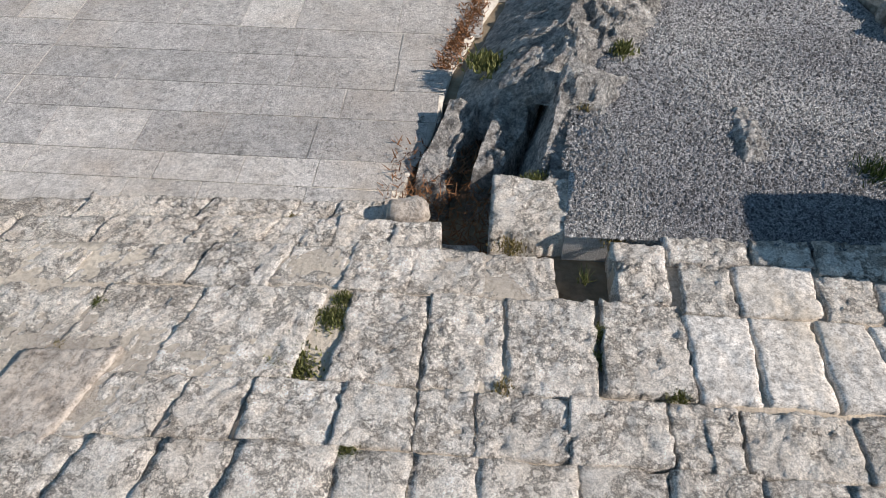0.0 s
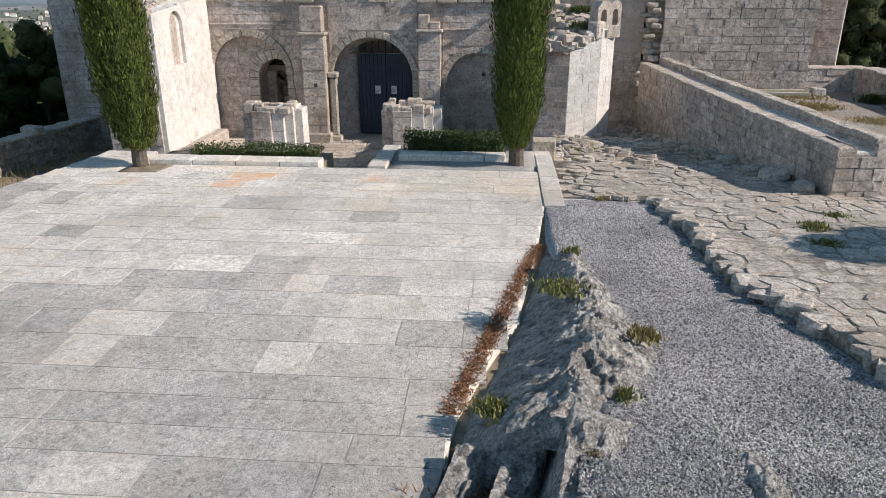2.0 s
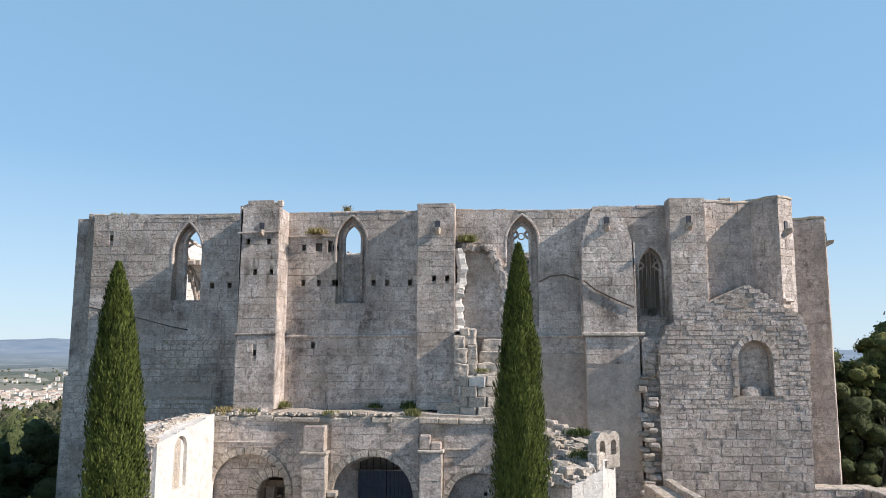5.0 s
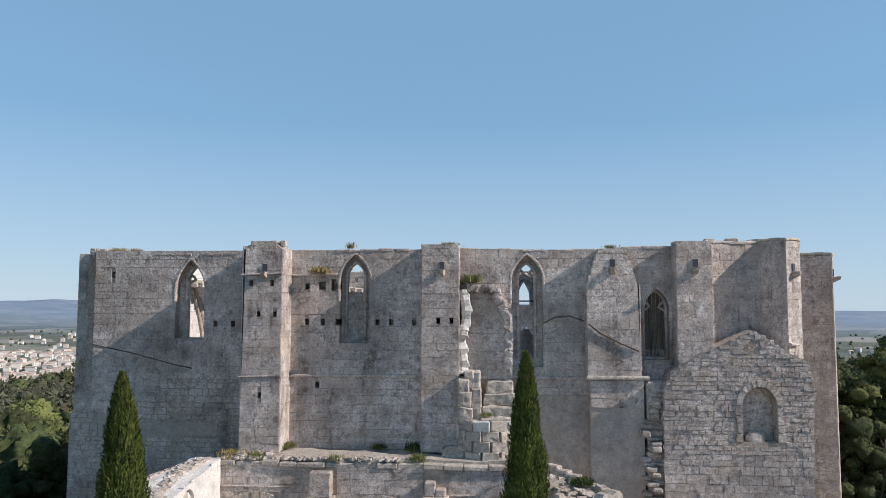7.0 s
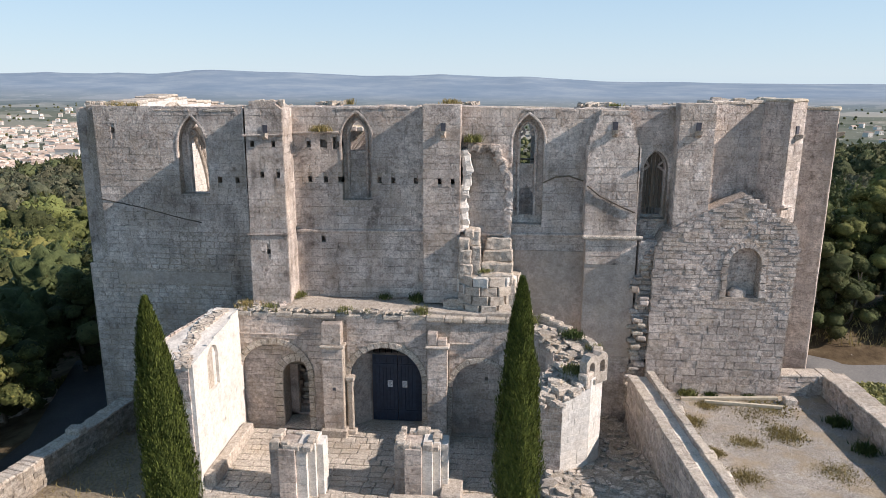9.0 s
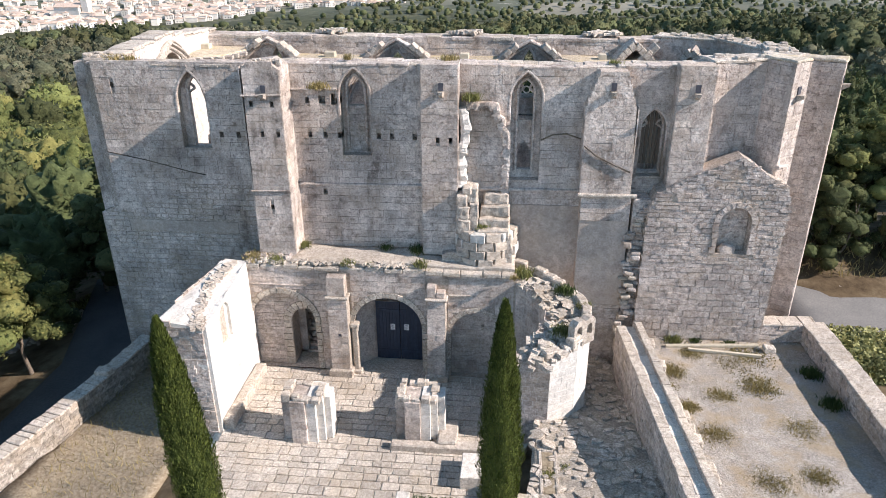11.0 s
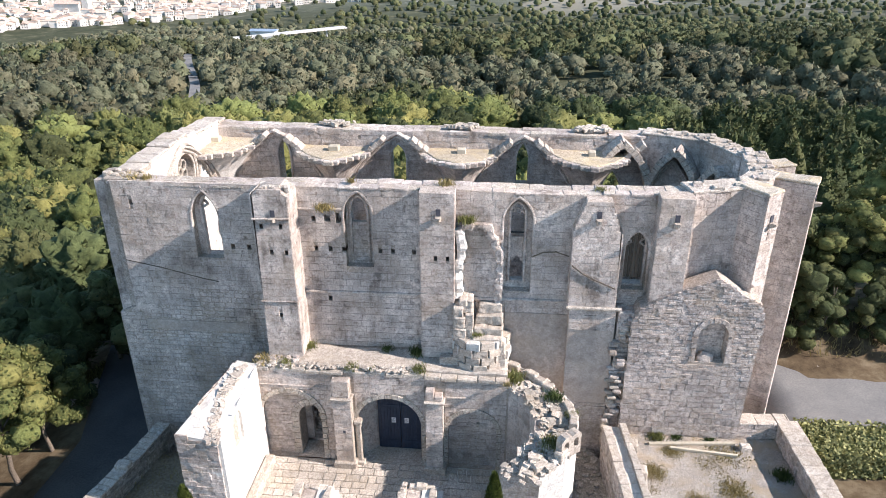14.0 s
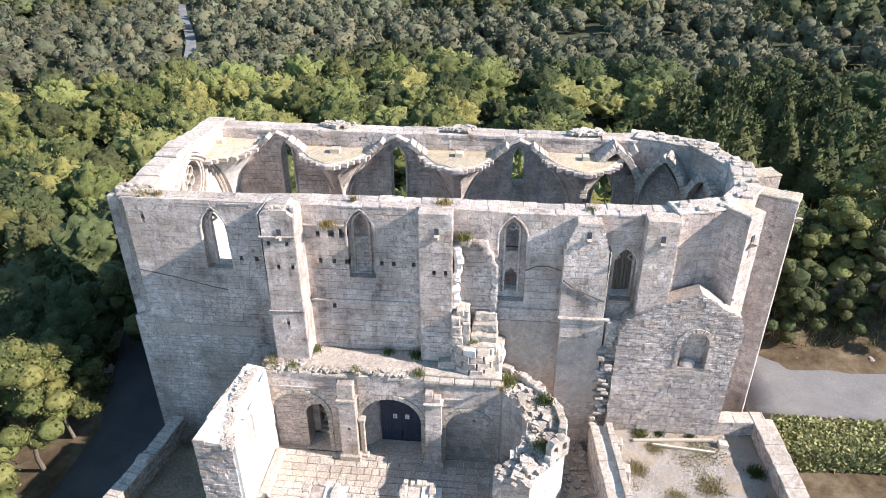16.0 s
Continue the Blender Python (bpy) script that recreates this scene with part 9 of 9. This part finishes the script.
# ---- weeds, grass and shrubs on the ruins and in the joints ----
for k, (x, y, z, rad, hg, n, kind) in enumerate((
        (-0.42, 0.95, 2.53, 0.10, (0.02, 0.06), 420, "weed"), (-0.38, 1.1, 2.53, 0.06, (0.02, 0.06), 200, "weed"), (-0.6, 0.55, 2.53, 0.16, (0.02, 0.07), 520, "weed"), (1.27, 0.95, 2.53, 0.07, (0.02, 0.07), 240, "weed"), (1.26, 0.75, 2.53, 0.06, (0.02, 0.06), 200, "weed"),
        (0.13, 1.02, 2.53, 0.04, (0.02, 0.05), 90, "weed"), (1.72, 0.52, 2.55, 0.07, (0.02, 0.06), 180, "weed"), (0.68, 0.5, 2.55, 0.06, (0.02, 0.06), 90, "dry"), (-0.17, 0.03, 2.56, 0.06, (0.02, 0.05), 160, "weed"), (-1.98, 0.95, 2.53, 0.05, (0.02, 0.05), 110, "weed"), (-2.1, 0.6, 2.53, 0.05, (0.02, 0.05), 90, "dry"),
        (0.72, 1.72, 2.44, 0.10, (0.02, 0.06), 240, "dry"), (0.9, 2.42, 2.46, 0.10, (0.03, 0.08), 260, "weed"), (1.22, 1.42, 2.46, 0.04, (0.15, 0.32), 22, "weed"), (2.1, 5.3, 2.6, 0.14, (0.04, 0.10), 420, "dry"), (1.7, 4.1, 2.6, 0.09, (0.03, 0.08), 160, "weed"), (1.3, 3.2, 2.62, 0.06, (0.02, 0.06), 90, "dry"),
        (1.25, 6.4, 2.66, 0.26, (0.03, 0.09), 420, "weed"), (1.6, 8.2, 2.45, 0.10, (0.04, 0.10), 150, "weed"), (0.45, 4.15, 2.35, 0.2, (0.03, 0.10), 300, "weed"), (-0.98, 2.05, 2.26, 0.06, (0.03, 0.07), 110, "dry"), (3.5, 2.6, 2.5, 0.14, (0.1, 0.32), 300, "box"), (1.45, 1.8, 2.5, 0.10, (0.02, 0.06), 160, "dry"), (2.0, 1.86, 2.5, 0.12, (0.02, 0.05), 160, "dry"),
        (3.75, 11.6, 2.05, 0.15, (0.05, 0.16), 160, "weed"), (3.85, 7.6, 2.28, 0.12, (0.05, 0.14), 160, "weed"), (5.9, 10.2, 2.26, 0.22, (0.03, 0.09), 320, "weed"), (5.7, 9.2, 2.3, 0.2, (0.03, 0.09), 300, "weed"), (7.0, 8.7, 2.34, 0.22, (0.04, 0.1), 300, "weed"), (6.6, 11.0, 2.2, 0.2, (0.03, 0.08), 240, "weed"), (2.65, 18.6, 1.55, 0.3, (0.05, 0.2), 400, "weed"), (3.3, 19.2, 1.47, 0.25, (0.04, 0.14), 240, "weed"), (2.55, 12.3, 2.06, 0.15, (0.03, 0.1), 160, "dry"),
        (8.6, 27.5, 2.0, 0.4, (0.2, 0.5), 420, "weed"), (9.6, 27.6, 2.0, 0.3, (0.1, 0.25), 300, "box"), (11.2, 27.5, 2.0, 0.3, (0.1, 0.25), 300, "box"), (8.0, 25.4, 2.0, 0.3, (0.04, 0.14), 420, "weed"), (7.9, 24.0, 2.0, 0.3, (0.04, 0.14), 320, "weed"), (11.6, 24.2, 2.0, 0.55, (0.1, 0.4), 620, "dry"), (10.0, 23.4, 2.0, 0.4, (0.06, 0.25), 300, "dry"), (11.8, 26.6, 2.0, 0.9, (0.06, 0.3), 700, "dry"), (13.9, 25.3, 2.0, 0.4, (0.2, 0.6), 500, "box"), (14.0, 23.2, 2.0, 0.4, (0.2, 0.6), 500, "box"), (10.9, 25.6, 2.0, 0.8, (0.05, 0.2), 300, "dry"),
        (-8.75, 28.3, 5.75, 0.35, (0.15, 0.45), 420, "weed"), (-4.8, 28.4, 5.75, 0.3, (0.1, 0.35), 260, "box"), (-3.3, 28.2, 5.75, 0.35, (0.2, 0.6), 300, "box"), (-3.0, 27.0, 5.6, 0.35, (0.15, 0.5), 300, "weed"), (-10.7, 27.3, 5.55, 0.5, (0.15, 0.55), 500, "dry"), (-9.6, 27.0, 5.6, 0.4, (0.1, 0.4), 320, "weed"), (-6.3, 26.9, 5.6, 0.4, (0.1, 0.3), 260, "weed"), (-5.3, 26.85, 5.6, 0.2, (0.1, 0.25), 150, "weed"), (-0.3, 27.7, 7.3, 0.3, (0.08, 0.25), 200, "weed"),
        (1.5, 27.3, 5.2, 0.5, (0.2, 0.6), 560, "weed"), (3.4, 26.2, 5.05, 0.45, (0.12, 0.4), 480, "box"), (3.2, 23.5, 4.65, 0.45, (0.12, 0.4), 420, "weed"), (2.6, 22.8, 4.4, 0.35, (0.1, 0.35), 340, "weed"), (4.1, 25.1, 4.95, 0.35, (0.1, 0.3), 260, "weed"),
        (-0.9, 28.6, 12.75, 0.35, (0.25, 0.6), 360, "weed"), (-7.5, 28.6, 13.15, 0.45, (0.1, 0.5), 420, "dry"), (-6.3, 29.2, 14.25, 0.2, (0.2, 0.5), 130, "dry"), (-1.9, 29.2, 14.3, 0.4, (0.1, 0.4), 300, "dry"), (5.0, 29.3, 14.25, 0.3, (0.05, 0.25), 160, "weed"), (-17.0, 29.4, 14.1, 0.4, (0.1, 0.4), 300, "dry"), (-16.2, 29.3, 14.1, 0.3, (0.1, 0.35), 200, "dry"), (1.2, 26.3, 5.5, 0.2, (0.1, 0.3), 160, "dry"))):
    mat_, lab, cat_ = {"weed": (M_WEED, "low green weeds growing in the joints", "weeds"), "dry": (M_GRASS, "tuft of dry straw-coloured grass", "grass"), "box": (M_BOX, "small dark evergreen shrub", "shrub")}[kind]
    if y < 3:
        hg, n = (hg[0] * 0.5, hg[1] * 0.55), int(n * 1.6)
    if x > 7 and 20 < y < 27 and kind != "box":
        mat_, lab, cat_ = M_GRASS, "flattened patch of dry straw-coloured grass", "grass"
        hg, rad, n = (hg[0] * 0.5, hg[1] * 0.5), rad * 1.35, int(n * 0.8)
    if y > 15:
        hg, rad, n = (hg[0] * 0.6, hg[1] * 0.6), rad * 0.9, int(n * 0.8)
    tuft({"weeds": "weeds", "grass": "dry_grass", "shrub": "shrub"}[cat_], x, y, z, rad, hg, n, mat_, lab, cat_, k)
V, Q = blades(3600, 8, lambda r: (lambda t: (0.02 + 1.15 * t + r.gauss(0, 0.07), 4.4 + 5.0 * t, ZP + 0.0))(r.random()), (0.01, 0.05), 0.010, 1.6)
tagged(new("needle_litter", big_mesh("needle_litter", V, Q, M_NEEDLE)), "rust-brown dry litter along the rock edge", "litter", kind="stuff")
V, Q = blades(1800, 18, lambda r: (r.uniform(-0.35, 0.6), 1.75 + 1.5 * r.random(), 1.98 + r.uniform(0, 0.12)), (0.02, 0.07), 0.008, 1.6)
tagged(new("needle_litter", big_mesh("needle_litter", V, Q, M_NEEDLE)), "rust-brown dry litter in the trench", "litter", kind="stuff")
TURF = [(11.4, 24.3, 0.8), (9.7, 23.4, 0.55), (11.2, 26.3, 0.9), (8.2, 25.0, 0.5), (9.0, 21.0, 0.6), (12.4, 21.6, 0.8), (10.4, 18.6, 0.7), (8.3, 22.6, 0.35), (12.0, 19.0, 0.5), (9.2, 26.6, 0.5)]
V, Q = blades(11000, 58, lambda r: (lambda c: (c[0] + r.gauss(0, c[2] * 0.55), c[1] + r.gauss(0, c[2] * 0.5), 1.98))(r.choice(TURF)), (0.02, 0.1), 0.014, 1.2)
tagged(new("dry_turf", big_mesh("dry_turf", V, Q, M_GRASS)), "thin dry grass over the court gravel", "grass", kind="stuff")
V, Q = blades(1600, 28, lambda r: (r.uniform(-17.6, -12.8), r.uniform(16.5, 27.0), -0.75 + r.uniform(0, 0.2)), (0.08, 0.32), 0.015, 0.7)
tagged(new("tall_grass", big_mesh("tall_grass", V, Q, M_GRASS)), "tall dry grass below the forecourt", "grass", kind="stuff")
V, Q = blades(2200, 38, lambda r: (r.uniform(16.5, 44), r.uniform(37.6, 42.0), 0.6), (0.15, 0.6), 0.03, 0.6)
V[:, 2] += np.array([max(0.0, ground_z(a, b) - 0.55) for a, b, c in V])
tagged(new("bank_grass", big_mesh("bank_grass", V, Q, M_GRASS)), "dry grass on the lane bank", "grass", kind="stuff")
